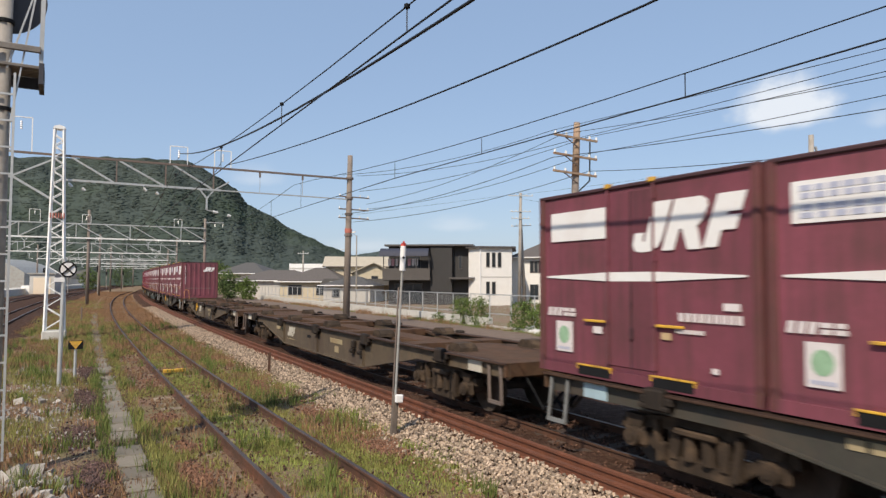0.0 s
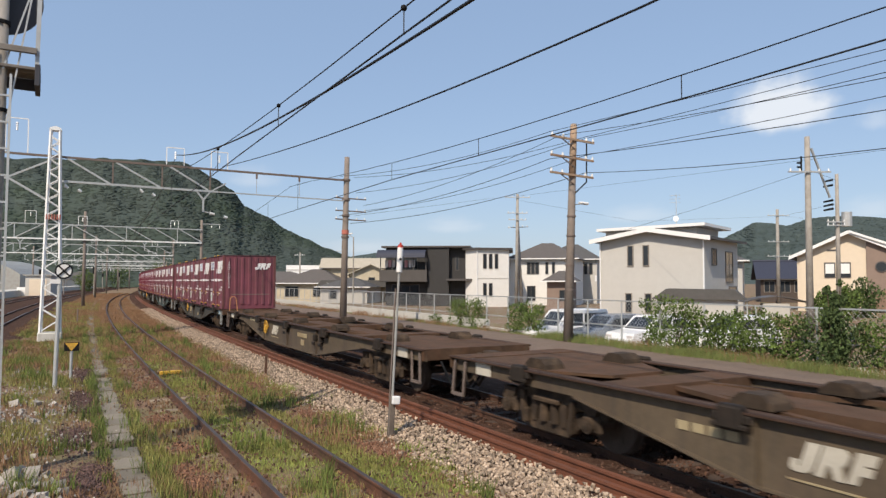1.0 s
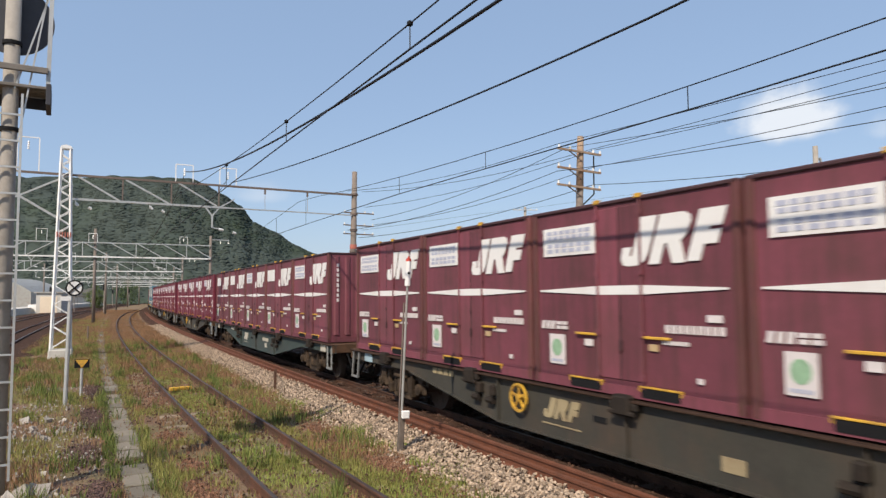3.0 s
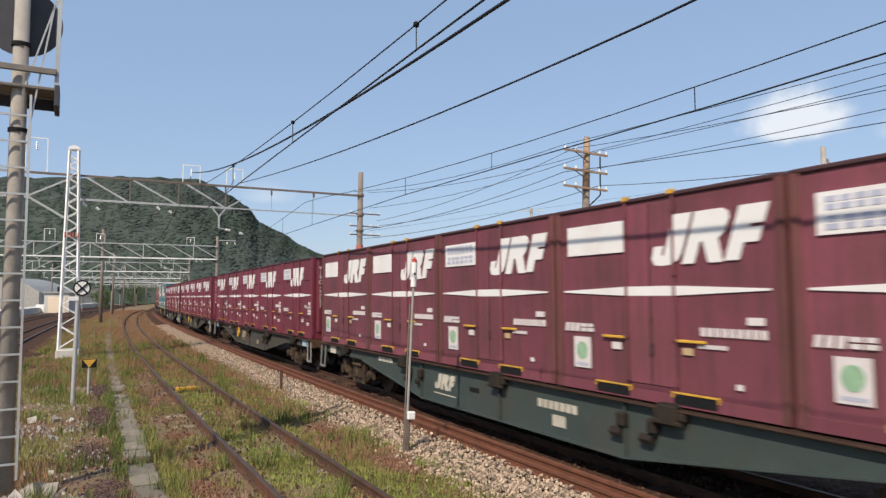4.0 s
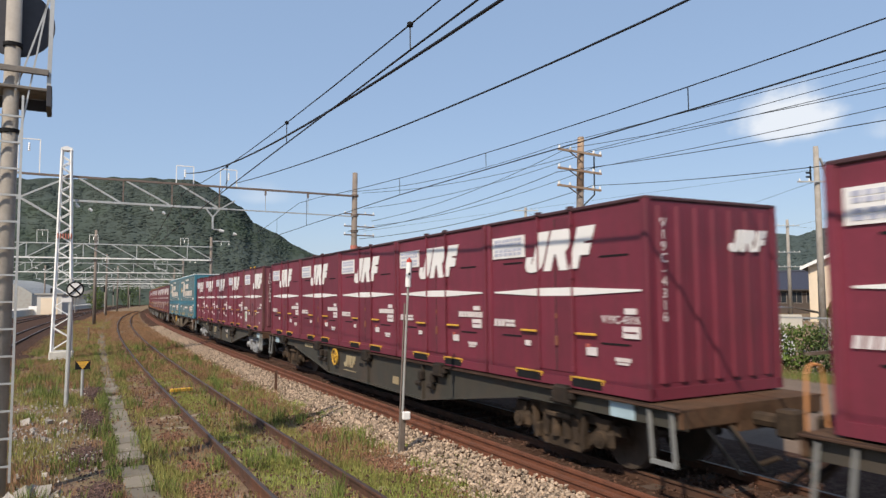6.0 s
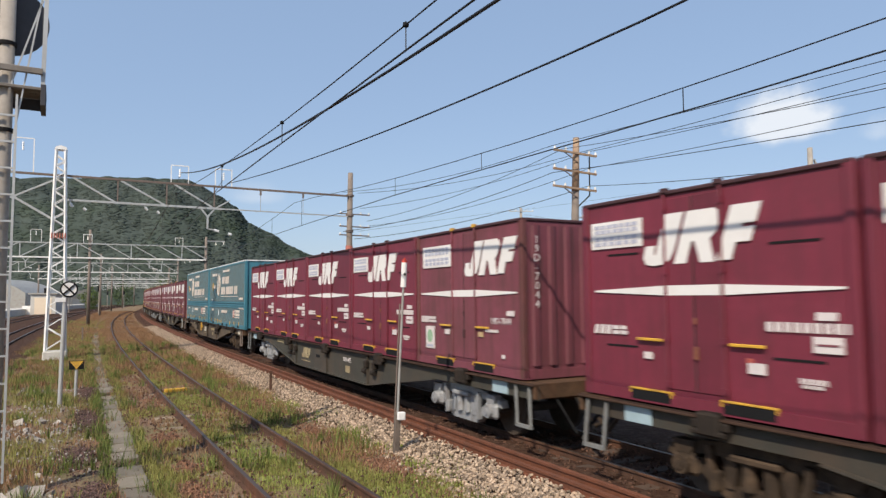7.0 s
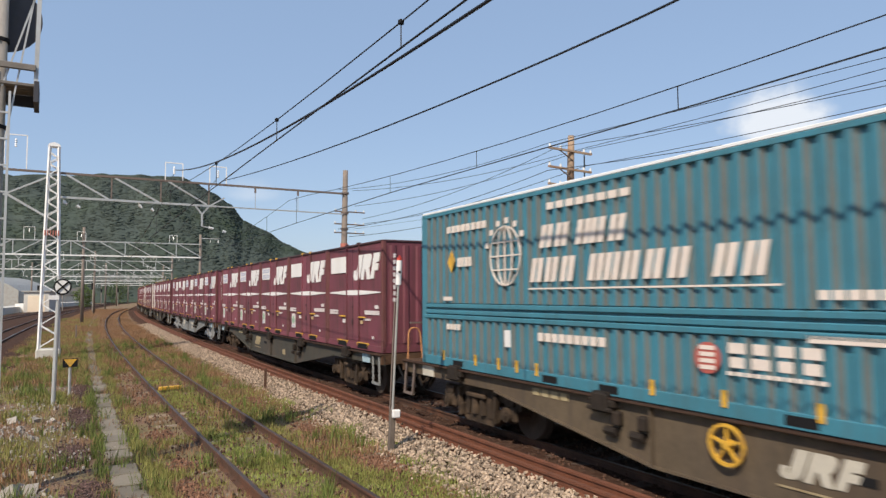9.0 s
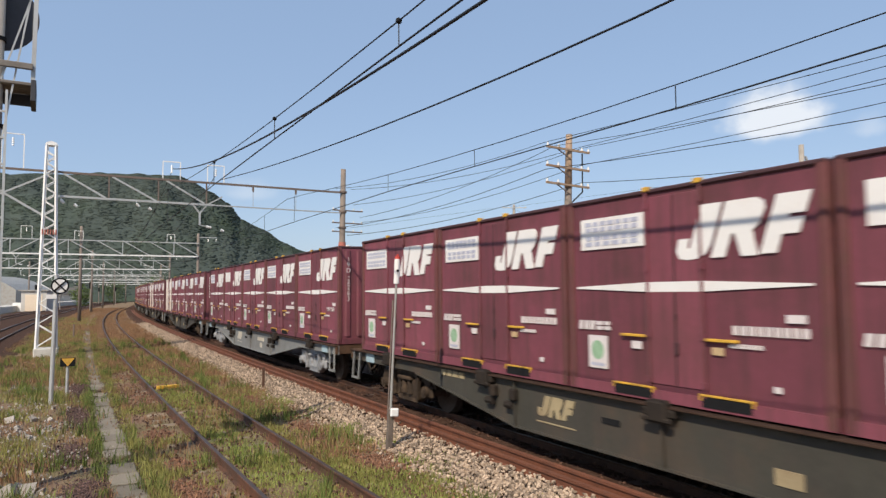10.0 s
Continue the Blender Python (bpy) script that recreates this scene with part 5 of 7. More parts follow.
def signal():
    s = thing("railway_signal", pose(-5.72, 8.62, -0.2, 0, 0.15, 30), "railway signal seen from behind on a concrete post with ladder", "railway signal")
    part("post", tube(B(), (0, 0, 0), (0, 0, 7.4), 0.105, 0.088, 16), M_POLECONC, s, smooth=True)
    part("background_disc", round_plate(B(), (0.0, 6.26), 0.47, 0.16, 0.185, 40), M_DISC, s, "black round background board")
    part("signal_case", prism(B(), [(-0.24, 5.98), (-0.15, 5.88), (0.15, 5.88), (0.24, 5.98), (0.24, 6.52), (-0.24, 6.52)], "y", 0.185, 0.34), M_DISC, s, "grey-black signal case")
    for z in (5.86, 4.72):
        part("clamp_band", tube(B(), (0, 0, z), (0, 0, z + 0.05), 0.115, 0.115, 14), M_BLACK, s)
    # catwalk
    part("catwalk_rail", box(B(), -0.7, 0.42, -0.2, -0.15, 5.49, 5.57, 0.008), M_WOODGREY, s, "weathered pale board")
    for k in range(3):
        part("catwalk_board", box(B(), -0.7, 0.42, -0.15 + k * 0.17, 0.0 + k * 0.17, 5.29, 5.33, 0.006), M_WOODGREY, s)
    part("catwalk_side", box(B(), -0.7, 0.40, 0.36, 0.40, 5.14, 5.46, 0.006), M_DISC, s)
    part("catwalk_side", box(B(), 0.40, 0.46, -0.2, 0.40, 5.08, 5.36, 0.006), M_DISC, s)
    part("guard_post", beam(B(), (0.42, -0.12, 5.31), (0.44, -0.12, 7.26), 0.05), M_GALV, s)
    part("guard_stay", beam(B(), (0.40, -0.12, 6.66), (0.10, -0.12, 4.56), 0.02), M_GALV, s), part("guard_stay", beam(B(), (0.46, -0.12, 6.76), (0.05, -0.12, 5.26), 0.02), M_GALV, s)
    # ladder on the side towards the platform end
    for x in (0.14, -0.26):
        part("ladder_rail", beam(B(), (x, -0.14, 0.3), (x, -0.14, 5.2), 0.028), M_GALV, s)
    for k in range(14):
        part("rung", beam(B(), (-0.26, -0.14, 0.5 + k * 0.34), (0.14, -0.14, 0.5 + k * 0.34), 0.024), M_GALV, s)
    for x in (-0.45, -0.52):
        part("stay_wire", beam(B(), (x + 0.2, -0.1, 6.0), (x, -0.1, 3.9), 0.012), M_GALV, s)


M_DISC = material("matt black signal board", (0.042, 0.043, 0.052), 0.6, 0, 0.2, 5, 0.1)
M_WOODGREY = material("weathered grey boards", (0.19, 0.17, 0.15), 0.85, 0, 0.25, 5, 0.3, 30, (0.12, 0.1, 0.08), 0.5, 4)
signal()

# ---------------------------------------------------------------- houses beyond the line
M_STUCCO = material("pale grey stucco", (0.50, 0.48, 0.445), 0.92, 0, 0.05, 2, 0.25, 90)
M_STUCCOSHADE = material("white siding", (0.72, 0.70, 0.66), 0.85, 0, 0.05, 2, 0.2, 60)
M_CREAMWALL = material("cream stucco", (0.70, 0.585, 0.45), 0.92, 0, 0.05, 2, 0.25, 90)
M_BROWNWALL = material("brown siding", (0.25, 0.18, 0.145), 0.85, 0, 0.08, 2, 0.2, 60)
M_DARKWALL = material("charcoal siding", (0.03, 0.028, 0.027), 0.7, 0, 0.12, 2, 0.2, 60)
M_GREYTILE = material("dark grey roof tile", (0.085, 0.08, 0.075), 0.75, 0, 0.18, 4, 0.5, 18, bump_dist=0.03)
M_BROWNTILE = material("grey-brown roof tile", (0.105, 0.09, 0.08), 0.8, 0, 0.18, 4, 0.5, 18, bump_dist=0.03)
M_BLUETILE = material("blue-black glazed roof tile", (0.03, 0.034, 0.055), 0.7, 0, 0.15, 4, 0.5, 14, bump_dist=0.03)
M_BEIGE = material("beige corrugated wall", (0.52, 0.45, 0.33), 0.85, 0, 0.08, 2, 0.3, 30, (0.35, 0.28, 0.2), 0.4)
M_SASH = material("grey-brown window frame", (0.24, 0.21, 0.18), 0.6, 0.1, 0.1, 3, 0)
M_TIMBER = material("dark timber wall", (0.075, 0.055, 0.045), 0.85, 0, 0.2, 2, 0.3, 30)
M_TRIM = material("white trim", (0.78, 0.77, 0.75), 0.6, 0, 0.04, 3, 0)
M_FRAME = material("dark window frame", (0.09, 0.08, 0.075), 0.5, 0.2, 0.1, 3, 0)


def window(parent, x, z, w, h, y=0.0, frame=None, bars_=1, side=None):
    """A framed window standing 3 cm proud of the wall at y that faces -y (or of the side wall at x, when side is +1 or -1)."""
    def turn(bm):
        if side:
            for v in bm.verts:
                v.co = Vector((y + side * (-(v.co.y - y)), v.co.x, v.co.z))
        return bm
    bm = B()
    f = 0.06
    for x0, x1, z0, z1 in ((x - w / 2 - f, x - w / 2, z - h / 2 - f, z + h / 2 + f), (x + w / 2, x + w / 2 + f, z - h / 2 - f, z + h / 2 + f), (x - w / 2, x + w / 2, z + h / 2, z + h / 2 + f), (x - w / 2, x + w / 2, z - h / 2 - f, z - h / 2)):
        box(bm, x0, x1, y - 0.06, y + 0.02, z0, z1)
    for k in range(1, bars_ + 1):
        xm = x - w / 2 + w * k / (bars_ + 1)
        box(bm, xm - 0.02, xm + 0.02, y - 0.05, y + 0.01, z - h / 2, z + h / 2)
    wn_ = part("window", turn(bm), frame or M_FRAME, parent)
    part("pane", turn(box(B(), x - w / 2, x + w / 2, y - 0.03, y + 0.01, z - h / 2, z + h / 2)), M_WIN, wn_, "dark reflecting pane")
    return wn_


def gable_roof(parent, x0, x1, y0, y1, ze, zr, mat, over=0.5, th=0.16, along="y", trim=True):
    """Two sloping slabs; the ridge runs along y (gable to the front) or along x."""
    if along == "y":
        xm = (x0 + x1) / 2
        k = (zr - ze) / (xm - x0)
        for s, xe in ((-1, x0 - over), (1, x1 + over)):
            zb = zr - k * abs(xe - xm)
            bm = prism(B(), [(xe, zb), (xm, zr), (xm, zr + th), (xe, zb + th)], "y", y0 - over, y1 + over)
            part("roof", bm, mat, parent)
            if trim:
                part("barge_board", prism(B(), [(xe, zb - 0.1), (xm, zr - 0.1), (xm, zr + th + 0.03), (xe, zb + th + 0.03)], "y", y0 - over - 0.05, y0 - over), M_TRIM, parent, "white barge board")
    else:
        ym = (y0 + y1) / 2
        k = (zr - ze) / (ym - y0)
        for ye in (y0 - over, y1 + over):
            zb = zr - k * abs(ye - ym)
            part("roof", prism(B(), [(ye, zb), (ym, zr), (ym, zr + th), (ye, zb + th)], "x", x0 - over, x1 + over), mat, parent)
        part("gutter", box(B(), x0 - over, x1 + over, y0 - over - 0.1, y0 - over, ze - k * over + 0.0, ze - k * over + 0.1), M_TRIM if trim else M_FRAME, parent)


def gable_wall(parent, x0, x1, y0, y1, ze, zr, mat):
    xm = (x0 + x1) / 2
    part("wall", prism(B(), [(x0, -0.8), (x1, -0.8), (x1, ze), (xm, zr), (x0, ze)], "y", y0, y1), mat, parent)


def grey_house():
    h = thing("house", pose(10.9, 47.2, -0.2, 0, 0, -38), "two-storey pale grey stucco house with white-trimmed low gable", "house", "houses beyond the line")
    gable_wall(h, 0, 7.05, 0, 7.6, 5.35, 5.95, M_STUCCO)
    gable_roof(h, 0, 7.05, 0, 7.6, 5.35, 5.95, M_GREYTILE, 0.55)
    part("upper_wall", box(B(), -0.75, 5.8, 2.6, 7.4, -0.8, 6.25), M_STUCCO, h)
    part("upper_roof", prism(B(), [(-1.2, 6.2), (6.5, 6.3), (6.5, 6.5), (-1.2, 6.4)], "y", 2.0, 8.2), M_TRIM, h, "white upper roof edge")
    for x in (0.03, 7.02):
        part("downpipe", tube(B(), (x, -0.06, 0.2), (x, -0.06, 5.2), 0.05, 0.05, 8), M_TRIM, h, "white downpipe")
    window(h, 2.2, 4.3, 0.32, 1.3, 0, M_SASH, 0), window(h, 3.27, 4.3, 0.32, 1.3, 0, M_SASH, 0), window(h, 2.05, 1.15, 0.36, 1.2, 0, M_SASH, 0), window(h, 3.4, 1.15, 0.36, 1.2, 0, M_SASH, 0)
    window(h, 2.0, 4.2, 0.9, 1.0, 7.05, None, 1, side=1), window(h, 5.4, 3.6, 1.6, 2.0, 7.05, None, 1, side=1), window(h, 6.2, 1.2, 1.8, 2.0, 7.05, None, 1, side=1)
    part("vent_pipe", tube(B(), (-0.3, -0.05, 2.6), (-0.3, -0.05, 3.0), 0.07), M_TRIM, h)
    bm = B()
    tube(bm, (3.6, 5, 6.4), (3.6, 5, 8.9), 0.025, 0.02, 6)
    for k, z in enumerate((8.8, 8.55, 8.3)):
        beam(bm, (3.2, 5, z), (3.9, 5, z), 0.02)
        for x in (3.2, 3.4, 3.6, 3.8):
            beam(bm, (x, 4.8, z), (x, 5.2, z), 0.015)
    part("roof_aerial", bm, M_GALV, h, "thin roof aerial")
    part("dish", tube(B(), (3.6, 4.9, 7.1), (3.6, 4.95, 7.1), 0.2, 0.2, 14), M_TRIM, h)
    # lean-to in front
    l = thing("shed", pose(13.2, 42.5, -0.2, 0, 0, -25), "low shed with grey sheet roof before the grey house", "shed")
    part("wall", box(B(), 0.1, 4.6, 0.2, 2.6, -0.8, 1.55), M_STUCCO, l)
    part("roof", prism(B(), [(-0.2, 1.55), (3.0, 1.62), (2.8, 2.08), (0.9, 2.15)], "y", 0, 2.8), M_GREYTILE, l)
    part("roof", prism(B(), [(-0.2, 1.5), (5.2, 1.5), (4.6, 2.1), (0.7, 2.15)], "y", -0.1, 0.0), M_GREYTILE, l)
    part("roof", prism(B(), [(-0.2, 1.5), (5.2, 1.5), (4.6, 2.1), (0.7, 2.15)], "y", 0.0, 2.9), M_GREYTILE, l)


def dark_house():
    h = thing("house", pose(-6.4, 70.0, -0.2, 0, 0, -6), "two-storey house with charcoal front, balcony and white wing", "house", "houses beyond the line")
    part("wall", box(B(), 0.3, 8.7, 1.2, 9, 0, 6.05), M_DARKWALL, h)
    part("wall", box(B(), 4.8, 7.0, 0.4, 1.2, 0, 6.0), M_DARKWALL, h)
    part("roof", box(B(), 0.0, 9.2, 0.2, 9.4, 6.05, 6.22), M_FRAME, h)
    part("balcony", box(B(), -0.1, 4.8, -0.2, 0.0, 2.55, 3.75), M_DARKSIDING, h, "charcoal balcony front")
    part("balcony_floor", box(B(), -0.1, 4.8, 0, 1.2, 2.5, 2.65), M_DARKWALL, h)
    bm = B()
    for i in range(5):
        a0, a1 = radians(8 + i * 16), radians(8 + (i + 1) * 16)
        prism(bm, [(-0.9 + 1.0 - 1.0 * math.cos(a0), 4.85 + 0.95 * math.sin(a0)), (-0.9 + 1.0 - 1.0 * math.cos(a1), 4.85 + 0.95 * math.sin(a1)), (-0.9 + 1.0 - 0.96 * math.cos(a1), 4.85 + 0.91 * math.sin(a1)), (-0.9 + 1.0 - 0.96 * math.cos(a0), 4.85 + 0.91 * math.sin(a0))], "x", -0.3, 4.7)
    part("balcony_canopy", bm, M_BLUETILE, h, "dark curved balcony canopy")
    for x in (0.0, 1.2, 3.4, 4.7):
        part("balcony_post", beam(B(), (x, -0.1, 3.7), (x, -0.1, 5.4), 0.09), M_FRAME, h)
    window(h, 2.4, 1.2, 2.8, 2.0, 1.2, None, 2), window(h, 2.4, 4.3, 2.4, 1.4, 1.2, None, 1), window(h, 7.8, 4.4, 0.25, 1.3, 1.2, None, 0)
    part("porch_roof", box(B(), 6.8, 9.4, -0.4, 1.2, 2.65, 2.85), M_FRAME, h)
    plan = [(8.7, 0.5), (10.0, -1.0), (13.1, -0.05), (13.1, 8.6), (8.7, 8.6)]
    part("wing_wall", prism(B(), plan, "z", 0, 5.78), M_STUCCOSHADE, h, "white wing wall")
    part("wing_roof", prism(B(), [(8.4, 0.3), (9.9, -1.35), (13.5, -0.3), (13.5, 9.0), (8.4, 9.0)], "z", 5.78, 5.95), M_FRAME, h)
    face = Matrix.Translation((10.0, -1.0, 0)) @ Matrix.Rotation(math.atan2(0.95, 3.1), 4, "Z")      # the face with the slit windows
    band = part("wing_band", box(B(), 0.0, 3.24, -0.03, 0.0, 2.85, 2.93), M_STUCCO, h)
    band.matrix_basis = face
    part("downpipe", tube(B(), (9.98, -1.07, 0), (9.98, -1.07, 5.7), 0.06), M_TRIM, h, "white downpipe")
    for x, z, hh in ((0.75, 4.6, 1.35), (1.35, 4.6, 1.35), (1.95, 4.6, 1.35), (0.75, 1.75, 1.2), (1.35, 1.75, 1.2)):
        window(h, x, z, 0.24, hh, 0.0, None, 0).matrix_basis = face
    for k, (x, m_) in enumerate(((0.55, M_PALE), (0.9, M_LAUNDRY), (1.3, M_PALE), (2.6, M_LAUNDRY), (3.0, M_PALE), (3.35, M_PALE))):
        bm = B()
        prism(bm, [(x - 0.16, 4.75), (x - 0.14, 4.05), (x, 3.98), (x + 0.15, 4.08), (x + 0.16, 4.75)], "y", 0.28, 0.31)
        part("laundry", bm, m_, h, "washing on the balcony line")


M_LAUNDRY = material("faded pink cloth", (0.55, 0.28, 0.30), 0.9, 0, 0.15, 8, 0.1)
M_DARKSIDING = material("brown-grey balcony panel", (0.075, 0.066, 0.06), 0.7, 0, 0.1, 2, 0.1)


def hip_roof(parent, x0, x1, y0, y1, ze, zr, mat, over=0.5):
    x0, x1, y0, y1 = x0 - over, x1 + over, y0 - over, y1 + over
    ym, r = (y0 + y1) / 2, (y1 - y0) / 2
    bm = B()
    v = [bm.verts.new(c) for c in ((x0, y0, ze), (x1, y0, ze), (x1, y1, ze), (x0, y1, ze), (x0 + min(r, (x1 - x0) * 0.42), ym, zr), (x1 - min(r, (x1 - x0) * 0.42), ym, zr))]
    for f in ((0, 1, 5, 4), (1, 2, 5), (2, 3, 4, 5), (3, 0, 4), (3, 2, 1, 0)):
        bm.faces.new([v[i] for i in f])
    part("roof", bm, mat, parent)
    part("gutter", box(B(), x0 - 0.05, x1 + 0.05, y0 - 0.08, y0, ze - 0.05, ze + 0.06), M_TRIM, parent, "white gutter")


def hip_house(x, y, turn, w, d, ze, zr, wall, roof, label, wins):
    h = thing("house", pose(x, y, -0.2, 0, 0, turn), label, "house", "houses beyond the line")
    part("wall", box(B(), 0, w, 0, d, 0, ze + 0.05), wall, h)
    hip_roof(h, 0, w, 0, d, ze, zr, roof)
    for a in wins:
        window(h, *a)
    return h


def right_house():
    h = thing("house", pose(31.2, 60.0, -0.2, 0, 0, -32), "two-storey cream house with white barge boards and brown bay", "house", "houses beyond the line")
    gable_wall(h, 0, 7.8, 0, 9, 4.9, 6.75, M_CREAMWALL)
    gable_roof(h, 0, 7.8, 0, 9, 4.9, 6.75, M_BROWNTILE, 0.6)
    part("bay_wall", prism(B(), [(5.2, 0), (9.6, 0), (9.6, 4.4), (7.8, 4.9), (5.2, 6.0)], "y", -0.25, 3), M_BROWNWALL, h, "brown clad bay")
    part("bay_roof", prism(B(), [(4.0, 6.75), (10.6, 4.05), (10.6, 4.25), (4.0, 6.95)], "y", -0.8, 3.4), M_TRIM, h)
    for x_ in (2.5, 3.65):
        wn_ = window(h, x_, 3.6, 0.72, 1.2, 0, M_FRAME, 0)
        part("blind", box(B(), x_ - 0.33, x_ + 0.33, -0.036, -0.031, 3.3, 4.15), M_TRIM, wn_, "pale drawn blind")
    window(h, 6.9, 1.0, 1.4, 1.5, -0.25, M_FRAME, 1), window(h, 3.2, 0.9, 2.6, 1.6, 0, M_FRAME, 2)
    w_ = part("round_window", tube(B(), (6.25, -0.32, 3.85), (6.25, -0.24, 3.85), 0.46, 0.46, 18), M_FRAME, h)
    part("pane", tube(B(), (6.25, -0.34, 3.85), (6.25, -0.3, 3.85), 0.37, 0.37, 18), M_WIN, w_)
    part("vent", box(B(), 2.3, 3.2, -0.05, 0, 5.25, 5.38), M_FRAME, h)
    part("porch", box(B(), 5.6, 9.0, -0.6, -0.28, 0.2, 1.9), M_PORCH, h, "brown porch screen")


M_PORCH = material("reddish porch boards", (0.22, 0.14, 0.10), 0.8, 0, 0.15, 3, 0.2)
grey_house(), dark_house(), right_house()


def old_house():
    h = thing("house", pose(39.6, 85, -0.2, 0, 0, -20), "old dark timber house with blue-black tiled roof", "house", "houses beyond the line")
    part("wall", box(B(), 0, 8.6, 0, 7, 0, 3.25), M_TIMBER, h)
    gable_roof(h, 0, 8.6, 0, 7, 3.15, 5.1, M_BLUETILE, 0.55, 0.16, "x", False)
    part("ridge", tube(B(), (-0.6, 3.5, 5.28), (9.2, 3.5, 5.28), 0.14, 0.14, 8), M_BLUETILE, h, "ridge tiles")
    for x_ in (1.0, 2.7, 4.4, 6.1, 7.7):
        window(h, x_, 2.0, 1.15, 1.3, 0, M_SASH, 1)


hip_house(7.2, 74, -18, 7.0, 8, 5.0, 6.9, M_STUCCOSHADE, M_BROWNTILE, "white two-storey house with dark hipped roof", [(x_, 4.0, w_, 1.15, 0.0, None, 0) for x_, w_ in ((2.15, 0.3), (2.6, 0.3), (3.05, 0.3), (4.1, 0.2), (4.8, 0.2))] + [(2.4, 1.3, 0.8, 1.5)])
hip_house(11.9, 82, -18, 6.5, 8, 5.2, 7.2, M_STUCCO, M_GREYTILE, "pale two-storey house with dark hipped roof", [(x_, 4.1, 0.28, 1.2, 0.0, None, 0) for x_ in (4.5, 5.2, 5.8)])
hip_house(9.6, 63, -18, 2.2, 4, 2.6, 3.6, M_BROWNWALL, M_BROWNTILE, "small brown annex with tiled roof", [(1.6, 1.3, 0.8, 0.9)])
old_house()
hip_house(22.0, 57, -25, 2.8, 7, 4.3, 5.2, M_STUCCO, M_GREYTILE, "grey house behind with dark tiled roof", [(1.6, 3.2, 0.8, 1.2)])
hip_house(-20.5, 84, -10, 8.0, 7, 2.3, 4.1, M_BEIGE, M_BROWNTILE, "low old house with grey-brown tiled roof", [(2.0, 1.3, 1.6, 1.1), (5.4, 1.3, 1.2, 1.1)])
hip_house(-31.0, 98, -10, 12.0, 8, 2.4, 4.0, M_STUCCO, M_BROWNTILE, "old house with wide grey-brown tiled roof", [(2.0, 2.0, 1.6, 1.1), (8.4, 2.0, 1.6, 1.1)])
hip_house(-14.2, 79, -10, 5.6, 6, 1.9, 3.0, M_STUCCO, M_GREYTILE, "low outbuilding with grey roof", [(1.5, 1.0, 0.8, 0.8)])
hip_house(-40, 118, -10, 9.0, 8, 3.6, 5.6, M_BEIGE, M_GREYTILE, "distant old house with grey tiled roof", [(2.0, 2.0, 1.6, 1.1)])


def barn():
    h = thing("barn", pose(-11.6, 84.0, -0.2, 0, 0, 3), "beige gabled barn with pale sheet roof", "barn")
    gable_wall(h, 0.2, 5.2, 0, 5, 3.5, 4.6, M_BEIGE)
    gable_roof(h, 0.2, 5.2, 0, 5, 3.5, 4.6, M_BEIGEROOF, 0.5, 0.12, trim=False)
    part("wall", box(B(), -3.6, 5.0, 3, 8, 0, 4.4), M_BEIGE, h)
    gable_roof(h, -3.6, 5.0, 3, 8, 4.35, 5.5, M_BEIGEROOF, 0.4, 0.12, "x", False)
    window(h, 2.8, 2.6, 0.7, 0.8, 0, None, 0)
    part("porch_roof", prism(B(), [(-3.8, 1.9), (6.0, 1.9), (5.4, 2.7), (-3.2, 2.7)], "y", -1.6, 0), M_GREYTILE, h)
    w = thing("white_building", pose(-25.8, 112.0, -0.2, 0, 0, 4), "low white flat-roofed building far behind", "building")
    part("wall", box(B(), 0, 5.6, 0, 6, 0, 5.2), M_TRIM, w), part("stair_tower", box(B(), 5.6, 7.8, 0.4, 5, 0, 6.1), M_TRIM, w), part("band", box(B(), 0.0, 5.6, -0.08, 0, 4.4, 4.5), M_STUCCO, w)
    window(w, 2.0, 3.4, 3.0, 0.7), window(w, 6.6, 4.4, 0.7, 0.7, 0.4)


M_BEIGEROOF = material("pale weathered sheet roof", (0.42, 0.37, 0.29), 0.8, 0, 0.1, 2, 0.3, 20)
barn()


def street_lamp():
    s = thing("street_lamp", pose(-10.0, 76, -0.2), "grey street lamp with pale head among the houses", "street lamp")
    part("pole", tube(B(), (0, 0, 0), (0, 0, 7.5), 0.09, 0.06, 8), M_POLECONC, s)
    part("arm", beam(B(), (0, 0, 7.4), (-0.45, -0.1, 7.75), 0.06), M_GALV, s)
    part("lamp_head", prism(B(), [(-1.15, 7.62), (-0.15, 7.85), (-0.1, 7.98), (-0.95, 7.85)], "y", -0.25, 0.05), M_TRIM, s, "pale lamp head")


street_lamp()


def carport():
    c = thing("carport", pose(22.2, 50.0, -0.2, 0, 0, -15), "arched carport roof on thin posts", "carport")
    bm = B()
    for i in range(8):
        x0, x1 = -0.1 + i * 0.55, -0.1 + (i + 1) * 0.55
        def zz(x):
            return 1.05 + 0.42 * math.sin(math.pi * (x + 0.1) / 4.4)
        prism(bm, [(x0, zz(x0)), (x1, zz(x1)), (x1, zz(x1) + 0.07), (x0, zz(x0) + 0.07)], "y", 0, 3)
    part("roof", bm, M_FRAME, c)
    for x in (0.1, 4.1):
        part("post", beam(B(), (x, 0.2, 0), (x, 0.2, 1.1), 0.08), M_GALV, c)
    part("store_box", box(B(), 1.2, 3.0, 0.4, 1.4, 0, 1.0, 0.02), M_STUCCO, c)


carport()


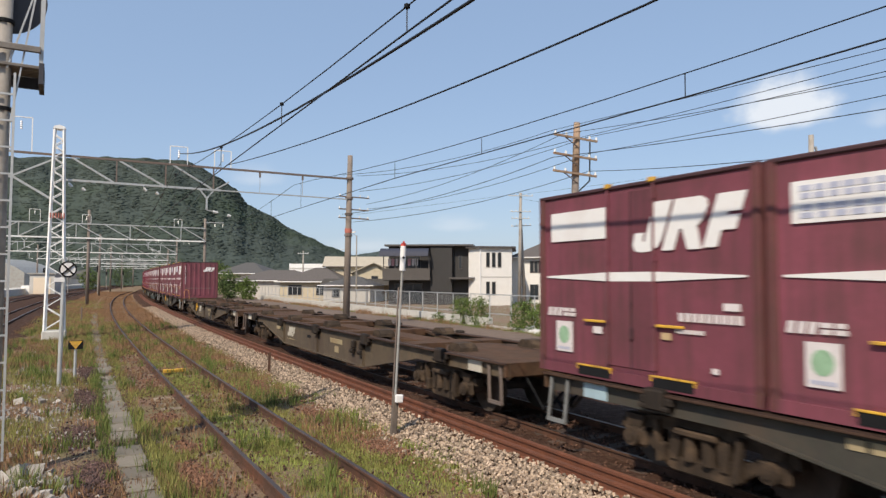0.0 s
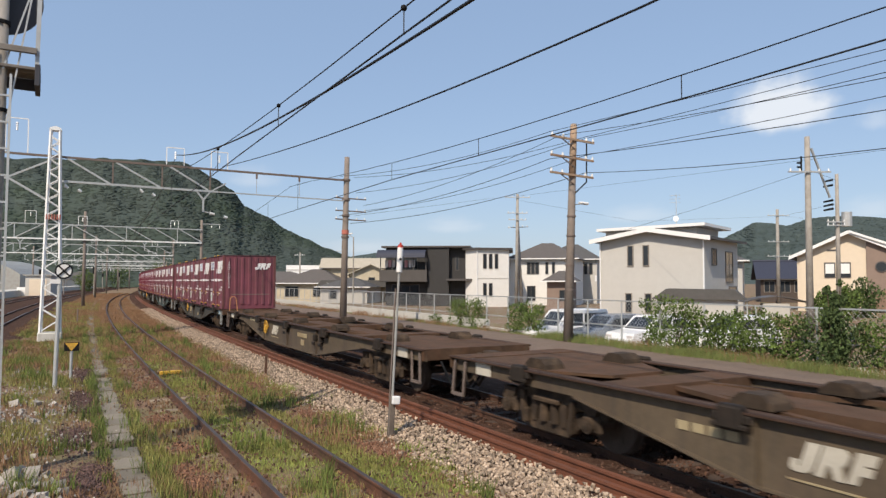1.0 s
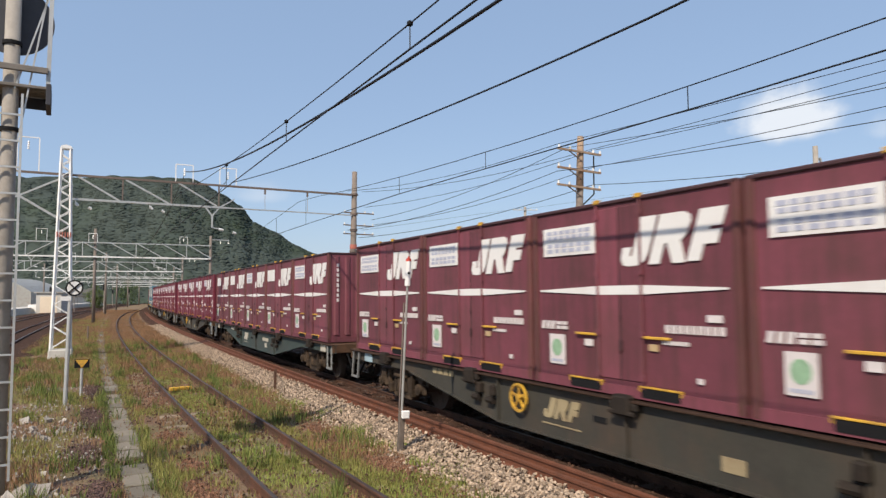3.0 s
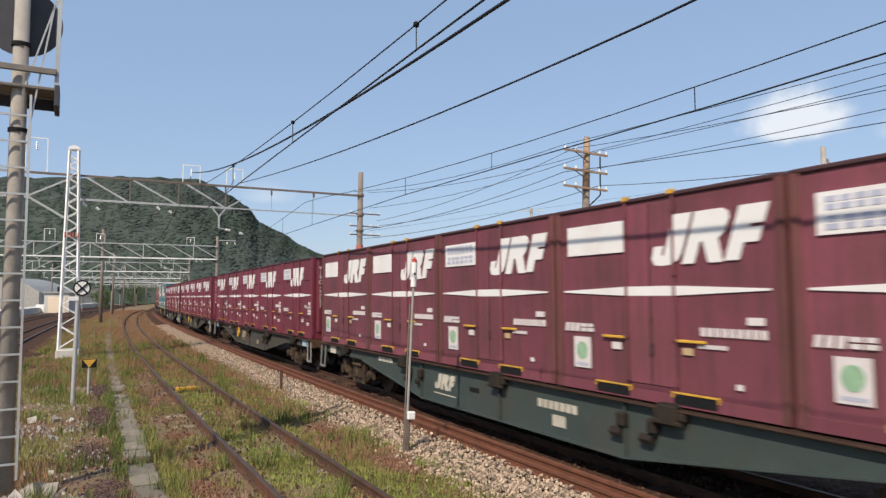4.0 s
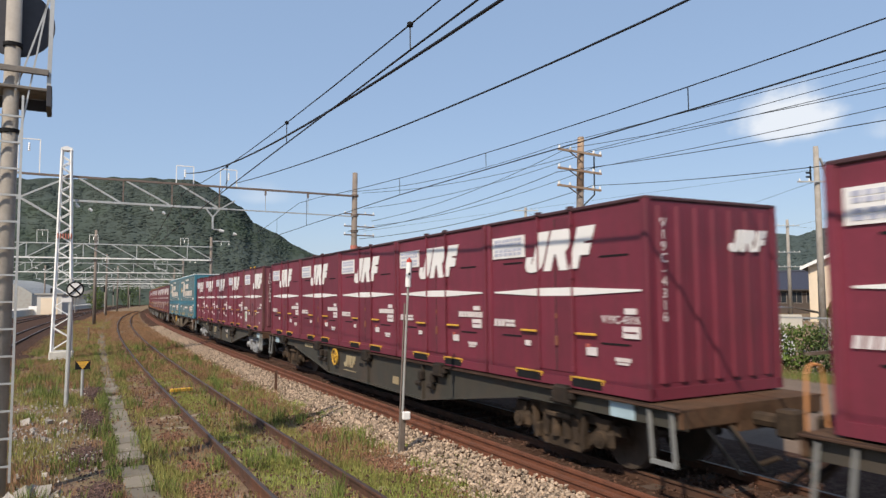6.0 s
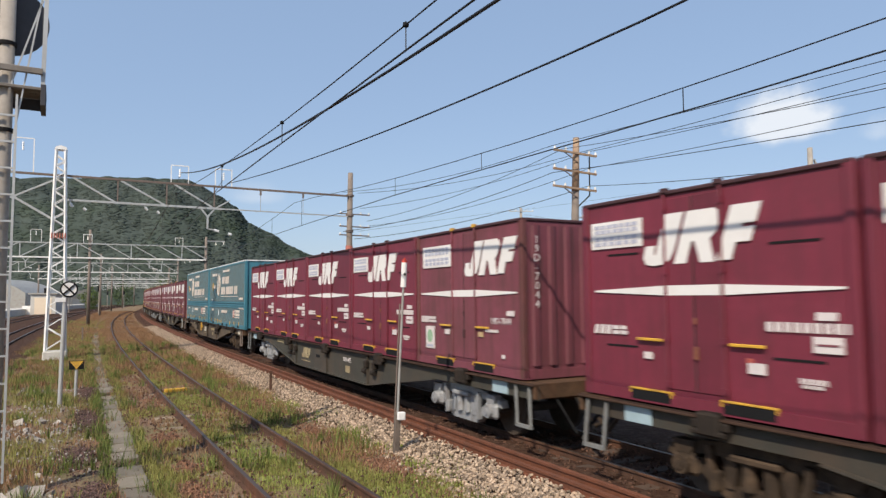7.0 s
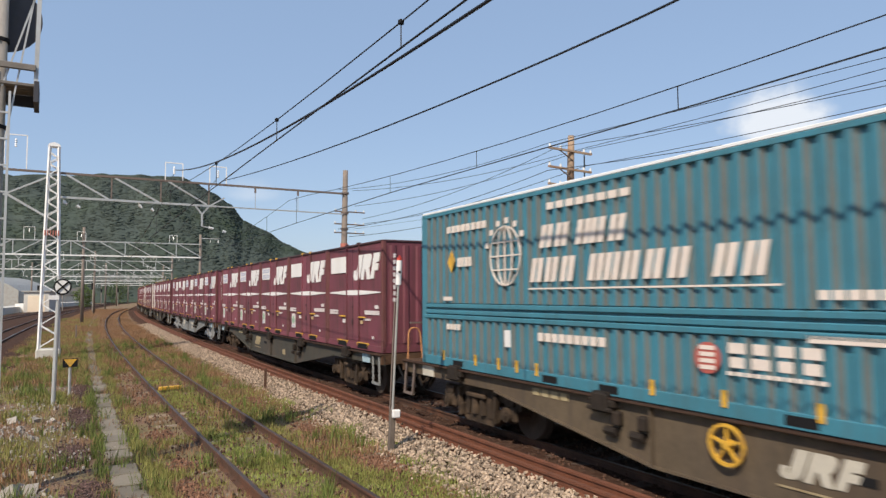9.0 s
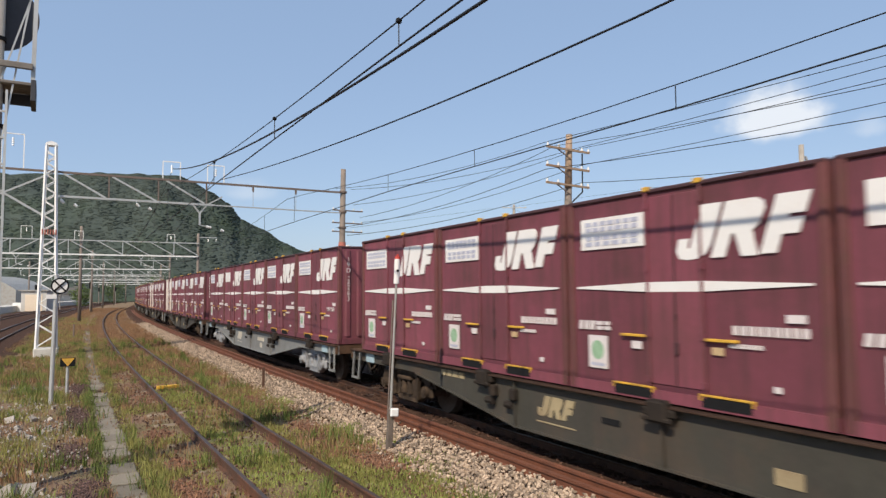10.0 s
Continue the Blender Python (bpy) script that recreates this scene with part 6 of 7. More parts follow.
# ---------------------------------------------------------------- parked cars
def car(x, y, turn, paint, label, van=False):
    c = thing("parked_car", pose(x, y, -0.72, 0, 0, turn), label, "car", "parked cars")
    L2, hw = (2.15, 0.83) if van else (2.1, 0.82)
    lower = [(-L2, 0.28), (L2, 0.28), (L2 + 0.03, 0.62), (L2 - 0.12, 0.88), (1.25, 0.98), (-L2 + 0.05, 0.98), (-L2 - 0.02, 0.6)]
    body = part("body", prism(B(), lower, "y", -hw, hw), paint, c)
    top = [(1.15, 0.98), (0.45, 1.55 if not van else 1.72), (-1.35 if not van else -1.9, 1.56 if not van else 1.76), (-2.0 if not van else -2.1, 0.98)]
    zr = 1.55 if not van else 1.73
    part("cabin", prism(B(), top, "y", -hw + 0.10, hw - 0.10), paint, c)
    part("roof_panel", box(B(), -1.3 if not van else -1.85, 0.42, -hw + 0.14, hw - 0.14, zr, zr + 0.04, 0.02), paint, c)
    (xa, za), (xb, zb) = top[0], top[1]
    n = Vector((zb - za, 0, xa - xb)).normalized() * 0.012
    def on_screen(f, yy):
        return Vector((xa + (xb - xa) * f, yy, za + (zb - za) * f)) + n
    bm = B()
    vs = [bm.verts.new(on_screen(f, yy)) for f, yy in ((0.08, -hw + 0.2), (0.08, hw - 0.2), (0.92, hw - 0.26), (0.92, -hw + 0.26))]
    vs += [bm.verts.new(v.co - n * 1.5) for v in vs]
    for q in ((0, 1, 2, 3), (7, 6, 5, 4), (0, 4, 5, 1), (1, 5, 6, 2), (2, 6, 7, 3), (3, 7, 4, 0)):
        bm.faces.new([vs[k] for k in q])
    part("windscreen", bm, M_WIN, c, "dark windscreen")
    back = -1.25 if not van else -1.85
    for sy in (-1, 1):
        ya, yb = sorted((sy * (hw - 0.11), sy * (hw - 0.088)))
        part("side_window", prism(B(), [(0.85, 1.03), (0.42, zr - 0.12), (-0.36, zr - 0.12), (-0.36, 1.03)], "y", ya, yb), M_WIN, c, "dark side window")
        part("side_window", prism(B(), [(-0.48, 1.03), (-0.48, zr - 0.12), (back, zr - 0.12), (back - 0.3, 1.03)], "y", ya, yb), M_WIN, c, "dark side window")
    for xx in (-1.3, 1.3):
        for sy in (-1, 1):
            w = part("wheel", tube(B(), (xx, sy * (hw - 0.16), 0.3), (xx, sy * (hw + 0.01), 0.3), 0.3, 0.3, 20), M_BLACK, c)
            part("rim", tube(B(), (xx, sy * (hw - 0.02), 0.3), (xx, sy * (hw + 0.02), 0.3), 0.19, 0.19, 14), M_GALV, w)
    for sy in (-1, 1):
        part("headlight", box(B(), L2 - 0.12, L2 + 0.0, sy * 0.75, sy * 0.45, 0.64, 0.8, 0.02), M_PALE, c, "headlight")
        part("mirror", box(B(), 0.78, 0.9, sy * (hw + 0.02), sy * (hw + 0.16), 0.98, 1.12, 0.02), paint, c)
    part("bumper", box(B(), L2 - 0.02, L2 + 0.06, -0.75, 0.75, 0.3, 0.5, 0.02), paint, c)


M_CARWHITE = material("white car paint", (0.78, 0.78, 0.78), 0.25, 0, 0.02, 3, 0)
M_CARGREY = material("blue-grey car paint", (0.22, 0.25, 0.29), 0.25, 0.3, 0.03, 3, 0)
car(5.9, 32.6, -150, M_CARWHITE, "white van parked behind the chain-link fence", True)
car(7.8, 31.6, -152, M_CARGREY, "blue-grey car parked behind the fence")
car(9.4, 30.6, -150, M_CARWHITE, "white car parked behind the fence")
car(13.0, 30.4, -150, M_CARWHITE, "white car half hidden by the ivy")

# ---------------------------------------------------------------- fence along the line
FENCE = 11.6


def fence():
    f = thing("chain_link_fence", pose(0, 0, 0), "grey chain-link fence with pipe posts along the line", "fence")
    u = 2.0
    while u < 88:
        p = spot(MAIN, u, FENCE)
        part("post", tube(B(), (p.x, p.y, -0.2), (p.x, p.y, 1.62), 0.035, 0.035, 6), M_GALV, f)
        u += 2.0
    for z in (1.6, 0.62):
        part("rail", sweep(MAIN, [(FENCE - 0.022, z), (FENCE + 0.022, z), (FENCE + 0.022, z + 0.045), (FENCE - 0.022, z + 0.045)], 2, 88, 4, "rail", M_GALV), None, f)
    verts, faces = [], []
    def bar(a, b):
        k = len(verts)
        w = 0.0028
        for p in (a, b):
            verts.extend([(p.x - w, p.y, p.z - w), (p.x + w, p.y, p.z - w), (p.x, p.y, p.z + w)])
        faces.extend([(k, k + 1, k + 4, k + 3), (k + 1, k + 2, k + 5, k + 4), (k + 2, k, k + 3, k + 5)])
    u = 2.0
    while u < 60:
        bar(spot(MAIN, u, FENCE, 0.05), spot(MAIN, u + 1.5, FENCE, 1.6)), bar(spot(MAIN, u + 1.5, FENCE, 0.05), spot(MAIN, u, FENCE, 1.6))
        u += 0.17
    m_ = part("mesh_wire", raw("mesh_wire", verts, faces, M_GALV), None, f, "diamond wire mesh")
    m_["kind"] = "stuff"
    w = new("low_wall", sweep(MAIN, [(FENCE - 0.18, -0.2), (FENCE + 0.18, -0.2), (FENCE + 0.18, 0.42), (FENCE - 0.18, 0.42)], 30, 88, 2, "low_wall", M_PALECONC))
    tagged(w, "low pale concrete wall under the fence", "wall", kind="structure")
    k = new("kerb", sweep(MAIN, [(FENCE - 0.12, -0.2), (FENCE + 0.12, -0.2), (FENCE + 0.12, 0.04), (FENCE - 0.12, 0.04)], -6, 30, 2, "kerb", M_PALECONC))
    tagged(k, "pale concrete kerb under the fence", "kerb", kind="structure")


fence()

# ---------------------------------------------------------------- station end, hills, cloud
def station_end():
    h = thing("station_shed", pose(-68.6, 112, -0.2, 0, 0, 12), "small cream station hut with pale door", "station hut")
    part("wall", box(B(), 0, 3.8, 0, 5, 0, 3.4), M_STUCCO, h), part("roof", box(B(), -0.3, 4.1, -0.3, 5.3, 3.4, 3.6), M_GREYSTEEL, h), part("door", box(B(), 0.6, 3.2, -0.06, 0, 0.1, 2.8), M_CREAMWALL, h)
    part("annex", box(B(), -1.6, 0, 1, 5, 0, 1.5), M_TRIM, h)
    d = thing("hall", pose(-104, 150, -0.2, 0, 0, 10), "grey hall with a shallow curved roof", "hall")
    bm = B()
    prism(bm, [(-10 + i * 2, 4.0 + 3.4 * math.sin(math.pi * i / 10) ** 0.8) for i in range(11)] + [(10, 0), (-10, 0)], "y", 0, 20)
    part("hall_body", bm, M_GREYSTEEL, d)
    pl = new("platform", sweep(MAIN, [(-22.5, -0.2), (-19.0, -0.2), (-19.0, 0.8), (-22.5, 0.8)], 85, 250, 5, "platform", M_PALECONC))
    tagged(pl, "pale concrete station platform edge", "platform", kind="structure")
    rnd = random.Random(5)
    for i in range(9):
        u = 205 + i * 9
        p = spot(MAIN, u, -30 - rnd.random() * 12)
        hip_house(p.x, p.y, rnd.uniform(-30, 30), rnd.uniform(5, 9), 6, rnd.uniform(2.6, 4.5), rnd.uniform(5, 6.4), rnd.choice([M_STUCCO, M_BEIGE, M_CREAMWALL]), rnd.choice([M_GREYTILE, M_BROWNTILE]), "distant house near the station", [(2, 1.6, 1.2, 1.0)])
    for i in range(8):
        u = 125 + i * 14
        p = spot(MAIN, u, -8.0 - (i % 3) * 5.5)
        s = thing("station_signal", pose(p.x, p.y, -0.2), "slim dark signal mast near the station", "railway signal", "station signals")
        part("mast", tube(B(), (0, 0, 0), (0, 0, 4.6), 0.08, 0.07, 8), M_POLECONC, s), part("head", box(B(), -0.22, 0.22, -0.1, 0.1, 3.7, 4.8, 0.03), M_BLACK, s)


station_end()

# aerial haze is mixed into both canopy colours: greyer and bluer, palest far off
M_HAZEFOREST = material("forest canopy", (0.058, 0.073, 0.063), 0.95, 0, 0.25, 0.035, 1.0, 0.35, (0.050, 0.074, 0.042), 0.6, 0.014, random_amount=0.1, island=True, bump_dist=1.2, space="World", spec=0.1)
M_HAZEFARFOREST = material("far forest canopy with haze in its colour", (0.062, 0.082, 0.078), 0.95, 0, 0.25, 0.02, 1.0, 0.15, (0.07, 0.09, 0.085), 0.5, 0.008, bump_dist=2.0, space="World", spec=0.1)
_b = bmesh.new()
bmesh.ops.create_icosphere(_b, subdivisions=1, radius=1.0)
ICO = ([v.co.copy() for v in _b.verts], [tuple(v.index for v in f.verts) for f in _b.faces])
_b.free()


def ridge_at(prof, az):
    for (a0, e0), (a1, e1) in zip(prof, prof[1:]):
        if a0 <= az <= a1:
            f = (az - a0) / (a1 - a0)
            f = f * f * (3 - 2 * f) * 0.5 + f * 0.5
            return e0 + (e1 - e0) * f
    return 0.0


def hill(name, prof, near, far, label, mat, crowns, crown_size, seed):
    """A wooded hill seen from afar: prof gives the skyline as bearing and height angle, in degrees."""
    rnd = random.Random(seed)
    verts, faces = [], []
    a0, a1 = prof[0][0], prof[-1][0]
    na, nr = 150, 36
    def ground(az, f):
        d = near + (far - near) * f
        top = 2.37 + far * math.tan(radians(ridge_at(prof, az)))
        s = math.sin(min(1.0, f) * math.pi / 2) ** 1.25
        fold = 1 + 0.16 * (noise.noise(Vector((az * 0.33, f * 2.2, seed))) + 0.5 * noise.noise(Vector((az * 1.1, f * 5, seed)))) * (1 - f)
        z = top * s * fold if f <= 1 else top * max(0, 1 - (f - 1) * 1.5)
        return Vector((d * math.sin(radians(az)), d * math.cos(radians(az)), max(-1, z)))
    for i in range(na):
        for j in range(nr):
            f = 1.25 * j / (nr - 1)
            p = ground(a0 + (a1 - a0) * i / (na - 1), f)
            p.z += crown_size * 0.35 * noise.noise(p * (0.9 / crown_size))
            verts.append(p)
    for i in range(na - 1):
        for j in range(nr - 1):
            k = i * nr + j
            faces.append((k, k + nr, k + nr + 1, k + 1))
    for _ in range(crowns):
        az, f = rnd.uniform(a0, a1), rnd.random() ** 0.75
        p = ground(az, f)
        s = crown_size * (0.45 + 0.9 * rnd.random() ** 1.6)
        q = Euler((rnd.random() * 6, rnd.random() * 6, rnd.random() * 6)).to_matrix()
        k = len(verts)
        for v in ICO[0]:
            w = q @ v
            verts.append(p + Vector((w.x * s, w.y * s, w.z * s * 0.38 - s * 0.2)) * (1 + 0.25 * (rnd.random() - 0.5)))
        faces.extend(tuple(i + k for i in t) for t in ICO[1])
    ob = new(name, raw(name, verts, faces, mat, True))
    tagged(ob, label, "hill", kind="structure")


def sky_angle(px, py):
    return math.degrees(math.atan((px - 784) / 1205)), math.degrees(math.atan((498.5 - py) / math.hypot(1205, px - 784)))


hill("backdrop_hill", [sky_angle(*p) for p in ((-500, 330), (-200, 300), (0, 287), (65, 288), (117, 291), (189, 291), (271, 292), (317, 295), (343, 306), (374, 325), (404, 343), (430, 372), (466, 388), (507, 412), (540, 427), (575, 442), (620, 458), (690, 478), (760, 496))], 290, 560, "wooded green hill behind the station", M_HAZEFOREST, 27000, 1.5, 3)
hill("backdrop_far_hill", [sky_angle(*p) for p in ((1180, 496), (1260, 440), (1300, 416), (1340, 396), (1395, 402), (1440, 389), (1500, 384), (1568, 388), (1700, 400), (1900, 420))], 900, 1500, "distant wooded hills with blue-green haze in their colour", M_HAZEFARFOREST, 9000, 5.5, 8)
hill("backdrop_low_ridge", [sky_angle(*p) for p in ((560, 474), (611, 459), (641, 453), (671, 449), (695, 452), (800, 466), (950, 478), (1100, 480), (1200, 478), (1300, 470))], 1300, 2000, "low distant wooded ridge", M_HAZEFARFOREST, 2500, 8.0, 9)


def cloud_material(name, dense, lo, hi):
    m = bpy.data.materials.new(name)
    m.use_nodes = True
    N, L = m.node_tree.nodes, m.node_tree.links
    N.remove(N["Principled BSDF"])
    tc = N.new("ShaderNodeTexCoord")
    n = N.new("ShaderNodeTexNoise")
    n.inputs["Scale"].default_value, n.inputs["Detail"].default_value = 2.6, 8
    L.new(tc.outputs["Object"], n.inputs["Vector"])
    sep = N.new("ShaderNodeSeparateXYZ")
    L.new(tc.outputs["Object"], sep.inputs[0])

    def math_(op, a, b=None):
        x = N.new("ShaderNodeMath")
        x.operation = op
        for i, v in enumerate((a, b)):
            if v is None:
                continue
            if isinstance(v, (int, float)):
                x.inputs[i].default_value = v
            else:
                L.new(v, x.inputs[i])
        return x.outputs[0]
    ax = sep.outputs["X"]
    az = sep.outputs["Z"]
    # a dome over a fading flat base
    up = math_("MAXIMUM", az, 0.0)
    dn = math_("MAXIMUM", math_("MULTIPLY", az, -1.0), 0.0)
    r2 = math_("ADD", math_("MULTIPLY", ax, ax), math_("ADD", math_("MULTIPLY", math_("MULTIPLY", up, up), 0.75), math_("MULTIPLY", math_("MULTIPLY", dn, dn), 3.2)))
    edge = math_("SUBTRACT", 0.95, math_("SQRT", r2))
    v = math_("ADD", edge, math_("MULTIPLY", math_("SUBTRACT", n.outputs[0], 0.5), 0.62))
    mr = N.new("ShaderNodeMapRange")
    mr.interpolation_type = "SMOOTHSTEP"
    mr.inputs[1].default_value, mr.inputs[2].default_value, mr.inputs[4].default_value = lo, hi, dense
    L.new(v, mr.inputs[0])
    em = N.new("ShaderNodeEmission")
    em.inputs[0].default_value, em.inputs[1].default_value = (0.76, 0.86, 1.0, 1), 1.02
    tr = N.new("ShaderNodeBsdfTransparent")
    mx = N.new("ShaderNodeMixShader")
    L.new(mr.outputs[0], mx.inputs[0]), L.new(tr.outputs[0], mx.inputs[1]), L.new(em.outputs[0], mx.inputs[2])
    L.new(mx.outputs[0], N["Material Output"].inputs[0])
    return m


M_CLOUD = cloud_material("cloud vapour", 0.92, 0.0, 0.55)
M_WISP = cloud_material("thin cloud vapour", 0.30, 0.0, 0.9)


def cloud(px, py, w, h, mat, label):
    az, el = sky_angle(px, py)
    d = 3000.0
    p = Vector((math.sin(radians(az)) * math.cos(radians(el)), math.cos(radians(az)) * math.cos(radians(el)), math.sin(radians(el)))) * d
    s = d / 1205.0
    bm = B()
    bmesh.ops.create_grid(bm, x_segments=2, y_segments=2, size=1.25, matrix=Matrix.Rotation(radians(90), 4, "X"))
    c = new("backdrop_cloud", finish("backdrop_cloud", bm, mat))
    c.matrix_basis = Matrix.LocRotScale(p, Euler((radians(0), 0, radians(-az))), (w / 2 * s, 1, h / 2 * s))
    c.visible_shadow = False
    tagged(c, label, "cloud", kind="structure")


cloud(1388, 196, 188, 132, M_CLOUD, "small white summer cloud in the sky")
for x_, y_, w_, h_ in ((445, 318, 130, 60), (800, 402, 150, 50), (1130, 382, 170, 50), (1548, 372, 130, 60), (1560, 210, 70, 60), (640, 440, 240, 40)):
    cloud(x_, y_, w_, h_, M_WISP, "thin pale cloud wisp low in the sky")

# ---------------------------------------------------------------- lineside details: lids, sleepers, stones, plants
def slabs():
    t = thing("cable_trough", pose(0, 0, 0), "weathered concrete cable trough lids sunk in the weeds", "cable trough", kind="structure")
    rnd = random.Random(11)
    me = []
    for k in range(4):
        bm = box(B(), -0.29, 0.29, -0.19, 0.19, -0.06, 0.0, 0.012)
        for v in bm.verts:
            v.co.x += rnd.uniform(-0.012, 0.012)
            v.co.y += rnd.uniform(-0.01, 0.01)
        me.append(finish("lid", bm, M_CONCRETE))
    u, n = -16.0, 0
    while u < 56:
        if n in (17, 45, 59):      # missing lids, filled with soil
            u += 0.61
            n += 1
            continue
        p = spot(MAIN, u, -6.5 + 0.02 * math.sin(u))
        part("lid", me[n % 4], None, t, m=pose(p.x, p.y, -0.105 + rnd.uniform(-0.02, 0.008) - 0.02 * (u > 14), rnd.uniform(-1.5, 1.5), rnd.uniform(-1.5, 1.5), 90 - math.degrees(heading(MAIN, u)) + rnd.uniform(-2, 2)))
        u += 0.61
        n += 1


slabs()


def sleepers():
    rnd = random.Random(4)
    me = finish("sleeper", box(B(), -0.11, 0.11, -1.05, 1.05, -0.13, 0.0, 0.012), M_SLEEPER)
    grey = finish("sleeper", box(B(), -0.11, 0.11, -1.02, 1.02, -0.13, 0.0, 0.015), material("bleached old sleeper", (0.25, 0.195, 0.135), 0.95, 0, 0.3, 4, 0.6, 25, (0.12, 0.075, 0.05), 0.7, 2.5, random_amount=0.2))
    for line, tr, u0, u1, step, z in ((MAIN, MAINTRACK, -30, 75, 0.6, -0.115), (SIDING, SIDETRACK, -24, 60, 0.66, -0.152)):
        u = u0
        while u < u1:
            p = spot(line, u, rnd.uniform(-0.02, 0.02))
            part("sleeper", me if tr is MAINTRACK else grey, None, tr, m=pose(p.x, p.y, z + rnd.uniform(-0.012, 0.004), 0, 0, 90 - math.degrees(heading(line, u)) + rnd.uniform(-1, 1)))
            u += step


sleepers()
# an old rail left lying beside the main line, on the sleeper ends
old = thing("spare_rail", pose(0, 0, 0), "old rusty rail lying beside the main line", "rail")
part("rail", sweep(MAIN, [(-1.55 + o, z - 0.0) for o, z in ((-0.06, -0.06), (0.06, -0.06), (0.06, -0.045), (0.015, -0.02), (0.015, 0.04), (0.035, 0.05), (0.035, 0.085), (-0.035, 0.085), (-0.035, 0.05), (-0.015, 0.04), (-0.015, -0.02), (-0.06, -0.045))], -60, 120, 3, "rail", M_OLDRUST := material("orange rust", (0.16, 0.055, 0.028), 0.9, 0.1, 0.3, 4, 0.4, 60, (0.09, 0.04, 0.025), 0.6, 3)), None, old)
part("rail", sweep(MAIN, [(-1.80 + o, z - 0.02) for o, z in ((-0.06, -0.06), (0.06, -0.06), (0.06, -0.045), (0.015, -0.02), (0.015, 0.04), (0.035, 0.05), (0.035, 0.085), (-0.035, 0.085), (-0.035, 0.05), (-0.015, 0.04), (-0.015, -0.02), (-0.06, -0.045))], -60, 120, 3, "rail", M_OLDRUST), None, old)


def rock(rnd, s, verts, faces, p):
    q = Euler((rnd.random() * 6, rnd.random() * 6, rnd.random() * 6)).to_matrix()
    k = len(verts)
    st = Vector((rnd.uniform(0.6, 1.2), rnd.uniform(0.6, 1.2), rnd.uniform(0.5, 0.9)))
    for c in ((1, 1, 1), (1, -1, -1), (-1, 1, -1), (-1, -1, 1), (1, 1, -1), (-1, -1, -1), (1, -1, 1), (-1, 1, 1)):
        v = Vector((c[0] * st.x * rnd.uniform(0.55, 1), c[1] * st.y * rnd.uniform(0.55, 1), c[2] * st.z * rnd.uniform(0.55, 1))) * s * 0.62
        verts.append(p + q @ v)
    a = [k + i for i in range(8)]
    # corners: 0 +++ 1 +-- 2 -+- 3 --+ 4 ++- 5 --- 6 +-+ 7 -++
    faces.extend([(a[0], a[7], a[3], a[6]), (a[4], a[1], a[5], a[2]), (a[0], a[6], a[1], a[4]), (a[7], a[2], a[5], a[3]), (a[0], a[4], a[2], a[7]), (a[6], a[3], a[5], a[1])])


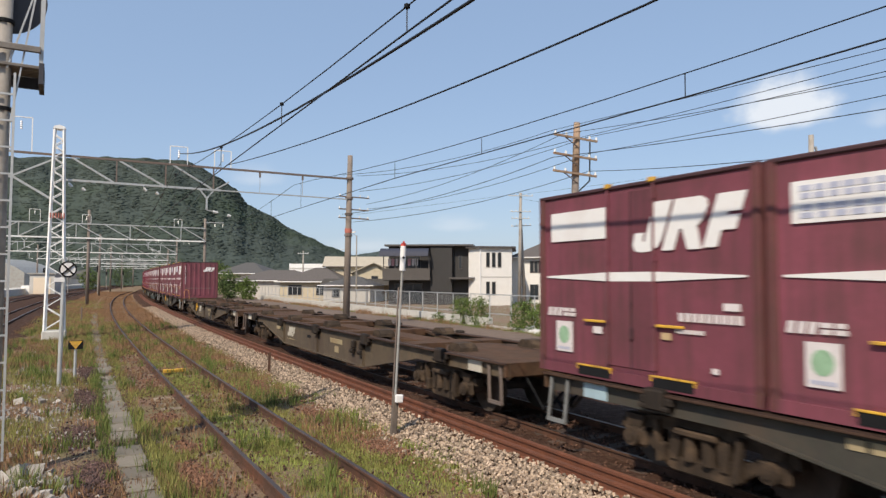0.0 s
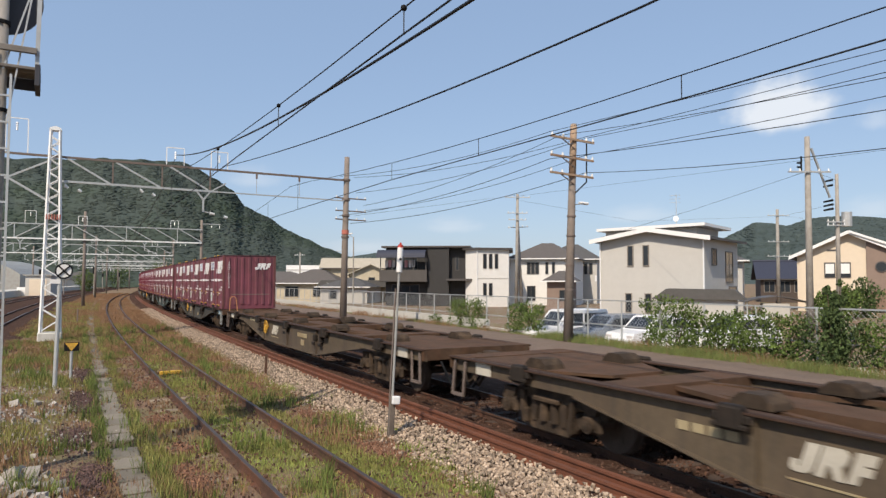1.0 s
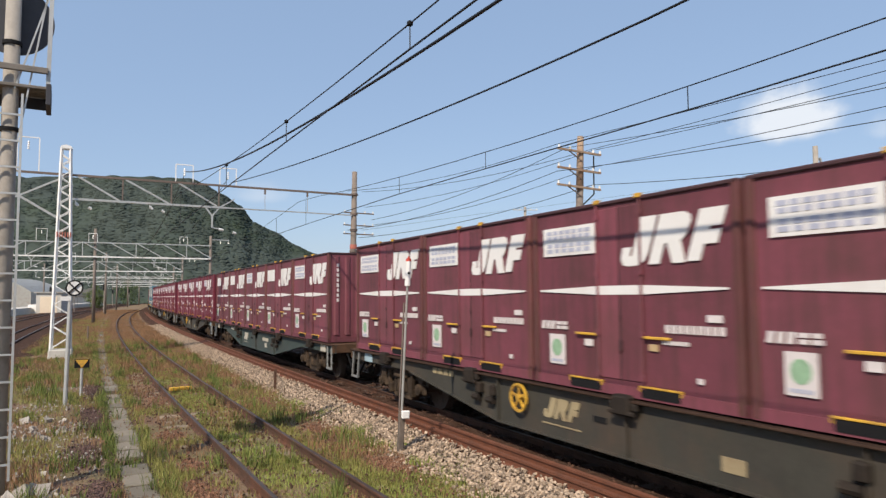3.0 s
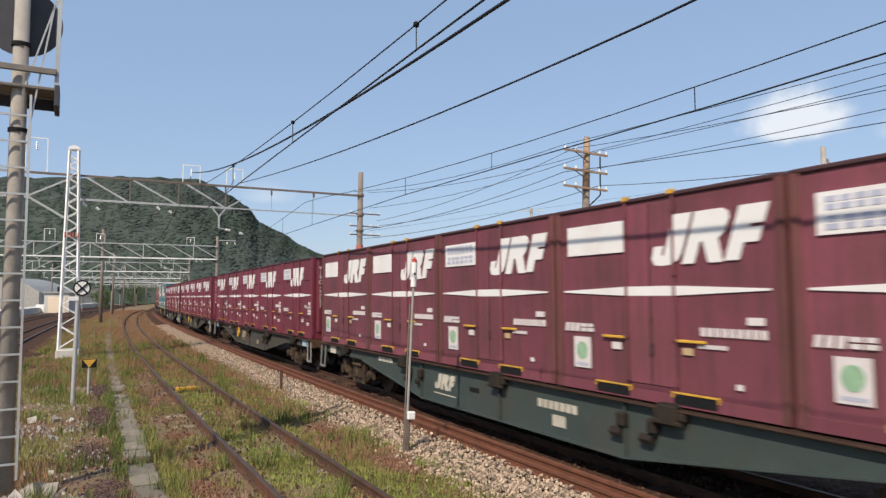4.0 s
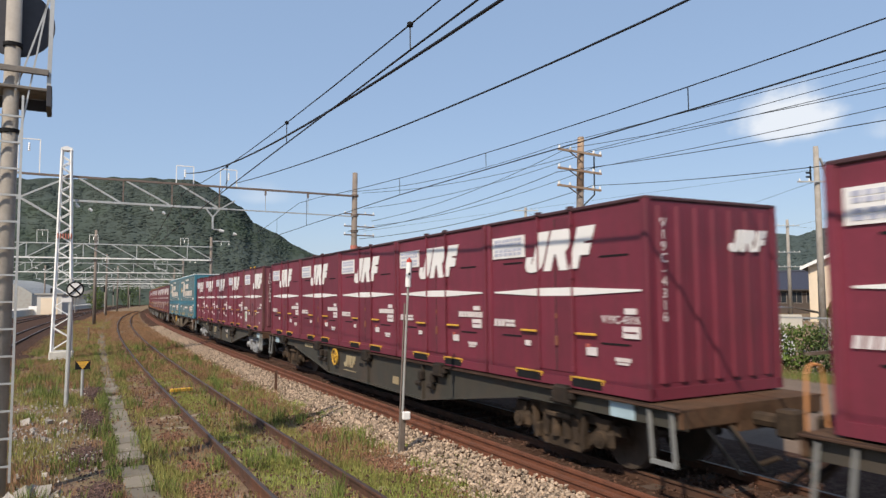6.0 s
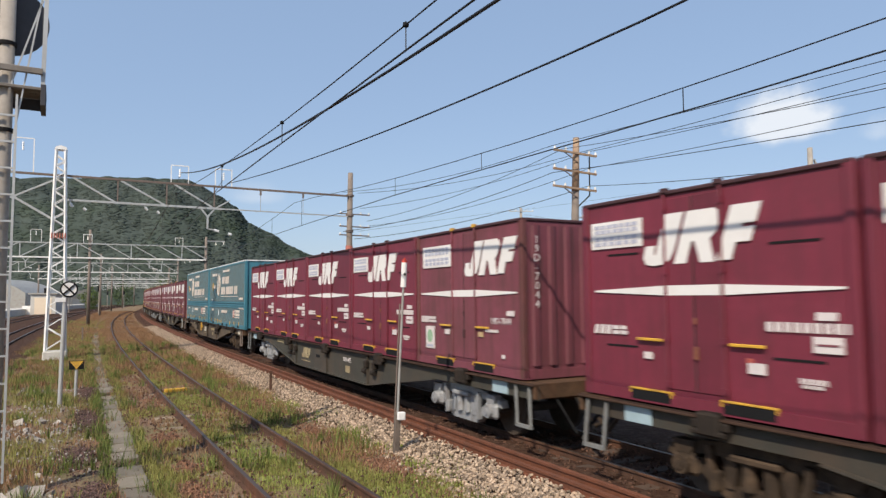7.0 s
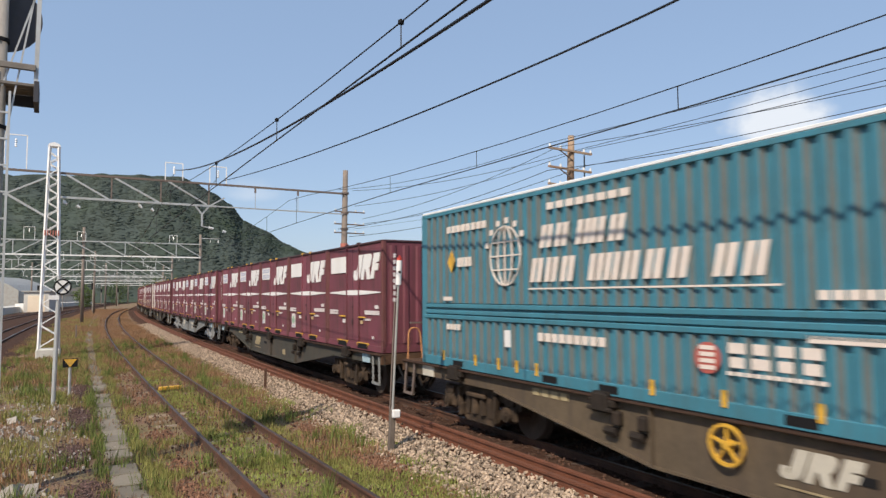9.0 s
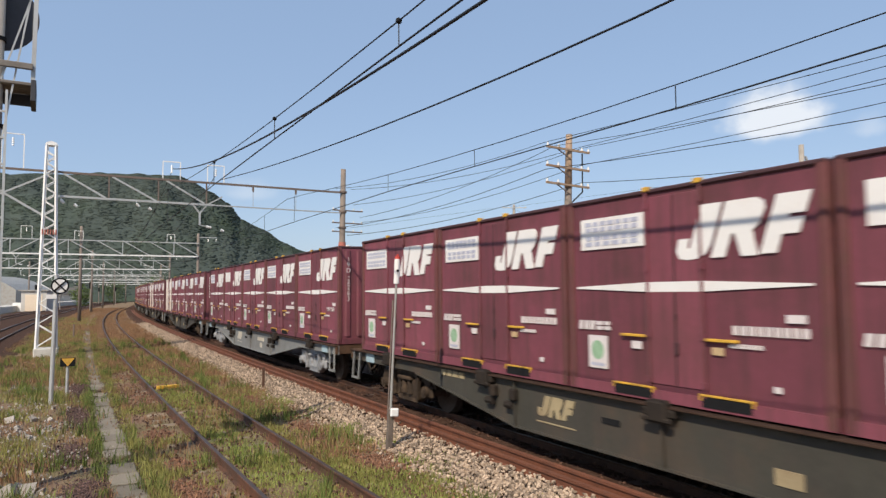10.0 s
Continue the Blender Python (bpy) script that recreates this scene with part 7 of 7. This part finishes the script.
def stones():
    rnd = random.Random(21)
    verts, faces = [], []
    for i_ in range(28500):
        u = 3 + 62 * rnd.random() ** 1.7 if i_ < 26000 else rnd.uniform(-14, 3)
        o = rnd.triangular(-3.15, -1.78, -2.35)
        z = -0.17 + max(0, min(0.12, (o + 3.0) * 0.14))
        rock(rnd, rnd.uniform(0.022, 0.048), verts, faces, spot(MAIN, u, o, z + rnd.uniform(0, 0.035)))
    ob = new("ballast_stones", raw("ballast_stones", verts, faces, M_BALLAST))
    tagged(ob, "pale pinkish-grey ballast stones on the shoulder", "ballast", kind="stuff")
    verts, faces = [], []
    for _ in range(9000):
        u = 2 + 60 * rnd.random() ** 1.6
        o = rnd.uniform(-1.9, 1.9)
        rock(rnd, rnd.uniform(0.022, 0.045), verts, faces, spot(MAIN, u, o, -0.115 + rnd.uniform(0, 0.02)))
    for _ in range(3000):
        u = 3 + 40 * rnd.random() ** 1.6
        rock(rnd, rnd.uniform(0.02, 0.04), verts, faces, spot(SIDING, u, rnd.uniform(-1.3, 1.3), -0.14 + rnd.uniform(0, 0.02)))
    ob = new("rusty_stones", raw("rusty_stones", verts, faces, M_RUSTSTONE))
    tagged(ob, "rust-dusted ballast stones between the sleepers", "ballast", kind="stuff")
    verts, faces = [], []
    for _ in range(7000):          # dead stalks and leaf litter
        u = 3 + 40 * rnd.random() ** 1.5
        rock(rnd, rnd.uniform(0.008, 0.028), verts, faces, spot(MAIN, u, rnd.uniform(-9.5, -2.9), -0.15 + rnd.uniform(0, 0.02)))
    ob = new("litter", raw("litter", verts, faces, M_LITTER))
    tagged(ob, "brown dead leaf litter and clods on the ground", "litter", kind="stuff")
    verts, faces = [], []
    for cu, co, s in ((10.15, -7.85, 0.17), (10.2, -7.66, 0.15), (9.9, -7.98, 0.15), (10.3, -8.2, 0.13), (16.0, -7.8, 0.12), (16.1, -8.2, 0.12), (15.8, -7.5, 0.11), (9.6, -8.1, 0.16)):
        rock(rnd, s * 1.25, verts, faces, spot(MAIN, cu, co, -0.12))
    for cu, co, n, s in ((9.6, -7.8, 60, 0.12), (14.8, -7.8, 70, 0.07), (14.4, -8.6, 40, 0.08), (18.0, -8.0, 60, 0.05), (10.5, -8.6, 30, 0.14), (12.4, -7.3, 50, 0.04)):
        for _ in range(n):
            rock(rnd, s * rnd.uniform(0.3, 1.0), verts, faces, spot(MAIN, cu + rnd.gauss(0, 0.5), co + rnd.gauss(0, 0.35), -0.14 + rnd.uniform(0, 0.03)))
    for _ in range(900):
        u = 5 + 26 * rnd.random() ** 1.4
        rock(rnd, rnd.uniform(0.012, 0.05), verts, faces, spot(MAIN, u, rnd.uniform(-8.6, -6.9), -0.14))
    ob = new("rubble", raw("rubble", verts, faces, M_RUBBLE))
    tagged(ob, "pale broken concrete rubble in the weeds", "rubble", kind="stuff")


M_LITTER = material("dead leaf litter", (0.15, 0.08, 0.05), 0.95, 0, 0.3, 15, 0.3, 60, random_amount=0.6, island=True)
M_RUBBLE = material("pale rubble", (0.33, 0.30, 0.265), 0.95, 0, 0.2, 15, 0.4, 60, random_amount=0.35, island=True)
stones()


def clods():
    """Bare rusty patches with crumbs and dead stalks; dark litter beside the lids."""
    rnd = random.Random(63)
    verts, faces = [], []
    for cu, co, ru, ro, n in BARE[:9]:
        for _ in range(n):
            rock(rnd, rnd.uniform(0.008, 0.032), verts, faces, spot(MAIN, cu + rnd.gauss(0, ru * 0.5), co + rnd.gauss(0, ro * 0.5), -0.15 + rnd.uniform(0, 0.02)))
    for _ in range(2600):      # rusty fines that fell on the foot of the shoulder
        rock(rnd, rnd.uniform(0.01, 0.035), verts, faces, spot(MAIN, 4 + 30 * rnd.random() ** 1.4, rnd.triangular(-3.5, -2.2, -3.0), -0.135 + rnd.uniform(0, 0.02)))
    ob = new("clods", raw("clods", verts, faces, material("rusty crumbs", (0.20, 0.10, 0.06), 0.95, 0, 0.3, 15, 0.3, 60, random_amount=0.4, island=True)))
    tagged(ob, "rust-brown crumbs and dead moss on bare patches", "soil", kind="stuff")
    verts, faces = [], []
    for cu, co, ru, ro, n in BARE[9:]:
        for _ in range(n * 2):
            rock(rnd, rnd.uniform(0.01, 0.04), verts, faces, spot(MAIN, cu + rnd.gauss(0, ru * 0.5), co + rnd.gauss(0, ro * 0.5), -0.15 + rnd.uniform(0, 0.025)))
    for _ in range(1500):      # soil washed over the lids' joints
        rock(rnd, rnd.uniform(0.008, 0.026), verts, faces, spot(MAIN, 5 + 30 * rnd.random() ** 1.3, -6.5 + rnd.choice((-1, 1)) * rnd.triangular(0.05, 0.34, 0.27), -0.105 + rnd.uniform(-0.02, 0.01)))
    ob = new("dark_litter", raw("dark_litter", verts, faces, material("dark rotted litter", (0.095, 0.055, 0.047), 0.95, 0, 0.3, 15, 0.3, 60, random_amount=0.6, island=True)))
    tagged(ob, "dark purplish rotted litter beside the trough lids", "litter", kind="stuff")


# bare spots: place along and across the line, half sizes, crumbs
BARE = ((9.2, -5.85, 0.9, 0.30, 700), (10.8, -5.7, 0.5, 0.35, 350), (13.3, -5.75, 0.6, 0.3, 350), (9.5, -3.15, 0.75, 0.42, 800), (12.6, -3.25, 0.7, 0.3, 400), (16.5, -3.3, 1.2, 0.3, 400), (18.0, -5.6, 1.6, 0.4, 500), (23.0, -5.6, 2.2, 0.5, 500), (8.2, -4.1, 0.4, 0.2, 160),
        (12.5, -7.2, 0.9, 0.32, 500), (10.0, -7.05, 1.0, 0.30, 700), (16.0, -7.0, 1.6, 0.3, 600), (20.5, -6.95, 2.0, 0.3, 500), (8.0, -7.2, 1.0, 0.4, 500))


def bare(u, o):
    return max(0.0, max(1 - math.hypot((u - cu) / ru, (o - co) / ro) ** 2 for cu, co, ru, ro, _ in BARE))


clods()


def leaf_material(name, c, amount=0.35):
    m = material(name, c, 0.75, 0, 0.25, 1.2, 0, random_amount=amount, island=True, space="World", spec=0.25)
    b = m.node_tree.nodes["Principled BSDF"]
    return m


M_GRASS = leaf_material("fresh grass blades", (0.225, 0.215, 0.068))
M_FRESH = leaf_material("short fresh grass", (0.235, 0.275, 0.07), 0.3)
M_DRYGRASS = leaf_material("dry brownish grass", (0.25, 0.142, 0.078))
M_WEED = leaf_material("dark weed leaves", (0.125, 0.16, 0.042))
M_WEEDGRASS = leaf_material("green fence grass", (0.145, 0.175, 0.055), 0.4)
M_IVY = leaf_material("ivy leaves", (0.088, 0.130, 0.032), 0.5)
M_BUSH = leaf_material("dark bush leaves", (0.065, 0.098, 0.034), 0.45)
M_TWIG = material("brown twigs", (0.09, 0.06, 0.04), 0.9, 0, 0.2, 6, 0.2)


def blade(rnd, verts, faces, p, h, w, lean):
    a = rnd.random() * 6.283
    dx, dy = math.cos(a), math.sin(a)
    b = rnd.random() * 6.283
    lx, ly = math.cos(b) * lean * h, math.sin(b) * lean * h
    k = len(verts)
    verts.extend([(p.x - dx * w, p.y - dy * w, p.z), (p.x + dx * w, p.y + dy * w, p.z), (p.x + lx * 0.4 + dx * w * 0.7, p.y + ly * 0.4 + dy * w * 0.7, p.z + h * 0.6), (p.x + lx * 0.4 - dx * w * 0.7, p.y + ly * 0.4 - dy * w * 0.7, p.z + h * 0.6), (p.x + lx, p.y + ly, p.z + h)])
    faces.extend([(k, k + 1, k + 2, k + 3), (k + 3, k + 2, k + 4)])


def meadow(name, label, mat, n, zone, hmin, hmax, seed, patch=0.9, cut=0.0, per=7, spread=0.07, far=1.7, lean=0.45, line=MAIN):
    """Clumps of blades in a stretch of the plan: zone gives u range and offsets from the main line."""
    rnd = random.Random(seed)
    u0, u1, o0, o1 = zone
    verts, faces = [], []
    made = 0
    tries = 0
    while made < n and tries < n * 8:
        tries += 1
        u, o = u0 + (u1 - u0) * rnd.random() ** far, rnd.uniform(o0, o1)
        p = spot(line, u, o, -0.17)
        d = noise.noise(Vector((p.x * patch, p.y * patch, seed * 1.7))) + 0.45 * noise.noise(Vector((p.x * 3.1, p.y * 3.1, seed)))
        if d < cut + rnd.uniform(-0.15, 0.15):
            continue
        if line is MAIN and rnd.random() < bare(u, o) * 1.6:
            continue
        if line is MAIN and -6.7 < o < -6.3 and rnd.random() < 0.75:
            continue
        q_ = (p - spot(SIDING, u, 0, -0.17)).xy.length
        if abs(q_ - 0.565) < 0.15 and rnd.random() < 0.85:
            continue
        s = min(1.6, 1 + max(0, u - 18) * 0.02)
        for _ in range(per):
            q = p + Vector((rnd.gauss(0, spread), rnd.gauss(0, spread), 0))
            blade(rnd, verts, faces, q, rnd.uniform(hmin, hmax) * (0.7 + 0.5 * max(0, d)), rnd.uniform(0.0035, 0.0075) * s, rnd.uniform(0.1, lean))
        made += 1
    ob = new(name, raw(name, verts, faces, mat))
    return tagged(ob, label, "grass", kind="stuff")


meadow("siding_grass", "fresh green grass growing between the siding rails", M_GRASS, 2600, (2, 46, -5.1, -3.7), 0.05, 0.14, 1, 0.8, -0.12)
meadow("siding_grass", "short bright green grass filling the siding", M_FRESH, 5200, (2, 42, -0.5, 0.5), 0.025, 0.10, 31, 0.7, -0.2, 8, 0.06, 1.5, 0.8, SIDING)
meadow("verge_grass", "short bright grass at the foot of the ballast", M_FRESH, 3000, (3, 22, -3.9, -2.75), 0.025, 0.10, 32, 0.7, -0.05, 8, 0.07, 1.4, 0.8)
meadow("trough_weeds", "weeds crowding the edges of the trough lids", M_GRASS, 900, (5, 40, -6.30, -6.12), 0.06, 0.24, 33, 1.1, -0.1, 9, 0.05)
meadow("trough_weeds", "weeds crowding the edges of the trough lids", M_WEED, 420, (5, 40, -6.86, -6.68), 0.06, 0.26, 34, 1.1, -0.05, 9, 0.05)
meadow("shoulder_weeds", "green weeds creeping onto the ballast shoulder", M_FRESH, 260, (5, 16, -2.9, -2.2), 0.05, 0.2, 35, 1.2, 0.12, 12, 0.05)
meadow("verge_grass", "green weeds beside the siding", M_GRASS, 3000, (2, 44, -4.0, -2.7), 0.05, 0.13, 2, 0.7, 0.08)
meadow("verge_grass", "green weeds between trough lids and siding", M_GRASS, 2600, (3, 44, -6.3, -4.9), 0.04, 0.16, 3, 0.6, 0.12)
meadow("left_grass", "rough green grass left of the trough lids", M_GRASS, 4200, (4, 55, -9.6, -6.7), 0.04, 0.19, 4, 0.5, 0.08)
meadow("dry_grass", "dry brownish grass among the weeds", M_DRYGRASS, 7600, (3, 62, -9.8, -2.8), 0.05, 0.24, 5, 0.6, -0.05)
meadow("dry_grass", "dry brown grass towards the station tracks", M_DRYGRASS, 11000, (22, 150, -9.0, -2.9), 0.08, 0.26, 6, 0.3, -0.3, 6, 0.16, 1.3)
meadow("dark_weeds", "taller green weeds in scattered clumps", M_WEED, 520, (4, 40, -9.4, -2.9), 0.14, 0.44, 7, 0.9, 0.12, 24, 0.055)
meadow("left_grass", "pale green grass round the mast's footing", M_GRASS, 2600, (24, 90, -9.6, -6.0), 0.08, 0.26, 12, 0.3, -0.1, 7, 0.12)
meadow("rear_grass", "rough green weeds along the siding", M_GRASS, 2600, (-16, 4, -9.4, -2.8), 0.06, 0.22, 14, 0.6, 0.0, 7, 0.09, 1.0)
meadow("rear_grass", "dry brown weeds along the siding", M_DRYGRASS, 2000, (-16, 4, -10, -2.8), 0.06, 0.22, 15, 0.6, 0.0, 7, 0.09, 1.0)
meadow("fence_grass", "tall green grass along the far fence", M_WEEDGRASS, 5200, (1, 24, 10.2, 11.5), 0.16, 0.55, 8, 0.5, -0.35, 8, 0.12, 1.1)
meadow("fence_grass", "short green grass along the far fence", M_WEEDGRASS, 2400, (24, 70, 10.7, 11.5), 0.08, 0.30, 17, 0.4, -0.1, 8, 0.12, 1.2)
meadow("fence_grass", "dry tall grass along the far fence", M_DRYGRASS, 1200, (1, 80, 10.4, 11.5), 0.2, 0.6, 9, 0.5, -0.1, 8, 0.12, 1.1)


def leaf_quad(rnd, verts, faces, p, s):
    q = Euler((rnd.random() * 6, rnd.random() * 6, rnd.random() * 6)).to_matrix()
    k = len(verts)
    for c in ((-0.5, -0.1, 0), (0.0, -0.42, 0.08), (0.55, 0, 0), (0.0, 0.42, 0.08)):
        verts.append(p + q @ (Vector(c) * s))
    faces.append((k, k + 1, k + 2, k + 3))


def bush(name, base, blobs, n, leaf, mat, label, category, seed, group=""):
    """Leaves spread over rounded lumps on a few twigs; blobs: x, y, z, radius from the base."""
    rnd = random.Random(seed)
    b = thing(name, pose(*base), label, category, group)
    verts, faces = [], []
    tot = sum(r * r for *_, r in blobs)
    for x, y, z, r in blobs:
        for _ in range(int(n * r * r / tot)):
            d = Vector((rnd.gauss(0, 1), rnd.gauss(0, 1), rnd.gauss(0, 1))).normalized()
            rr = r * (rnd.random() ** 0.35) * (1 + 0.35 * noise.noise(d * 2.5 + Vector((seed, x, y))))
            p = Vector((x, y, z)) + Vector((d.x * rr, d.y * rr * 0.8, d.z * rr))
            if p.z < 0.02:
                p.z = rnd.uniform(0.02, 0.3)
            leaf_quad(rnd, verts, faces, p, leaf * rnd.uniform(0.6, 1.3))
    lv = part("leaves", raw("leaves", verts, faces, mat), None, b)
    lv["kind"] = "stuff"
    for k, (x, y, z, r) in enumerate(blobs[:7]):
        part("stem", tube(B(), (x * 0.4, y * 0.4, -0.1), (x, y, z + r * 0.4), 0.025, 0.01, 6), M_TWIG, b)
    return b


def ivy_stretch():
    rnd = random.Random(77)
    for u0, u1, hgt, mat, n, lab in ((16.6, 18.6, 1.75, M_IVY, 2600, "bright green ivy over the fence"), (14.6, 16.6, 1.65, M_IVY, 2600, "green ivy hanging over the fence"), (12.6, 14.6, 1.7, M_IVY, 2400, "tangled green ivy on the fence"),
                                     (10.6, 12.6, 1.6, M_BUSH, 2400, "dark green creeper on the fence"), (8.2, 10.6, 1.35, M_IVY, 2200, "loose creeper and dry stems on the fence"), (5.0, 8.2, 1.2, M_IVY, 2200, "low creeper on the fence"),
                                     (30.3, 32.2, 1.55, M_IVY, 1700, "leafy creeper hanging over the fence"), (32.2, 33.6, 1.3, M_IVY, 900, "thin creeper by the low wall"), (25.2, 27.8, 1.5, M_IVY, 2300, "leafy creeper by the parking fence"), (34.4, 36.2, 0.8, M_IVY, 500, "sparse creeper in front of the low wall")):
        uc = (u0 + u1) / 2
        p = spot(MAIN, uc, FENCE - 0.05, -0.15)
        rot = 90 - math.degrees(heading(MAIN, uc))
        blobs = []
        x = -(u1 - u0) / 2
        while x < (u1 - u0) / 2:
            z = 0.35
            while z < hgt:
                blobs.append((x + rnd.uniform(-0.15, 0.15), rnd.uniform(-0.1, 0.25), z + rnd.uniform(-0.1, 0.1), rnd.uniform(0.26, 0.42)))
                z += 0.45
            x += 0.45
        bush("ivy", (p.x, p.y, p.z, 0, 0, rot), blobs, n, 0.085, mat, lab, "creeper", rnd.randrange(999), "ivy on the fence")
    p = spot(MAIN, 11.4, FENCE - 0.1, -0.15)
    bush("shrub", (p.x, p.y, p.z), [(0, 0, 0.6, 0.42), (0.1, 0.1, 1.1, 0.40), (-0.1, 0, 1.6, 0.32), (0.12, 0, 2.0, 0.22), (-0.2, 0, 2.3, 0.12), (0.35, 0, 0.9, 0.28), (0.22, 0.1, 2.5, 0.10)], 1900, 0.10, M_BUSH, "tall dark shrub growing through the fence", "shrub", 5)
    for x, y, s, seed in ((-36, 104, 2.2, 21), (-32, 100, 1.8, 22), (-27.5, 86, 1.5, 23), (-24, 82, 1.3, 24), (27, 46, 1.1, 26), (29.5, 48, 1.3, 27), (24.5, 44, 0.9, 28), (-48, 140, 3, 29), (-56, 165, 3, 30), (-64, 190, 3.5, 31), (-75, 225, 4, 32), (-90, 215, 4, 33), (-70, 170, 2.5, 34), (-110, 230, 4, 35), (-84, 160, 2.5, 36)):
        bush("garden_tree", (x, y, -0.2), [(0, 0, s * 0.9, s * 0.8), (s * 0.6, 0, s * 1.3, s * 0.6), (-s * 0.6, 0.2, s * 1.2, s * 0.6), (0, 0, s * 1.8, s * 0.5), (s * 0.2, 0.1, s * 0.5, s * 0.7)], 1500, 0.16 * s ** 0.6, M_BUSH if seed % 2 else M_IVY, "dark green garden tree among the houses", "tree", seed, "garden trees")


ivy_stretch()

motions()
